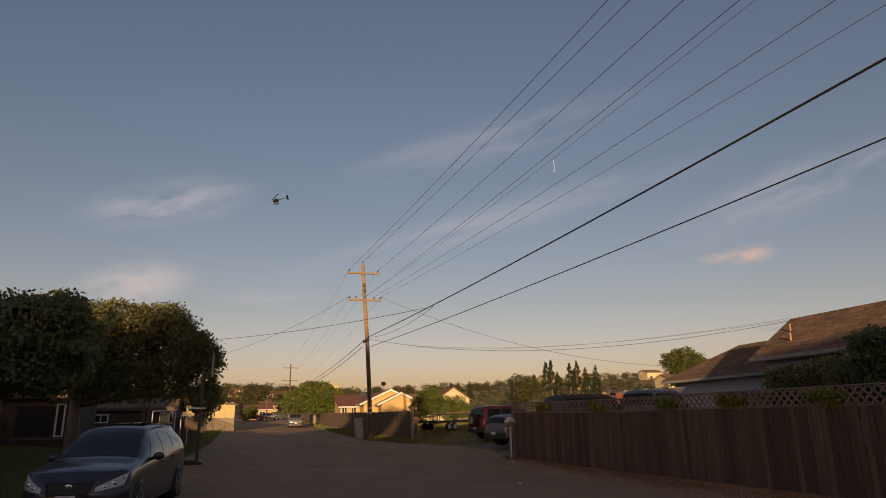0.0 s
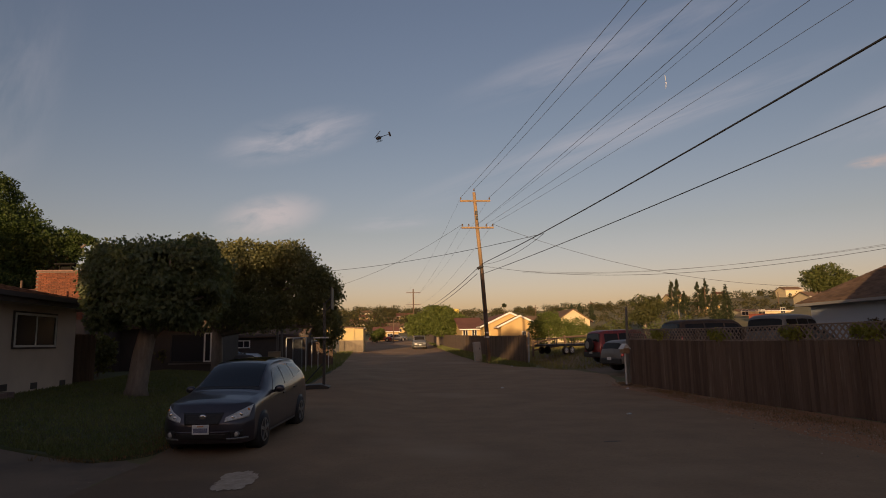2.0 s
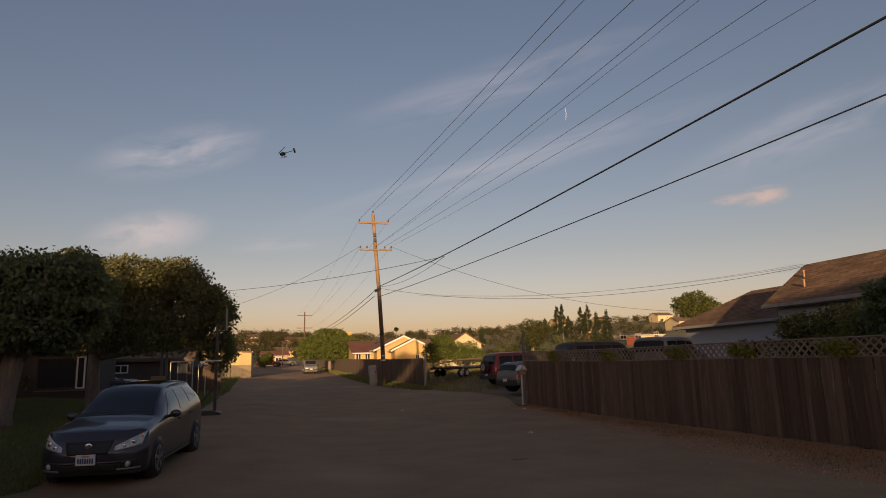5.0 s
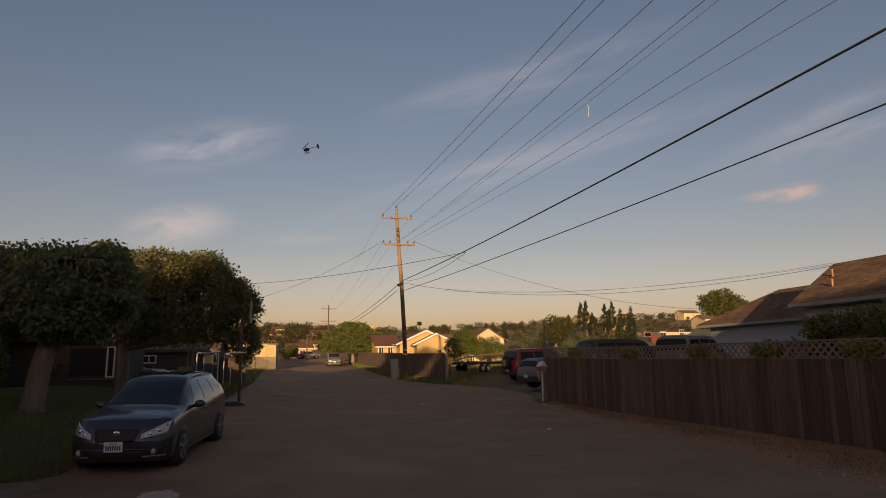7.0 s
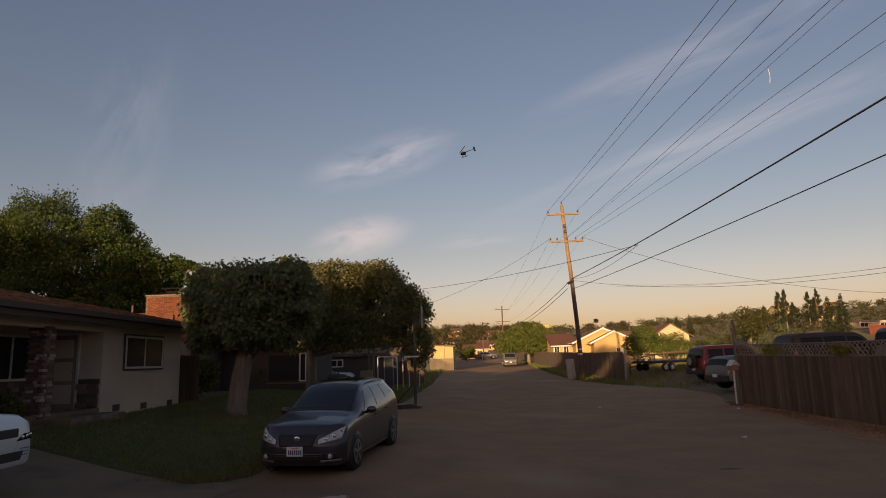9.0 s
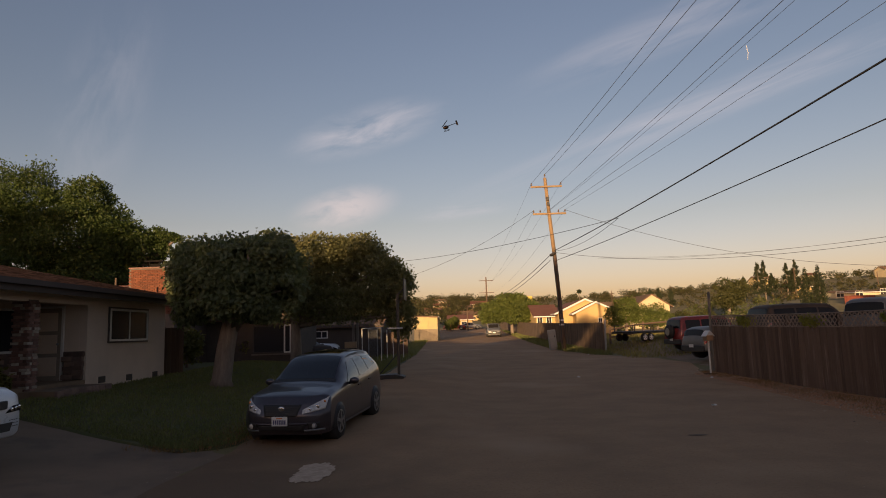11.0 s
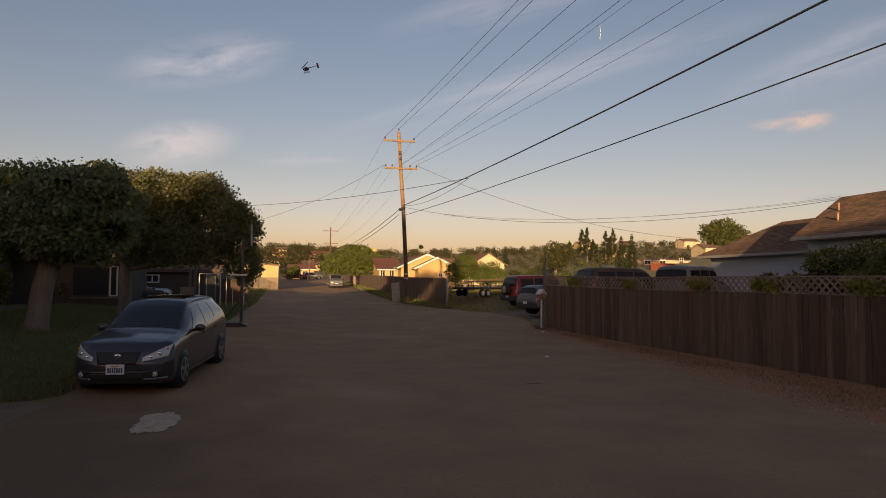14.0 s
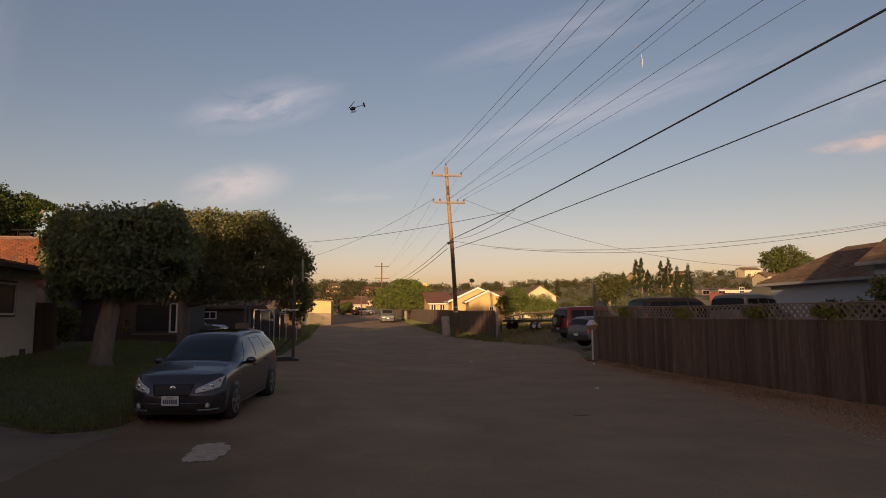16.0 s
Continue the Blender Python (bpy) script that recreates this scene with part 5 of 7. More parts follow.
        panel("bumper_lip", 0.275, 0.31, lambda f, s=s: (s * 0.46, s * 0.80), STEEL, c, "pale lower edge of the bumper", 0.012, nx=10, nz=1)
        for yy in (-1.30, 1.30):
            bm = B()
            rod(bm, (s * 0.60, yy, 0.33), (s * 0.893, yy, 0.33), 0.352, n=32)
            part("wheel_arch", bm, PLASTIC, c, "", True)
        sh.patch("tail_lamp", ((0.945, 0.50), (0.975, 0.50), (0.965, 0.64), (0.935, 0.66)), REDLENS, c, "red tail lamp", s, 0.008)
    g = panel("grille", 0.545, 0.745, lambda f: (-0.32 - 0.07 * f, 0.32 + 0.07 * f), PLASTIC, c, "black honeycomb grille")
    for i in range(6):
        panel("grille_bar", 0.568 + i * 0.029, 0.574 + i * 0.029, lambda f, i=i: (-0.30 - 0.01 * i, 0.30 + 0.01 * i), DARKMETAL, g, "", 0.018, 0.0, 12, 1)
    bm = B()
    ball(bm, (0, -L / 2 + nose(0, 0.675) - 0.02, 0.675), 0.072, 1, 0.2, 0.68)
    part("badge", bm, CHROME, g, "plain oval chrome badge", True)
    panel("lower_intake", 0.285, 0.395, lambda f: (-0.46 - 0.03 * f, 0.46 + 0.03 * f), PLASTIC, c, "black lower intake", 0.008)
    panel("bumper_strip", 0.398, 0.432, lambda f: (-0.52, 0.52), GREYPAINT, c, "raised grey strip across the bumper", 0.014, nz=1)
    bm = B()
    box(bm, -0.158, 0.158, -L / 2 - 0.042, -L / 2 - 0.024, 0.392, 0.556, bevel=0.003)
    pl = part("number_plate", bm, PLATE, c, "white number plate with dark bars")
    for i in range(7):
        x = -0.114 + i * 0.038
        bm = B()
        box(bm, x - 0.012, x + 0.012, -L / 2 - 0.046, -L / 2 - 0.042, 0.422, 0.498)
        part("bar", bm, PLATEINK, pl)
    bm = B()
    box(bm, -0.06, 0.06, -L / 2 - 0.046, -L / 2 - 0.042, 0.520, 0.536)
    part("bar", bm, AMBER, pl)
    for s in (1, -1):
        bm = B()
        rod(bm, (s * 0.12, -0.93, 1.075), (s * 0.02 + 0.42 * s, -0.86, 1.095), 0.009, n=5)
        part("wiper", bm, PLASTIC, c)
        for y in (-1.30, 1.30):
            wheel(c, s * 0.795, y, 0.328, 0.205, s)
    return c


compact_wagon((-2.59, 13.09, 0.150), -7.55, 1.7).scale = (0.885, 0.951, 0.951)


def boxy_car(name, at, turn, paint, label, L, W, H, belt=0.95, hood=0.27, kind="suv", spare=False, rear_m=None):
    c = thing(name, at, turn, label, "car")
    w = W / 2
    wt = w * (0.80 if kind != "sedan" else 0.68)
    rear = 0.965 if kind != "sedan" else 0.86
    tail = [(0.90, (w * 0.985, wt * 0.98, 0.28, belt, H - 0.03)), (0.965, (w * 0.97, wt * 0.97, 0.30, belt, H - 0.12)), (0.985, (w * 0.95, wt, 0.27, belt - 0.02, belt + 0.1)), (1.0, (w * 0.90, wt, 0.30, belt - 0.15, belt - 0.06))]
    if kind == "sedan":
        tail = [(0.78, (w * 0.99, wt, 0.26, belt, H - 0.14)), (0.88, (w * 0.97, w * 0.8, 0.28, belt, belt + 0.09)), (0.97, (w * 0.92, w * 0.76, 0.32, belt - 0.04, belt + 0.06)), (1.0, (w * 0.84, w * 0.7, 0.38, belt - 0.2, belt - 0.08))]
    up = 0.09 if kind == "sedan" else 0.0  # a sedan carries its nose higher
    st = [(0.0, (w * 0.80, w * 0.66, 0.24, belt - 0.33 + up, belt - 0.25 + up)), (0.012, (w * 0.90, w * 0.76, 0.20, belt - 0.24 + up, belt - 0.15 + up)), (0.05, (w * 0.96, w * 0.80, 0.24, belt - 0.14 + up * 0.7, belt - 0.03 + up * 0.7)), (0.14, (w * 0.99, w * 0.82, 0.24, belt - 0.06, belt + 0.05)),
          (hood, (w, w * 0.82, 0.24, belt, belt + 0.10)), (hood + 0.10, (w, wt * 1.05, 0.24, belt, H - 0.16)), (hood + 0.15, (w, wt, 0.24, belt, H - 0.03)), (0.6, (w, wt, 0.24, belt, H))] + tail
    sh = Shell(L, st, ring_car)
    sh.body("body", paint, c)
    sh.patch("windscreen", ((hood + 0.015, 0.80), (hood + 0.015, 1.0), (hood + 0.115, 1.0), (hood + 0.115, 0.80)), DARKGLASS, c, both=True)
    a, b = hood + 0.06, (0.93 if kind != "sedan" else 0.80)
    n = 3
    for i in range(n):
        u0, u1 = a + (b - a) * i / n + 0.008, a + (b - a) * (i + 1) / n - 0.008
        ins = 0.05 if i == 0 else 0
        out = 0.05 if (i == n - 1 and kind == "sedan") else 0
        for s in (1, -1):
            sh.patch("side_window", ((u0, 0.56), (u1, 0.56), (u1 - out, 0.69), (u0 + ins, 0.69)), DARKGLASS, c, "", s, 0.005)
    if kind == "sedan":
        sh.patch("rear_window", ((0.79, 0.82), (0.79, 1.0), (0.87, 1.0), (0.87, 0.82)), DARKGLASS, c, both=True)
    else:
        sh.patch("rear_window", ((0.966, 0.74), (0.966, 1.0), (0.9845, 1.0), (0.9845, 0.74)), rear_m or DARKGLASS, c, both=True, off=0.012)
    for s in (1, -1):
        if kind == "suv":
            sh.patch("headlamp", ((0.010, 0.50), (0.070, 0.505), (0.080, 0.565), (0.014, 0.60)), LAMPGLASS, c, "", s, 0.008)
        else:
            bm = B()
            prism(bm, [(s * w * 0.44, 0.56), (s * w * 0.79, 0.575), (s * w * 0.79, 0.665), (s * w * 0.62, 0.655)], "y", -L / 2 - 0.014, -L / 2 + 0.05)
            hl = part("headlamp", bm, DARKGLASS, c, "dark slim headlamp")
            sh.patch("side_lens", ((0.001, 0.40), (0.060, 0.455), (0.058, 0.50), (0.001, 0.50)), DARKGLASS, hl, "", s, 0.01)
            for k, q in enumerate((0.58, 0.68, 0.76)):
                bm = B()
                ball(bm, Vector((s * w * q, -L / 2 - 0.012, 0.605 + 0.012 * k)), 0.034, 1.0, 0.45, 0.9)
                part("lamp_bowl", bm, CHROME, hl, "", True)
            p = Vector((s * w * 0.66, -L / 2 + 0.05, 0.40))
            for k in range(3):
                bm = B()
                box(bm, p.x - 0.11, p.x + 0.11, p.y - 0.05, p.y + 0.03, p.z - 0.05 + 0.045 * k, p.z - 0.025 + 0.045 * k, bevel=0.006)
                part("vent_slat", bm, PLASTIC, c)
        sh.patch("tail_lamp", ((0.965, 0.42), (0.995, 0.42), (0.988, 0.54), (0.965, 0.54)), REDLENS, c, "", s, 0.008)
        p = sh.at(hood + 0.08, 0.55, s)
        bm = B()
        ball(bm, p + Vector((s * 0.12, 0, 0.04)), 0.1, 1.0, 0.5, 0.8)
        part("mirror", bm, PLASTIC, c, "", True)
        for y in (-L * 0.30, L * 0.29):
            bm = B()
            rod(bm, (s * (w - 0.28), y, 0.36), (s * (w + 0.006), y, 0.36), 0.42, n=24)
            part("wheel_arch", bm, PLASTIC, c, "", True)
            wheel(c, s * (w - 0.09), y, 0.36, 0.22, s)
    bm = B()
    box(bm, -w * 0.93, w * 0.93, L / 2 - 0.06, L / 2 + 0.06, 0.30, 0.56, bevel=0.03)
    part("rear_bumper", bm, PLASTIC if kind != "sedan" else paint, c)
    if kind == "suv":
        bm = B()
        box(bm, -w * 0.88, w * 0.88, -L / 2 - 0.07, -L / 2 + 0.06, 0.40, 0.58, bevel=0.03)
        part("front_bumper", bm, PLASTIC, c)
    else:
        bm = B()
        prism(bm, [(-w * 0.55, 0.30), (w * 0.55, 0.30), (w * 0.62, 0.42), (-w * 0.62, 0.42)], "y", -L / 2 - 0.012, -L / 2 + 0.1)
        part("lower_grille", bm, PLASTIC, c)
    bm = B()
    box(bm, -0.4, 0.4, -L / 2 - 0.03, -L / 2 + 0.05, 0.62, 0.74, bevel=0.01)
    part("grille", bm, PLASTIC, c)
    for yy, o in ((L / 2 + 0.075, 1), (-L / 2 - (0.075 if kind == "suv" else 0.02), -1)):
        bm = B()
        box(bm, -0.155, 0.155, yy - 0.008, yy + 0.008, 0.48, 0.62)
        part("number_plate", bm, PLATE, c, "plain pale number plate")
    if spare:
        bm = B()
        rod(bm, (0, L / 2 + 0.02, 0.95), (0, L / 2 + 0.26, 0.95), 0.37, n=26)
        bmesh.ops.bevel(bm, geom=[e for e in bm.edges if abs(e.verts[0].co.y - e.verts[1].co.y) < 1e-5], offset=0.05, segments=2, affect="EDGES")
        sw = part("spare_wheel", bm, RUBBER, c, "spare wheel on the tailgate", True)
        bm = B()
        rod(bm, (0, L / 2 + 0.25, 0.95), (0, L / 2 + 0.275, 0.95), 0.2, n=20)
        part("rim", bm, ALLOY, sw)
    return c


def on_ground(x, y):
    return (x, y, zg(x, y) + 0.02)


boxy_car("red_suv", on_ground(13.75, 34.7), 101, REDPAINT, "red sport utility vehicle with a spare wheel on its tailgate", 4.5, 1.8, 1.75, 1.0, spare=True)
boxy_car("silver_wagon", on_ground(13.0, 30.1), 106, DULLSILVER, "silver wagon parked behind the plank fence", 4.5, 1.75, 1.42, 0.88, kind="suv")
boxy_car("white_sedan", on_ground(-8.62, 8.75), 92, WHITECAR, "white sedan parked on the concrete driveway", 4.6, 1.78, 1.45, 0.90, kind="sedan")
boxy_car("black_van", on_ground(15.0, 27.3), 95, BLACKCAR, "black sport utility vehicle behind the plank fence", 4.7, 1.95, 1.78, 1.08)
boxy_car("silver_suv", on_ground(16.55, 24.3), 118, DULLSILVER, "silver sport utility vehicle behind the plank fence", 3.9, 1.75, 1.84, 1.08)
boxy_car("parked_suv", on_ground(4.85, 86), 0, SILVERPAINT, "silver sport utility vehicle parked far down the street", 4.5, 1.8, 1.75, 1.0)
boxy_car("driveway_car", on_ground(-8.6, 35.6), 40, BLACKCAR, "black car parked beyond the shade trees", 4.5, 1.78, 1.28, 0.85, kind="sedan")
boxy_car("driveway_sedan", on_ground(-9.0, 36.6), 95, WHITECAR, "white sedan parked beyond the shade trees", 4.6, 1.75, 1.42, 0.9, kind="sedan")

# ---- trees, bushes and woods ----


def leaves(n, clumps, size, droop=0.3, shell=0.55, seed=0, flat=1.0):
    """Many small folded leaves about the surfaces of some ellipsoid clumps: vertices and faces."""
    rng = np.random.default_rng(seed)
    c = np.array(clumps, float)
    area = (c[:, 3] * c[:, 4] * c[:, 5]) ** 0.67
    pick = rng.choice(len(c), n, p=area / area.sum())
    d = rng.normal(size=(n, 3))
    d /= np.linalg.norm(d, axis=1)[:, None]
    rad = (shell + (1 - shell) * rng.random(n)) ** 0.8
    # uneven outline: bulges and gaps by direction
    lump = 1 + 0.16 * np.sin(d[:, 0] * 5 + pick * 1.7) * np.cos(d[:, 1] * 6 + pick) + 0.12 * np.sin(d[:, 2] * 9 + pick * 2.3)
    rad = np.where(rng.random(n) < 0.06, rad * (1 + 0.18 * rng.random(n)), rad)
    pos = c[pick, :3] + d * c[pick, 3:6] * (rad * lump)[:, None]
    keep = np.sin(pos[:, 0] * 2.3 + seed) * np.sin(pos[:, 1] * 2.1) * np.sin(pos[:, 2] * 2.7 + 1) > -0.55
    pos, d = pos[keep], d[keep]
    n = len(pos)
    a = rng.normal(size=(n, 3)) + d * 0.6
    a[:, 2] -= droop
    a /= np.linalg.norm(a, axis=1)[:, None]
    b = np.cross(a, rng.normal(size=(n, 3)) * flat + d)
    b /= np.linalg.norm(b, axis=1)[:, None] + 1e-9
    s = (size * (0.6 + 0.8 * rng.random(n)))[:, None]
    up = np.cross(a, b) * s * 0.12
    p0, p1, p2, p3 = pos, pos + a * s * 0.5 + b * s * 0.34 + up, pos + a * s, pos + a * s * 0.5 - b * s * 0.34 + up
    V = np.stack([p0, p1, p2, p3], 1).reshape(-1, 3)
    F = np.arange(4 * n).reshape(-1, 4)
    return V, F


def leaf_mesh(name, V, F, material):
    me = bpy.data.meshes.new(name)
    n, k = len(V), len(F)
    me.vertices.add(n)
    me.vertices.foreach_set("co", V.astype(np.float32).ravel())
    me.loops.add(F.size)
    me.loops.foreach_set("vertex_index", F.astype(np.int32).ravel())
    me.polygons.add(k)
    me.polygons.foreach_set("loop_start", (np.arange(k) * F.shape[1]).astype(np.int32))
    me.materials.append(material)
    me.update(calc_edges=True)
    me.validate()
    return me


def limb(bm, pts, radii, n=9):
    vs, fs = [], []
    for k, p in enumerate(pts):
        p = Vector(p)
        d = (Vector(pts[min(k + 1, len(pts) - 1)]) - Vector(pts[max(k - 1, 0)])).normalized()
        u = d.cross(Vector((0.3, 1, 0.1))).normalized()
        w = u.cross(d)
        row = []
        for i in range(n):
            a = 2 * math.pi * i / n
            r = radii[k] * (1 + 0.12 * math.sin(3 * a + k))
            row.append(bm.verts.new(p + r * (math.cos(a) * u + math.sin(a) * w)))
        if k:
            for i in range(n):
                bm.faces.new((prev[i], prev[(i + 1) % n], row[(i + 1) % n], row[i]))
        else:
            bm.faces.new(row)
        prev = row
    bm.faces.new(prev)


def tree(name, at, clumps, n, size, leaf_m, label, trunk_r=0.25, fork=2.0, seed=1, droop=0.3, lean=(0, 0), category="tree", group="", shell=0.55, twig=True):
    rng = random.Random(seed)
    t = thing(name, at, 0, label, category, group)
    bm = B()
    fx, fy = lean
    limb(bm, [(0, 0, -0.15), (0.05 * fx, 0, 0.12), (fx * 0.4, fy * 0.4, fork * 0.5), (fx, fy, fork)], [trunk_r * 1.45, trunk_r * 1.12, trunk_r, trunk_r * 0.85])
    part("trunk", bm, BARK, t, "", True)
    if twig:
        for c in clumps:
            bm = B()
            m = Vector((fx, fy, fork)).lerp(Vector(c[:3]), 0.5) + Vector((rng.uniform(-0.2, 0.2), rng.uniform(-0.2, 0.2), 0.1))
            limb(bm, [(fx, fy, fork - 0.2), m, Vector(c[:3])], [trunk_r * 0.55, trunk_r * 0.33, trunk_r * 0.14], 6)
            part("limb", bm, BARK, t, "", True)
    V, F = leaves(n, clumps, size, droop, shell, seed)
    mpart("crown", leaf_mesh("crown", V, F, leaf_m), t)
    return t


def clump_set(rng, cx, cy, cz, R, H, k, r):
    out = []
    for i in range(k):
        a, q = rng.uniform(0, 6.28), R * math.sqrt(rng.random())
        out.append((cx + q * math.cos(a), cy + q * math.sin(a), cz + rng.uniform(-H, H), r * rng.uniform(0.8, 1.25), r * rng.uniform(0.8, 1.25), r * rng.uniform(0.7, 1.05)))
    return out


rg = random.Random(4)
# two shade trees on the lawn, clipped flat on top
z1 = zg(-7.0, 19.3)
tree("shade_tree", (-7.0, 19.3, z1 + 0.13), [(0.0, 0, 3.45, 1.5, 1.4, 0.95), (-0.68, 0.2, 3.15, 0.9, 1.2, 1.1), (0.9, 0.3, 3.3, 1.2, 1.3, 1.15), (0.2, -0.8, 3.0, 1.2, 0.9, 1.1), (0.3, 0.6, 3.85, 1.3, 1.1, 0.55), (1.5, 0.4, 3.4, 1.0, 1.2, 1.15), (-0.8, -0.3, 2.6, 0.6, 0.7, 0.9), (1.2, 0.0, 3.95, 1.0, 1.0, 0.45), (-1.1, -0.2, 3.4, 0.4, 0.6, 0.5), (0.5, -1.2, 2.5, 0.5, 0.5, 0.6), (1.9, -0.3, 2.7, 0.6, 0.6, 0.7), (-1.0, 0, 3.9, 0.5, 0.7, 0.45), (-0.75, -0.5, 3.6, 0.55, 0.6, 0.6), (0.9, -0.6, 2.35, 0.9, 0.6, 0.5), (1.4, -0.4, 2.2, 0.5, 0.5, 0.5)], 62000, 0.125, LEAF_MULB, "broad-leaved shade tree with drooping leaves and a clipped flat top", 0.27, 2.0, 3, droop=1.1, lean=(0.35, 0), group="shade trees")
st1 = bpy.data.objects["shade_tree"]
for pts, rr in (([(0.30, 0, 1.75), (0.15, -0.1, 2.4), (-0.15, -0.75, 3.3), (-0.2, -0.8, 3.9)], [0.20, 0.17, 0.12, 0.07]), ([(0.30, 0, 1.65), (0.75, -0.1, 2.2), (1.05, -0.5, 2.8), (1.1, -0.7, 3.9)], [0.22, 0.19, 0.13, 0.07])):
    bm = B()
    limb(bm, pts, rr, 9)
    part("limb", bm, BARK, st1, "", True)
z2 = zg(-5.2, 25.5)
tree("shade_tree", (-6.3, 25.5, z2 + 0.13), [(0.2, 0, 3.6, 1.6, 1.5, 1.5), (1.7, 0, 3.9, 1.4, 1.5, 1.5), (3.0, -0.2, 3.5, 1.3, 1.4, 1.5), (-0.9, -0.3, 3.9, 1.2, 1.3, 1.3), (1.0, -0.6, 4.7, 1.5, 1.2, 0.8), (2.7, -0.3, 4.6, 1.2, 1.1, 0.8), (3.9, -0.4, 3.1, 0.95, 1.0, 1.2), (3.7, -0.3, 4.1, 0.6, 0.7, 0.5), (4.4, -0.4, 3.5, 0.45, 0.6, 0.5), (1.8, -1.0, 2.6, 1.3, 0.9, 0.8), (4.3, -0.4, 2.0, 0.6, 0.8, 0.8), (-0.6, -0.8, 4.75, 1.3, 1.1, 0.7), (2.2, -0.4, 4.75, 1.3, 1.1, 0.6), (0.2, -0.9, 3.2, 1.5, 0.9, 1.2)], 80000, 0.105, LEAF_TWIN, "dense dark round shade tree with small leaves", 0.22, 2.0, 5, droop=0.3, group="shade trees", shell=0.35)
tree("big_tree", (-21, 40, zg(-21, 40)), [(-6.8, 0, 10.0, 2.8, 3.0, 3.0), (-3.0, -0.5, 8.0, 3.0, 3.0, 2.8), (-0.9, 0, 8.0, 2.0, 2.2, 2.0), (-2.6, 0, 10.7, 1.5, 1.7, 1.5), (1.0, 0.2, 7.3, 1.7, 1.7, 1.2), (-6, -1, 6.0, 3.0, 3.0, 2.5), (-1.5, -1, 5.3, 2.8, 2.5, 1.8), (-10, 0, 9, 3.2, 3, 3.4), (1.9, 0, 8.2, 0.9, 0.8, 0.5), (2.7, 0, 8.1, 0.7, 0.6, 0.3), (3.3, 0, 8.0, 0.4, 0.4, 0.22), (2.2, 0, 7.4, 0.6, 0.6, 0.4)], 170000, 0.145, LEAF_BIG, "large leafy tree rising behind the bungalow", 0.5, 4.0, 7, lean=(-1.5, 0))
tree("street_tree", (7.9, 92, zg(7.9, 92)), [(0, 0, 3.8, 2.9, 2.4, 1.9), (-2.6, 0, 3.4, 2.0, 1.9, 1.6), (2.6, 0, 3.4, 2.0, 1.9, 1.5), (0.3, -1.2, 3.0, 3.2, 1.4, 1.4), (-0.6, 0, 5.2, 1.7, 1.6, 0.9), (1.2, 0, 4.9, 1.2, 1.2, 0.9), (-3.6, 0, 2.7, 1.0, 1.2, 1.0), (3.7, 0, 2.9, 0.8, 1.0, 0.9)], 34000, 0.22, LEAF_STREET, "round green tree at the street's side", 0.25, 1.8, 9)
tree("yard_tree", (15.9, 60, zg(15.9, 60)), [(0, 0, 2.0, 1.5, 1.4, 1.2), (-1.0, 0, 1.6, 1.0, 1.0, 1.0), (1.4, 0, 1.6, 1.2, 1.0, 1.0), (0.2, 0, 2.6, 0.9, 0.9, 0.6)], 14000, 0.13, LEAF_STREET, "low spreading tree in the dry field", 0.14, 1.0, 11)
tree("yard_tree", (23.4, 75, zg(23.4, 75)), [(0, 0, 1.8, 1.5, 1.4, 1.4), (-0.9, 0, 1.4, 1.0, 1.0, 1.0), (0.9, 0, 1.4, 1.0, 1.0, 1.0)], 8000, 0.15, LEAF_STREET, "round green bush-like tree in the field", 0.12, 0.8, 12)
tree("yard_tree", (47.4, 112, zg(47.4, 112)), clump_set(rg, 0, 0, 4.2, 2.0, 1.5, 8, 1.7), 9000, 0.3, LEAF_MID, "dark round tree across the dry field", 0.3, 2.0, 13)
tree("yard_tree", (31.5, 84, zg(31.5, 84)), clump_set(rg, 0, 0, 1.7, 2.2, 0.5, 7, 1.0), 6000, 0.24, LEAF_MID, "low olive tree across the field", 0.2, 1.0, 14)
tree("round_tree", (68.8, 92, zg(68.8, 92)), [(0, 0, 8.6, 3.0, 2.6, 1.7), (-2.4, 0, 8.2, 1.9, 1.8, 1.5), (2.4, 0, 7.8, 1.9, 1.8, 1.3), (0, 0, 7.2, 2.8, 2.2, 1.3)], 9000, 0.3, LEAF_OLIVE, "flat-topped round tree above the roofs", 0.3, 4.5, 16)
tree("hill_tree", (-1.2, 120, zg(-1.2, 120)), clump_set(rg, 0, 0, 1.7, 1.3, 0.5, 6, 0.95), 4000, 0.22, LEAF_STREET, "small green tree by the street's end", 0.15, 1.0, 17)
# shrubs behind the fence
for x, y, zc, R, n, m, sd in ((13.9, 11.3, 2.3, 0.85, 9000, LEAF_MULB, 21), (15.6, 13.2, 2.1, 0.95, 8000, LEAF_DARK, 22), (16.9, 15.6, 1.9, 0.9, 7000, LEAF_DARK, 23), (12.9, 8.8, 1.9, 0.7, 5000, LEAF_MULB, 24), (18.7, 18.2, 1.3, 0.5, 2500, LEAF_DARK, 25), (16.6, 17.5, 1.9, 0.75, 3200, LEAF_DARK, 26), (17.3, 17.0, 1.7, 0.6, 2600, LEAF_RED, 27), (15.8, 18.6, 1.2, 0.45, 1500, LEAF_RED, 28)):
    tree("garden_shrub", (x, y, zg(x, y)), clump_set(random.Random(sd), 0, 0, zc, R, R * 0.75, 6, R * 0.8), int(n * 1.8), 0.11, m, "dense dark green shrub behind the fence", 0.07, 0.9, sd, category="shrub", group="shrubs behind the fence")
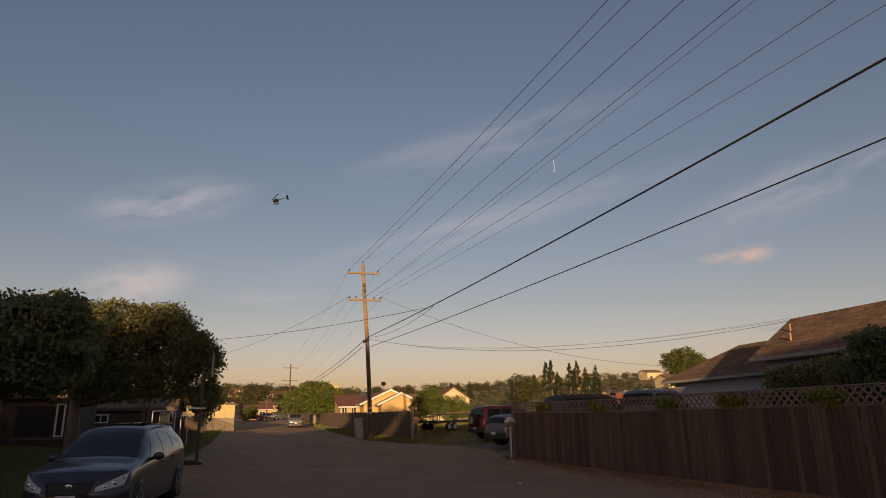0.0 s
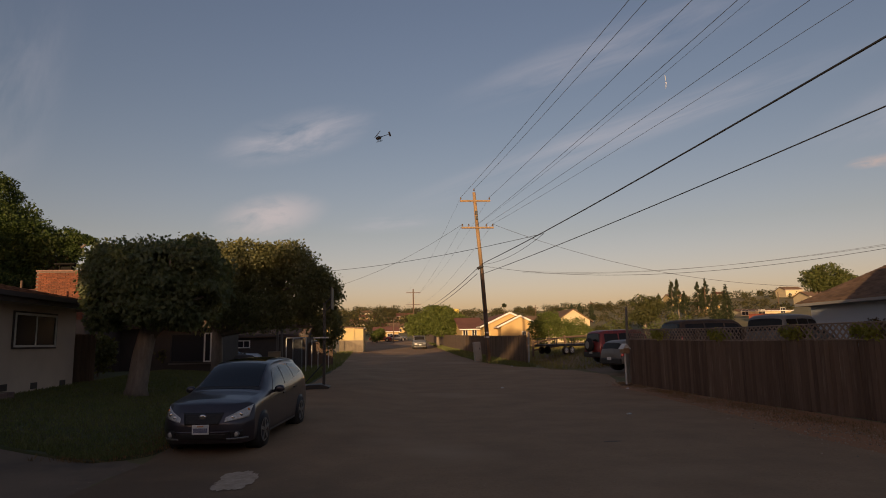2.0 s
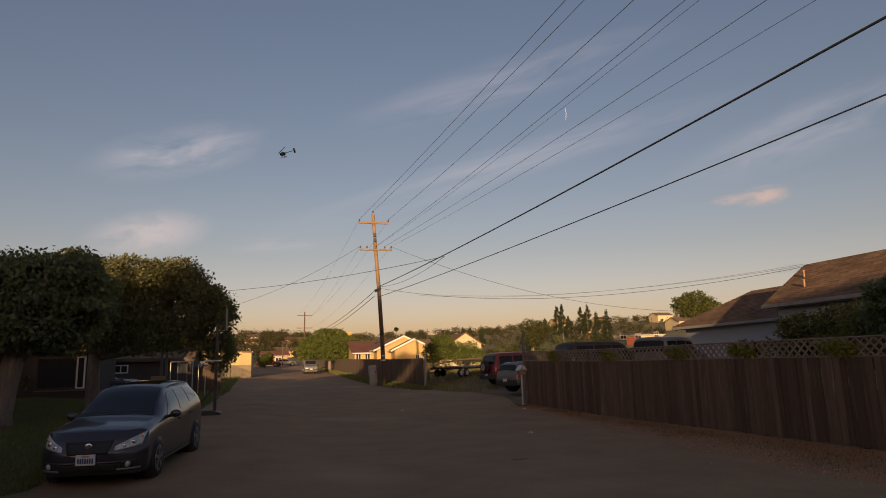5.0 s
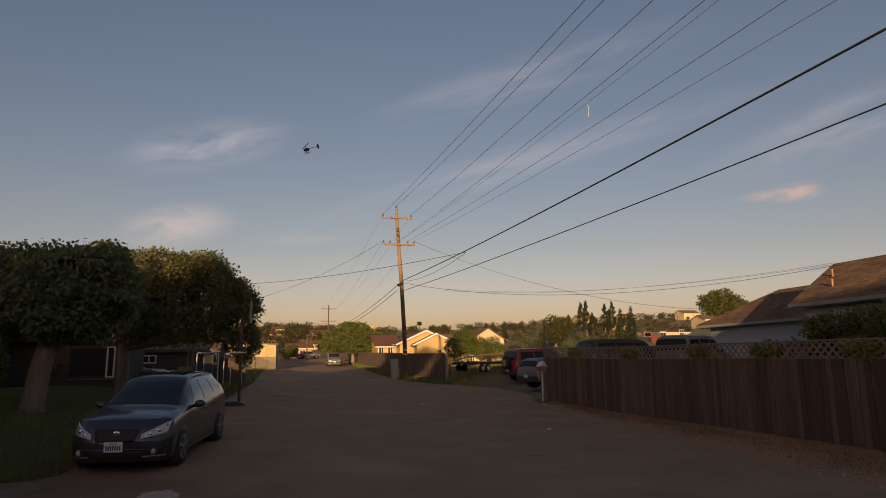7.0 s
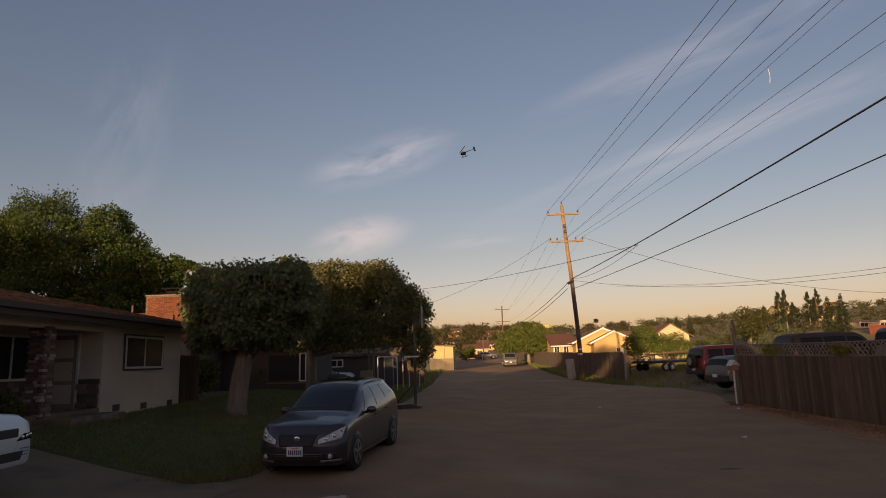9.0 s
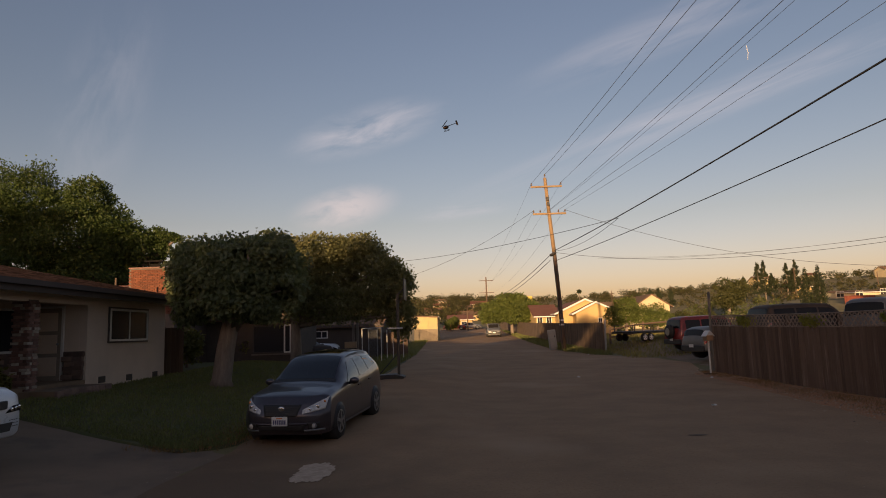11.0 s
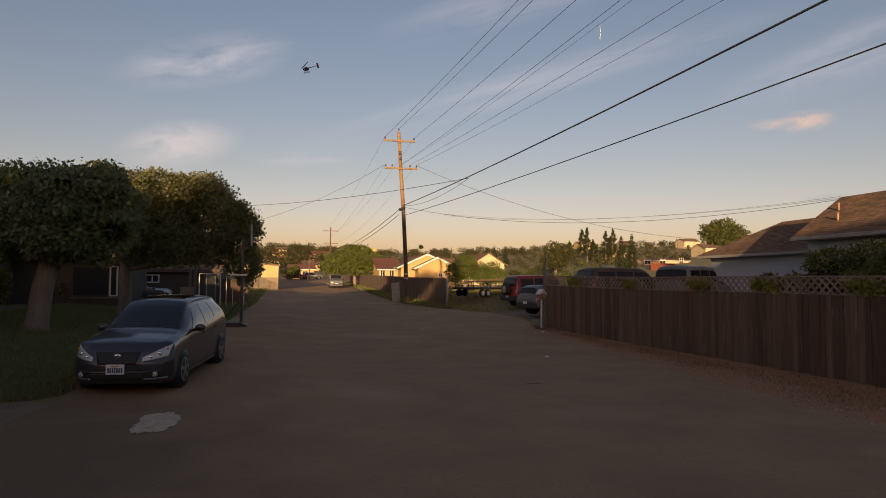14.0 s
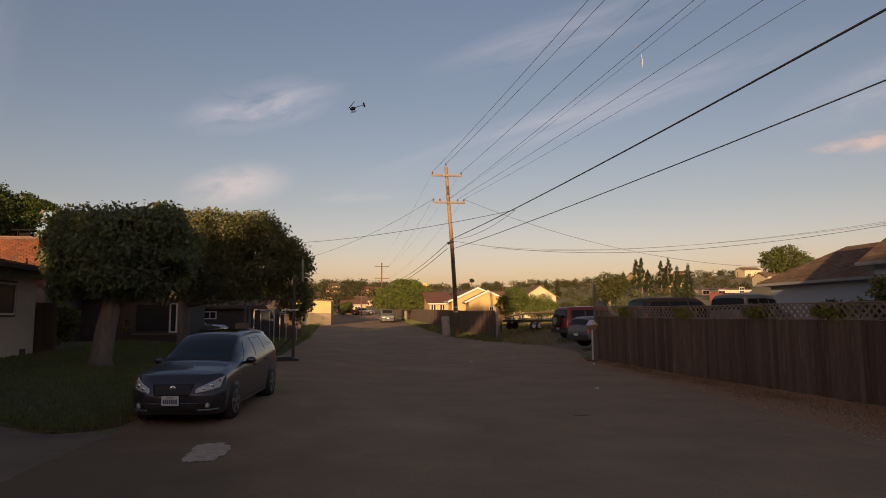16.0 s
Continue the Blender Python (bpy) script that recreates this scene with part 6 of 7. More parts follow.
for y, sd in ((22.2, 31), (18.6, 32), (15.3, 33), (12.95, 35), (10.4, 34)):
    tree("vine", (fence_x(y) + 0.10, y, zg(10.5, y)), [(0, 0, 1.90, 0.16, 0.42, 0.17), (-0.02, 0.3, 1.96, 0.15, 0.35, 0.14)], 1500, 0.085, LEAF_VINE, "yellow-green vine showing through the lattice", 0.02, 1.5, sd, category="vine", group="vines on the fence")
# shrubs and a palm-like plant in front of the houses on the lawn's side
for x, y, zc, R, n, sd in ((-10.8, 23.4, 0.8, 0.5, 2500, 41), (-10.5, 25.0, 1.0, 0.6, 2500, 42), (-9.6, 30.5, 0.8, 0.6, 2500, 43), (-8.0, 33.2, 0.7, 0.6, 2500, 44), (-10.3, 14.2, 0.45, 0.28, 1200, 46)):
    tree("front_shrub", (x, y, zg(x, y)), clump_set(random.Random(sd), 0, 0, zc, R * 0.7, R * 0.6, 5, R * 0.8), n, 0.11, LEAF_DARK, "dark low shrub by the house wall", 0.05, 0.4, sd, category="shrub", group="front shrubs")


def conifer(name, x, y, h, r, seed, label, narrow=False):
    t = thing(name, (x, y, zg(x, y)), 0, label, "tree", "conifers")
    bm = B()
    limb(bm, [(0, 0, -0.3), (0, 0, h * 0.5), (0, 0, h * 0.96)], [h * 0.022, h * 0.014, 0.03], 7)
    part("trunk", bm, BARK, t, "", True)
    rng = np.random.default_rng(seed)
    cl = []
    if narrow:
        for i in range(9):
            f = i / 8
            cl.append((rng.normal() * 0.08, 0, h * (0.08 + 0.86 * f), r * (1 - 0.75 * f ** 2.5), r * (1 - 0.75 * f ** 2.5), h * 0.09))
    else:
        for i in range(16):
            f = (i + rng.random()) / 16
            q = r * (1 - f) ** 0.8
            a = rng.random() * 6.28
            cl.append((0.5 * q * math.cos(a), 0.5 * q * math.sin(a), h * (0.25 + 0.73 * f), 0.25 + q * 0.62, 0.25 + q * 0.62, h * 0.035 + 0.15))
    V, F = leaves(3500, cl, 0.34 if not narrow else 0.24, 0.5, 0.3, seed)
    if not narrow:
        n = 4200
        f = rng.random(n) ** 1.2
        bough = rng.integers(0, 46, n)
        ba, bz, bl = rng.random(46) * 6.28, rng.random(46) ** 1.1, 0.55 + 0.6 * rng.random(46)
        zz = bz[bough]
        q = r * (1 - zz) ** 0.75 * bl[bough] * np.sqrt(rng.random(n))
        pos = np.stack([q * np.cos(ba[bough] + rng.normal(0, 0.25, n)), q * np.sin(ba[bough] + rng.normal(0, 0.25, n)), h * (0.24 + 0.76 * zz) - 0.12 * q + rng.normal(0, 0.22, n)], 1)
        a = rng.normal(size=(n, 3))
        a[:, 2] -= 0.4
        a /= np.linalg.norm(a, axis=1)[:, None]
        b = np.cross(a, rng.normal(size=(n, 3)))
        b /= np.linalg.norm(b, axis=1)[:, None]
        s = (0.30 * (0.6 + 0.8 * rng.random(n)))[:, None]
        V = np.stack([pos, pos + a * s * 0.5 + b * s * 0.3, pos + a * s, pos + a * s * 0.5 - b * s * 0.3], 1).reshape(-1, 3)
        F = np.arange(4 * n).reshape(-1, 4)
    mpart("crown", leaf_mesh("crown", V, F, LEAF_FIR), t)
    return t


for x, y, h, r, sd in ((84.9, 180, 12.6, 2.6, 51), (87.6, 182, 12.8, 2.5, 52), (92.9, 180, 11.2, 2.6, 53), (95.8, 181, 12.2, 2.4, 54), (90.6, 184, 8.6, 2.4, 55), (97.6, 186, 9.4, 2.2, 56), (82.6, 184, 8.4, 2.4, 63), (54, 190, 6.6, 2.2, 57), (58, 192, 7.4, 2.2, 58), (61.5, 195, 7.0, 2.2, 59), (64.5, 193, 6.4, 2.0, 64), (15, 210, 9, 1.5, 60)):
    conifer("fir_tree", x, y, h * 0.87, r, sd, "tall dark fir on the far rise")
for x, y, h, r, sd in ((65.4, 110, 10.6, 1.15, 61), (67.9, 110, 11.0, 1.2, 62)):
    x *= 110 / 120
    conifer("cypress", x, y, h - zg(x, y), r, sd, "dense columnar cypress on the rise", True)
palm = thing("palm_tree", (39.3, 205, zg(39.3, 205)), 0, "slim distant palm with a small round head", "tree")
bm = B()
limb(bm, [(0, 0, 0), (0.1, 0, 4), (0, 0, 8.6)], [0.17, 0.13, 0.10], 7)
part("trunk", bm, BARK, palm)
V, F = leaves(300, [(0, 0, 8.7, 0.55, 0.55, 0.5)], 0.5, 0.6, 0.1, 71)
mpart("crown", leaf_mesh("crown", V, F, LEAF_FIR), palm)

# far woods on the hills
rw = np.random.default_rng(8)
cl = []
for i in range(1500):
    y = rw.uniform(150, 520)
    x = y * rw.uniform(-0.55, 1.15)
    if abs(x - 2) < 9 and y < 240:
        continue
    s = (rw.uniform(0.7, 1.5) if x > 0.3 * y and y < 280 else rw.uniform(1.2, 2.5)) if x > 0.06 * y else rw.uniform(2.2, 4.8)
    z = zg(float(x), float(y))
    for k in range(3):
        cl.append((x + rw.normal() * s * 0.6, y + rw.normal() * s * 0.4, z + s * rw.uniform(0.5, 1.1), s * rw.uniform(0.6, 1), s * 0.8, s * rw.uniform(0.55, 0.95)))
V, F = leaves(160000, cl[::2], 0.62, 0.2, 0.5, 81)
tagged(new("far_woods", leaf_mesh("far_woods", V, F, LEAF_FAR)), "wooded hillside in warm evening light", "woods", kind="stuff")
V, F = leaves(160000, cl[1::2], 0.62, 0.2, 0.5, 83)
tagged(new("dark_woods", leaf_mesh("dark_woods", V, F, LEAF_WOOD)), "darker trees among the wooded hillside", "woods", kind="stuff")
cl = []
for i in range(260):
    y = rw.uniform(60, 150)
    x = rw.choice([-1, 1]) * rw.uniform(14, 90)
    if x > 0 and (x < 12 + (y - 60) * 0.35 or y < 75):
        continue
    if x < 0 and x > -22 and y < 90:
        continue
    if 0.50 < x / y < 0.74:
        continue
    s = rw.uniform(0.6, 1.5)
    cl.append((x, y, zg(float(x), float(y)) + s * 0.6, s, s, s * 0.9))
V, F = leaves(26000, cl, 0.32, 0.2, 0.5, 82)
tagged(new("field_bushes", leaf_mesh("field_bushes", V, F, LEAF_OLIVE)), "scattered bushes across the dry field", "bushes", kind="stuff")
# small houses on the far hillside
for i in range(24):
    y = float(rw.uniform(170, 430))
    x = y * float(rw.uniform(-0.25, 0.95))
    if i > 14:
        y = 235 + 20 * (i - 14)
        x = y * float(rw.uniform(-0.085, 0.02))
    if (abs(x) < 12 and y < 230) or 0.28 < x / y < 0.37:
        continue
    z, w = zg(x, y) - 0.8, float(rw.uniform(5, 9))
    wm = (CREAMWALL, GOLDWALL, BLOCKWALL)[int(rw.integers(3))]
    rm = (ROOFGREY, ROOFRED)[int(rw.integers(2))]
    hh = float(rw.uniform(3, 5.0))
    if 0.37 < x / y < 0.42:
        continue
    gable_house("hill_house", x - w / 2, x + w / 2, y - 4, y + 4, z, z + hh, z + hh + 1.6, "x", wm, rm, "small sunlit house on the far hillside", windows=(("-y", -w * 0.25, 1.0, 1.4, 1.2), ("-y", w * 0.2, 1.0, 1.4, 1.2)), group="hill houses")

# ---- basketball stand, trailer and odd things ----
hz = zg(-2.02, 23.6)
hoop = thing("basketball_stand", (-2.02, 23.6, hz), 0, "portable basketball stand with black pole and base at the kerb", "basketball hoop")
bm = B()
prism(bm, [(-0.95, 0.0), (0.2, 0.0), (0.22, 0.08), (-0.1, 0.17), (-0.85, 0.14)], "y", -0.38, 0.38)
bmesh.ops.bevel(bm, geom=bm.edges[:], offset=0.02, segments=1, affect="EDGES")
part("base", bm, PLASTIC, hoop, "black plastic ballast base")
bm = B()
box(bm, -0.05, 0.05, -0.05, 0.05, 0.05, 3.1)
part("pole", bm, DARKMETAL, hoop)
bm = B()
rod(bm, (-0.75, 0.0, 0.12), (-0.03, 0, 0.9), 0.02, n=6)
part("brace", bm, DARKMETAL, hoop)
bm = B()
for z in (2.9, 3.2):
    rod(bm, (0.0, 0, z - 0.15), (0.26, 0, z + 0.1), 0.025, n=6)
part("arm", bm, DARKMETAL, hoop)
bm = B()
box(bm, 0.26, 0.30, -0.55, 0.55, 2.85, 3.65, bevel=0.01)
part("backboard", bm, DARKMETAL, hoop, "backboard seen from its edge")
bm = B()
box(bm, -0.38, 0.18, -0.09, -0.05, 1.80, 1.85, bevel=0.005)
part("height_label", bm, WHITEPAINT, hoop, "white adjuster bar on the pole")

trailer = thing("flatbed_trailer", on_ground(13.1, 43), 118, "empty two-axle flatbed trailer in the dry grass", "trailer")
bm = B()
for x in (-0.95, 0.95):
    box(bm, x - 0.05, x + 0.05, -2.6, 2.6, 0.5, 0.62)
for y in (-2.55, -1.3, 0, 1.3, 2.55):
    box(bm, -0.95, 0.95, y - 0.04, y + 0.04, 0.5, 0.6)
part("frame", bm, DARKMETAL, trailer)
bm = B()
for i in range(11):
    box(bm, -0.88 + i * 0.16, -0.74 + i * 0.16, -2.55, 2.55, 0.625, 0.655)
part("deck", bm, DECKGREY, trailer)
bm = B()
rod(bm, (-0.6, -2.6, 0.55), (0, -4.0, 0.5), 0.04)
rod(bm, (0.6, -2.6, 0.55), (0, -4.0, 0.5), 0.04)
part("drawbar", bm, DARKMETAL, trailer)
for s in (1, -1):
    for y in (1.3, 1.82):
        wheel(trailer, s * 1.15, y, 0.25, 0.18, s, WHITEPAINT, 5)
    bm = B()
    box(bm, s * 1.15 - 0.13, s * 1.15 + 0.13, 1.0, 2.15, 0.54, 0.58, bevel=0.01)
    part("mudguard", bm, DARKMETAL, trailer)
    bm = B()
    for y in (-2.4, -0.8, 0.8, 2.4):
        box(bm, s * 0.93 - 0.02, s * 0.93 + 0.02, y - 0.02, y + 0.02, 0.62, 1.05)
    box(bm, s * 0.93 - 0.02, s * 0.93 + 0.02, -2.4, 2.4, 1.03, 1.07)
    part("side_rail", bm, DARKMETAL, trailer)

for (x0, y0), (x1, y1), n in (((10.9, 45.5), (23, 46.5), 6), ((10.8, 47), (10.9, 58), 4)):
    rf = thing("rail_fence", (0, 0, 0), 0, "low weathered rail fence round the field", "fence", "rail fences")
    for k in range(n):
        f = k / (n - 1)
        x, y = x0 + (x1 - x0) * f, y0 + (y1 - y0) * f
        z = zg(x, y)
        bm = B()
        box(bm, x - 0.06, x + 0.06, y - 0.06, y + 0.06, z - 0.1, z + 1.25)
        part("post", bm, POLEDARK, rf)
        if k < n - 1:
            g = (k + 1) / (n - 1)
            xb, yb = x0 + (x1 - x0) * g, y0 + (y1 - y0) * g
            for h in (0.55, 1.1):
                bm = B()
                rod(bm, (x, y, z + h), (xb, yb, zg(xb, yb) + h), 0.06, n=4)
                part("rail", bm, POLEDARK, rf)

ub = thing("utility_cabinet", on_ground(6.75, 44.6), 4, "pale grey leaning utility cabinet by the fence", "cabinet", lean=-5)
bm = B()
box(bm, -0.25, 0.25, -0.2, 0.2, 0, 1.4, bevel=0.02)
part("body", bm, mat("cabinet_paint", (0.34, 0.33, 0.30), (0.28, 0.27, 0.25), 3, 0.6, 0.1), ub)
bm = B()
box(bm, -0.21, 0.21, -0.215, -0.2, 0.1, 1.3, bevel=0.004)
d = part("door", bm, bpy.data.materials["cabinet_paint"], ub)
bm = B()
box(bm, 0.12, 0.16, -0.235, -0.215, 0.85, 1.0)
part("handle", bm, DARKMETAL, d)

# chain link fence along the far side of the street
cf = thing("chain_link_fence", (0, 0, 0), 0, "chain link fence along the overgrown side of the street", "fence")
for k in range(14):
    y = 34 + 4 * k
    x = -4.6 - 0.012 * (y - 34)
    z = zg(x, y)
    bm = B()
    rod(bm, (x, y, z - 0.1), (x, y, z + 1.75), 0.03, n=6)
    part("post", bm, STEEL, cf)
    if k < 13:
        x2, y2 = x - 0.048, y + 4
        z2_ = zg(x2, y2)
        bm = B()
        rod(bm, (x, y, z + 1.72), (x2, y2, z2_ + 1.72), 0.02, n=5)
        part("top_rail", bm, STEEL, cf)
        vs, fs = [], []
        for s in (1, -1):
            for i in range(-14, 34):
                a0 = i * 0.12
                p, q = (a0, 0.0), (a0 + 1.7, 1.7)
                lo, hi_ = max(0, -p[0]), min(1.7, 4 - p[0])
                if hi_ <= lo:
                    continue
                kk = len(vs)
                for t in (lo, hi_):
                    aa, hh = a0 + t, (t if s > 0 else 1.7 - t)
                    for dd in (-0.0025, 0.0025):
                        vs.append((x + (x2 - x) * aa / 4 + dd, y + aa, z + hh + dd * s))
                fs.append((kk, kk + 1, kk + 3, kk + 2))
        tagged(mpart("mesh_panel", mesh_of("mesh_panel", vs, fs, CHAIN), cf), kind="stuff")

# dark boards added to stand for the shadow beyond the driveway
dbf = thing("dark_board_fence", (0, 0, 0), 0, "dark boards added for the shadow beyond the driveway", "fence")
for i in range(11):
    x = -4.6 + 0.146 * i
    bm = B()
    box(bm, x, x + 0.142, 39.99, 40.01, zg(x, 40) - 0.05, zg(x, 40) + 1.55 + random.uniform(-0.03, 0.03))
    part("board", bm, POLEDARK, dbf)

# white pipe frame and posts by the second driveway
pf = thing("pipe_frame", on_ground(-4.35, 33.4), 0, "white pipe frame of a carport or goal", "frame")
bm = B()
rod(bm, (-0.5, 0, 0), (-0.5, 0, 1.75), 0.022)
rod(bm, (0.5, 0, 0), (0.5, 0, 1.75), 0.022)
rod(bm, (-0.5, 0, 1.75), (0.5, 0, 1.75), 0.022)
part("tubes", bm, WHITEPAINT, pf)
for x, h in ((-3.84, 1.65), (-3.5, 1.2), (-2.92, 1.5)):
    p = thing("white_post", on_ground(x, 36), 0, "short white post by the driveway", "post", "white posts")
    bm = B()
    rod(bm, (0, 0, -0.05), (0, 0, h), 0.018)
    part("post", bm, WHITEPAINT, p)
path = sheet("garden_path", lambda y: (-15, -3.0), [24.2 + 0.15 * i for i in range(7)], 0.03, CONCRETE, 14, "narrow pale concrete path across the lawn", "path")
gate = thing("side_gate", (-10.6, 22.2, zg(-10.6, 22.2)), 0, "dark wooden side gate beside the bungalow", "gate")
for i in range(15):
    bm = B()
    box(bm, -1.0 + i * 0.146, -0.86 + i * 0.146, 0, 0.02, 0, 1.6)
    part("board", bm, GREYBOARD, gate)

dark_house = gable_house("dark_house", -15, -7.5, 30, 34.5, 0.75, 3.1, 4.3, "x", mat("dark_brown_siding", (0.078, 0.062, 0.052), (0.060, 0.049, 0.042), 1.5, 0.9, 0.3), ROOFGREY, "dark-sided house front with a white-trimmed window behind the trees", over=0.4, fascia_m=TRIMDARK)
window_unit(dark_house, pose(2.5, -2.25, 0.45), 1.5, 1.3, DARKMETAL, 1)
window_unit(dark_house, pose(3.40, -2.26, 0.45), 0.34, 1.32, WHITEPAINT, 1)
bm = B()
box(bm, 1.7, 3.6, -2.33, -2.25, 0.36, 0.42)
part("sill_board", bm, bpy.data.materials["grey_post"], dark_house)
shed = gable_house("dark_shed", -9.6, -4.5, 38.6, 43, 0.6, 2.6, 3.2, "x", bpy.data.materials["dark_brown_siding"], ROOFGREY, "dark shed with a white-framed window beyond the trees", over=0.3, fascia_m=TRIMDARK, windows=(("-y", -1.05, 1.15, 0.75, 0.46),))
for k, (x, h) in enumerate(((-4.75, 2.3), (-4.55, 2.3))):
    p = thing("carport_post", on_ground(x, 30), 0, "weathered wooden post beyond the shade tree", "post", "carport posts")
    bm = B()
    box(bm, -0.05, 0.05, -0.05, 0.05, -0.05, h)
    part("post", bm, bpy.data.materials["grey_post"], p)
crate = thing("wooden_crate", (-4.85, 30.0, zg(-4.85, 30)), 0, "pale wooden crate on a dark stand", "crate")
bm = B()
box(bm, -0.3, 0.3, -0.2, 0.2, 0.0, 0.85)
part("stand", bm, DARKMETAL, crate)
bm = B()
box(bm, -0.28, 0.28, -0.2, 0.2, 0.854, 1.15, bevel=0.01)
part("crate", bm, mat("pale_wood", (0.34, 0.26, 0.17), (0.28, 0.21, 0.14), 3, 0.85, 0.3), crate)
rfb = thing("red_board_fence", (71, 118, zg(71, 118)), 0, "red painted board fence below the cream building", "fence")
for i in range(14):
    bm = B()
    box(bm, i * 0.4, i * 0.4 + 0.37, -0.02, 0.02, -0.5, 1.5)
    part("board", bm, REDWOODFENCE, rfb)
gable_house("street_end_house", -2.0, 3.2, 138, 146, 2.0, 4.4, 5.4, "x", GOLDWALL, ROOFRED, "gold house at the street's far end", windows=(("-y", 0.8, 0.9, 1.2, 1.0), ("-y", -1.4, 0.9, 1.0, 1.0)))
boxy_car("distant_red_car", on_ground(-0.6, 127), 90, REDPAINT, "red car parked at the street's far end", 4.4, 1.75, 1.4, 0.88, kind="sedan")
boxy_car("distant_pale_car", on_ground(2.6, 129), 90, SILVERPAINT, "pale car parked at the street's far end", 4.4, 1.75, 1.4, 0.88, kind="sedan")

# litter
for i, (x, y) in enumerate(((4.6, 24.0), (7.6, 37), (8.9, 22.5), (6.2, 15.5))):
    p = thing("litter", (x, y, zg(x, y) + 0.03), 40 * i, "small pale scrap of paper on the asphalt", "litter", "litter")
    bm = B()
    prism(bm, [(-0.05, 0), (0.035, -0.01), (0.055, 0.012), (0.0, 0.03), (-0.035, 0.02)], "y", -0.035, 0.04)
    part("scrap", bm, WHITEPAINT, p)

# small toy helicopter hovering over the street
HELI = (0.03, 20.0, 8.55)
heli = thing("toy_helicopter", HELI, -75, "small dark radio-controlled helicopter hovering above the street", "toy helicopter", tilt=18)
bm = B()
ball(bm, (0, 0, 0), 0.055, 1, 1.9, 1.1)
part("cabin", bm, DARKMETAL, heli, "", True)
bm = B()
rod(bm, (0, 0.05, 0.02), (0, 0.42, 0.05), 0.012, 0.007, 6)
part("tail_boom", bm, DARKMETAL, heli)
bm = B()
box(bm, -0.004, 0.004, 0.38, 0.44, -0.03, 0.13)
part("tail_fin", bm, PLASTIC, heli)
bm = B()
rod(bm, (0, 0, 0.04), (0, 0, 0.13), 0.008, n=6)
part("mast", bm, STEEL, heli)
bm = B()
box(bm, -0.36, 0.36, -0.016, 0.016, 0.125, 0.129)
part("rotor", bm, PLASTIC, heli)
bm = B()
for s in (1, -1):
    rod(bm, (s * 0.05, -0.1, -0.11), (s * 0.05, 0.1, -0.11), 0.006, n=5)
    for y in (-0.05, 0.05):
        rod(bm, (s * 0.03, y, -0.04), (s * 0.05, y, -0.11), 0.004, n=5)
part("skids", bm, DARKMETAL, heli)
bm = B()
prism(bm, [(-0.006, -0.4), (0.004, -0.4), (0.03, -0.2), (0.004, 0.0), (-0.006, 0.0), (0.02, -0.2)], "y", -0.004, 0.004)
bm.transform(Matrix.Translation((8.25, 16.5, 9.35)))
part("ribbon", bm, WHITEPAINT, tagv)

# ---- unseen houses and trees added behind the camera to keep low sun off the street ----
for x0, x1, h in ((-62, -44, 8.4), (-44, -26, 7.2), (-26, -8, 8.0), (-8, 10, 9.2), (10, 28, 7.8), (28, 46, 7.8)):
    gable_house("house_behind", x0, x1, -30, -20, 0, 4.2, h, "x", STUCCO, ROOFGREY, "plain unseen house added behind the camera to block the sun", over=0.3, group="houses across the street")
for x, y, h, sd in ((-15, -17, 9.6, 91), (-12.3, -17, 14, 92), (-7, -17, 7.6, 93), (-50, -18, 17.5, 97), (-46, -18, 18, 94), (-42, -18, 17, 95), (-38, -17, 16, 96)):
    tree("tree_behind", (x, y, 0), clump_set(random.Random(sd), 0, 0, h * 0.62, 2.2, h * 0.27, 14, 2.0), 9000, 0.5, LEAF_DARK, "plain unseen tree added behind the camera to block the sun", 0.4, h * 0.3, sd, group="trees across the street")

# ---- boards and bricks, piece by piece ----
planks = plank_meshes(0.141, 1.74, FENCEWOOD)
for i, y in enumerate(NEAR_BOARDS):
    x = fence_x(y)
    m = pose(x + random.uniform(-0.004, 0.004), y, zg(x, y) + random.uniform(0.0, 0.025), 0, random.uniform(-0.5, 0.5), 90 - ANG)
    mpart("board", planks[i % 4], near_fence, "", m)
fplanks = plank_meshes(0.141, 1.8, GREYBOARD)
for i in range(200):
    y = 38.05 + 0.146 * i
    m = pose(FAR_X + random.uniform(-0.01, 0.01), y, zg(FAR_X, y) + random.uniform(-0.03, 0.03), 0, random.uniform(-0.8, 0.8), 90)
    mpart("board", fplanks[i % 4], far_fence, "", m)
for x, y, z, a in CHIMNEY_BRICKS:
    mpart("brick", brick_me[0.20], chim, "", pose(x, y, z, 0, 0, a))
old_me = brick_me[0.20].copy()
old_me.materials[0] = OLDBRICK
wash_me = brick_me[0.20].copy()
wash_me.materials[0] = WASHBRICK
pillar = thing("brick_pillar", (HX - 0.15, 14.95, HZ + 0.1), 0, "porch pillar of mottled used brick", "pillar")
bm = B()
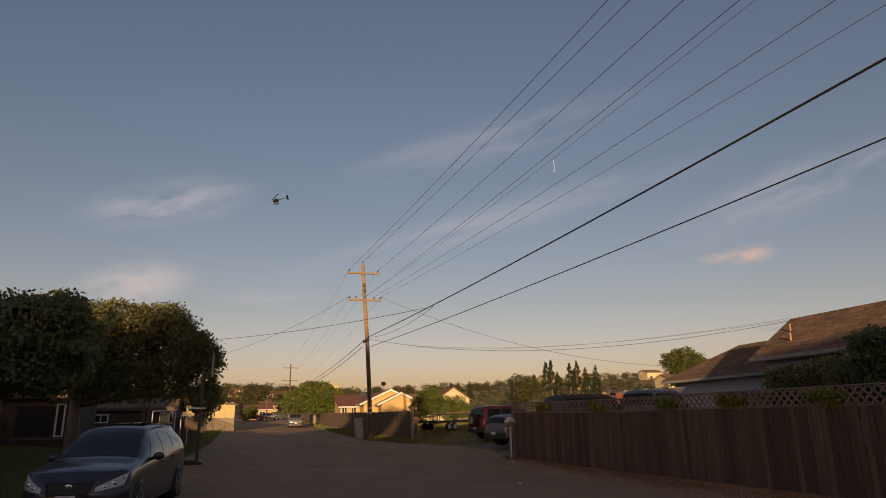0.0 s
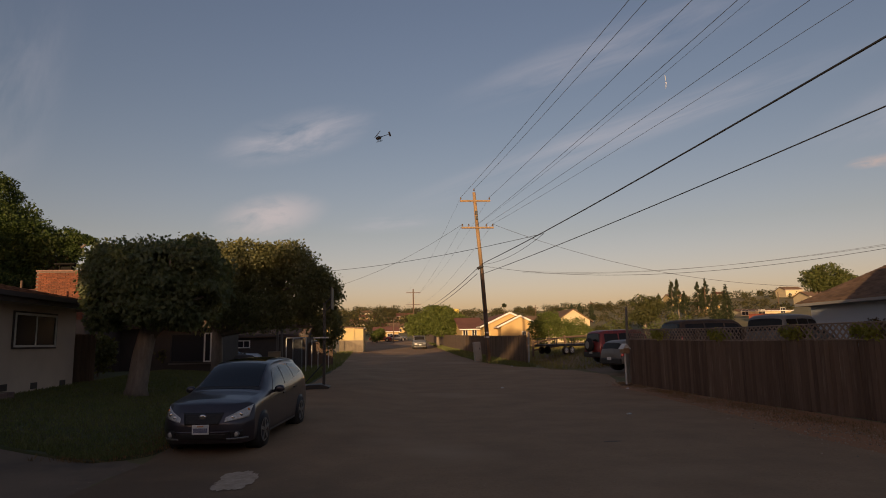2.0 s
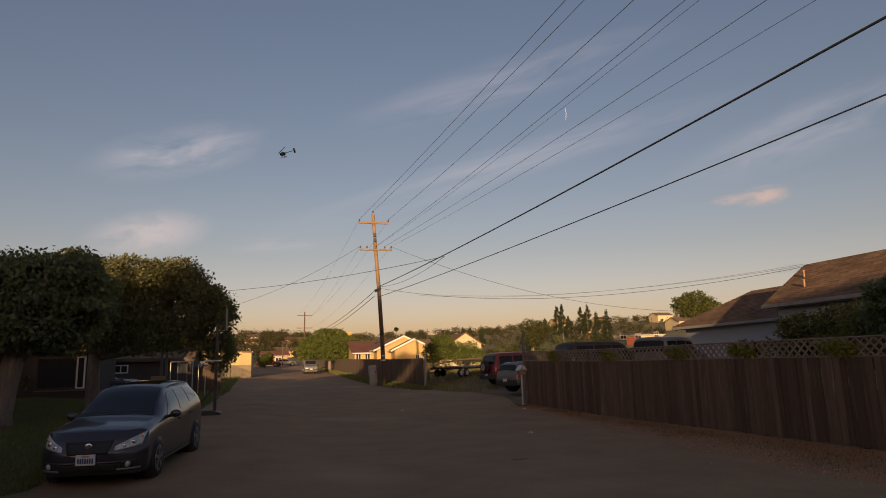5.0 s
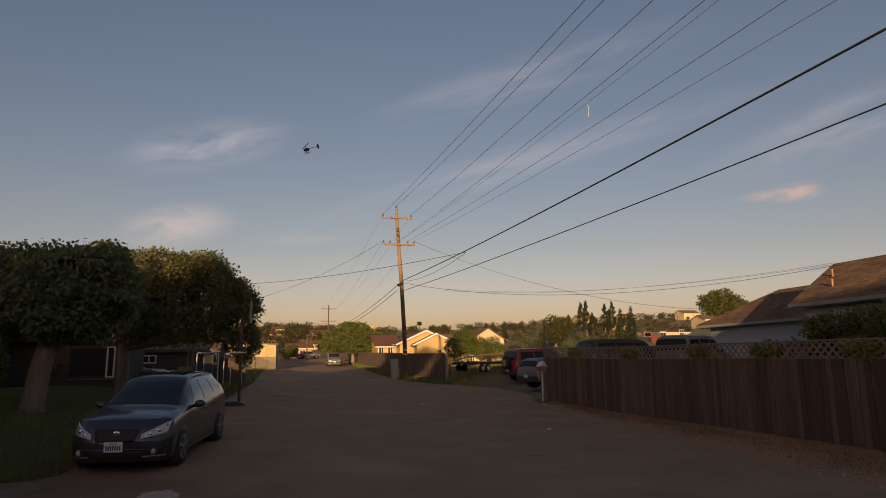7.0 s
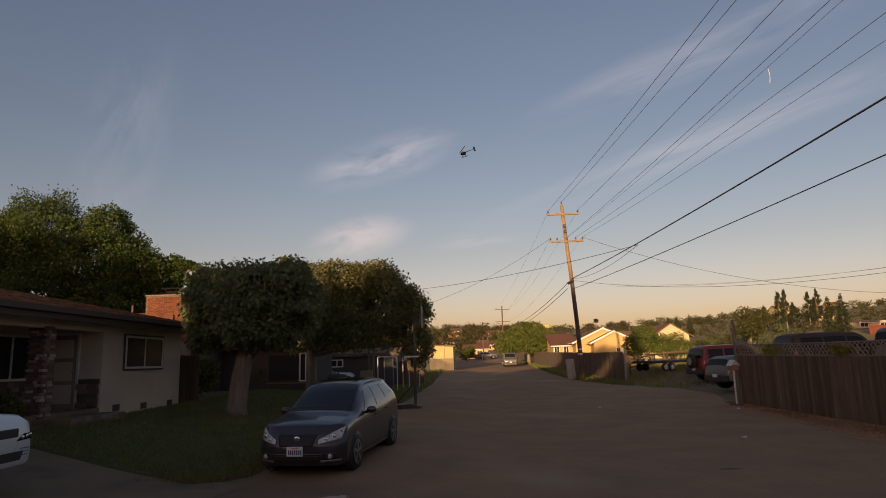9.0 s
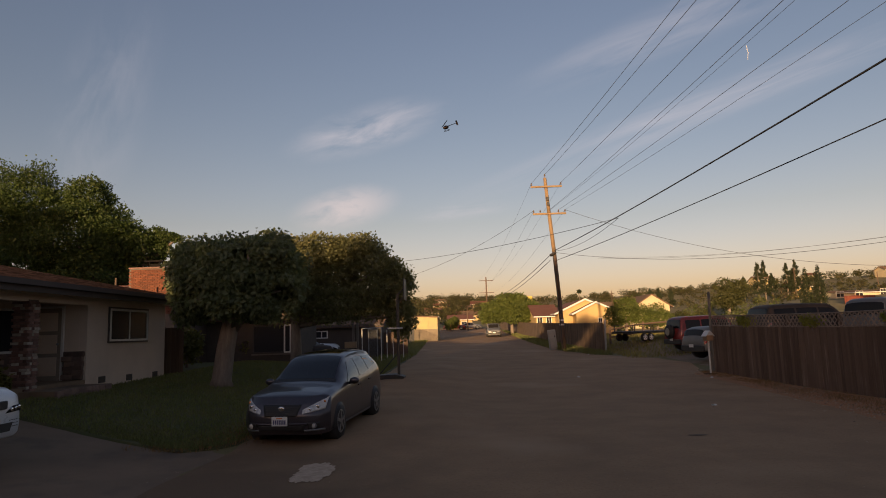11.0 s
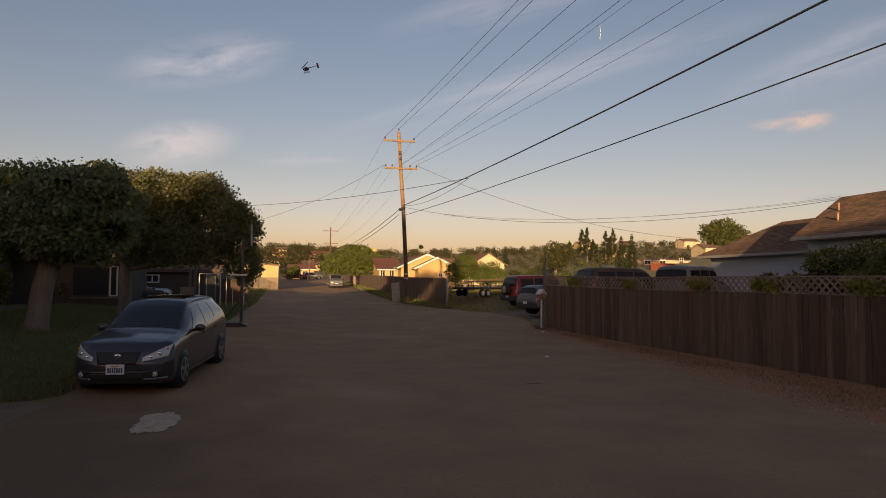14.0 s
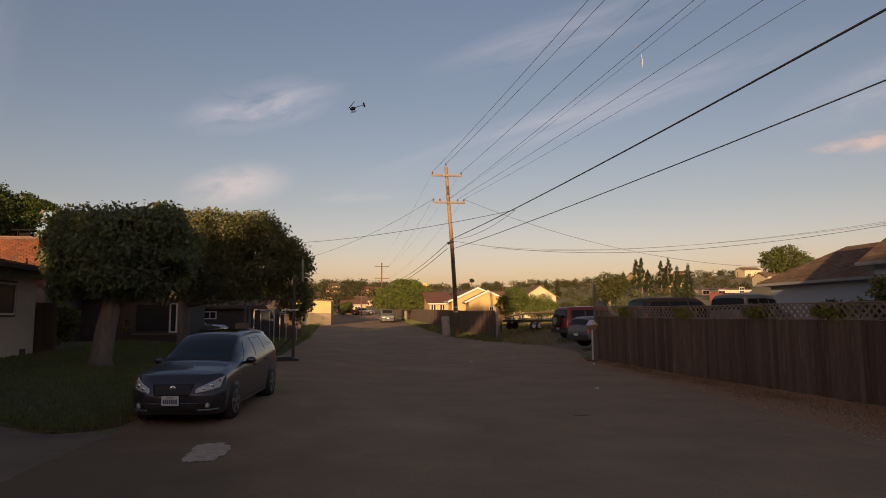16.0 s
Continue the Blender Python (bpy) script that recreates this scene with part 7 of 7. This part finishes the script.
box(bm, -0.17, 0.17, -0.17, 0.17, 0, 2.3)
part("core", bm, MORTAR, pillar)
for c in range(33):
    for s in range(2):
        off = 0.1 * (1 if c % 2 else -1) * 0.5
        o = random.uniform(-0.012, 0.016)
        pick = wash_me if random.random() < 0.22 else old_me
        mpart("brick", pick, pillar, "", pose(0.15 + o, (-0.1 if s else 0.1) + off * 0.4, 0.04 + c * 0.0685, 0, 0, 90))
        mpart("brick", pick, pillar, "", pose((-0.1 if s else 0.1) + off * 0.4, -0.15 - o, 0.04 + c * 0.0685))
stone_mes = []
for k in range(6):
    bm = B()
    box(bm, -0.05, 0.03, -0.13 - 0.02 * (k % 3), 0.13 + 0.02 * (k % 2), -0.055 - 0.008 * (k % 4), 0.055 + 0.008 * (k % 3), bevel=0.015)
    me = bpy.data.meshes.new("stone")
    bm.to_mesh(me)
    bm.free()
    me.materials.append(STONE)
    stone_mes.append(me)
veneer = thing("stone_veneer", (0, 0, 0), 0, "low veneer of dark rough stones on the porch wall", "stone wall")
bm = B()
box(bm, -11.395, -11.35, 11.2, 17.15, 0.974, 1.74)
part("backing", bm, MORTAR, veneer)
bm = B()
box(bm, -10.5, -9.96, 17.15, 17.20, 0.974, 1.74)
part("backing", bm, MORTAR, veneer)
for c in range(6):
    y = 11.34 + (0.12 if c % 2 else 0)
    while y < 17.0:
        mpart("stone", random.choice(stone_mes), veneer, "", pose(-11.33 + random.uniform(0, 0.02), y, 1.05 + c * 0.122, 0, 0, random.uniform(-3, 3)))
        y += 0.285
    for k in range(2):
        mpart("stone", random.choice(stone_mes), veneer, "", pose(-10.36 + 0.26 * k + (0.05 if c % 2 else 0), 17.13 - random.uniform(0, 0.02), 1.05 + c * 0.122, 0, 0, -90 + random.uniform(-3, 3)))
for c in range(5):
    y = 14.7
    while y < 16.9:
        mpart("stone", random.choice(stone_mes), veneer, "", pose(HX + 0.9, y, 0.55 + c * 0.085 - 0.06, 0, 0, random.uniform(-3, 3)))
        y += 0.285
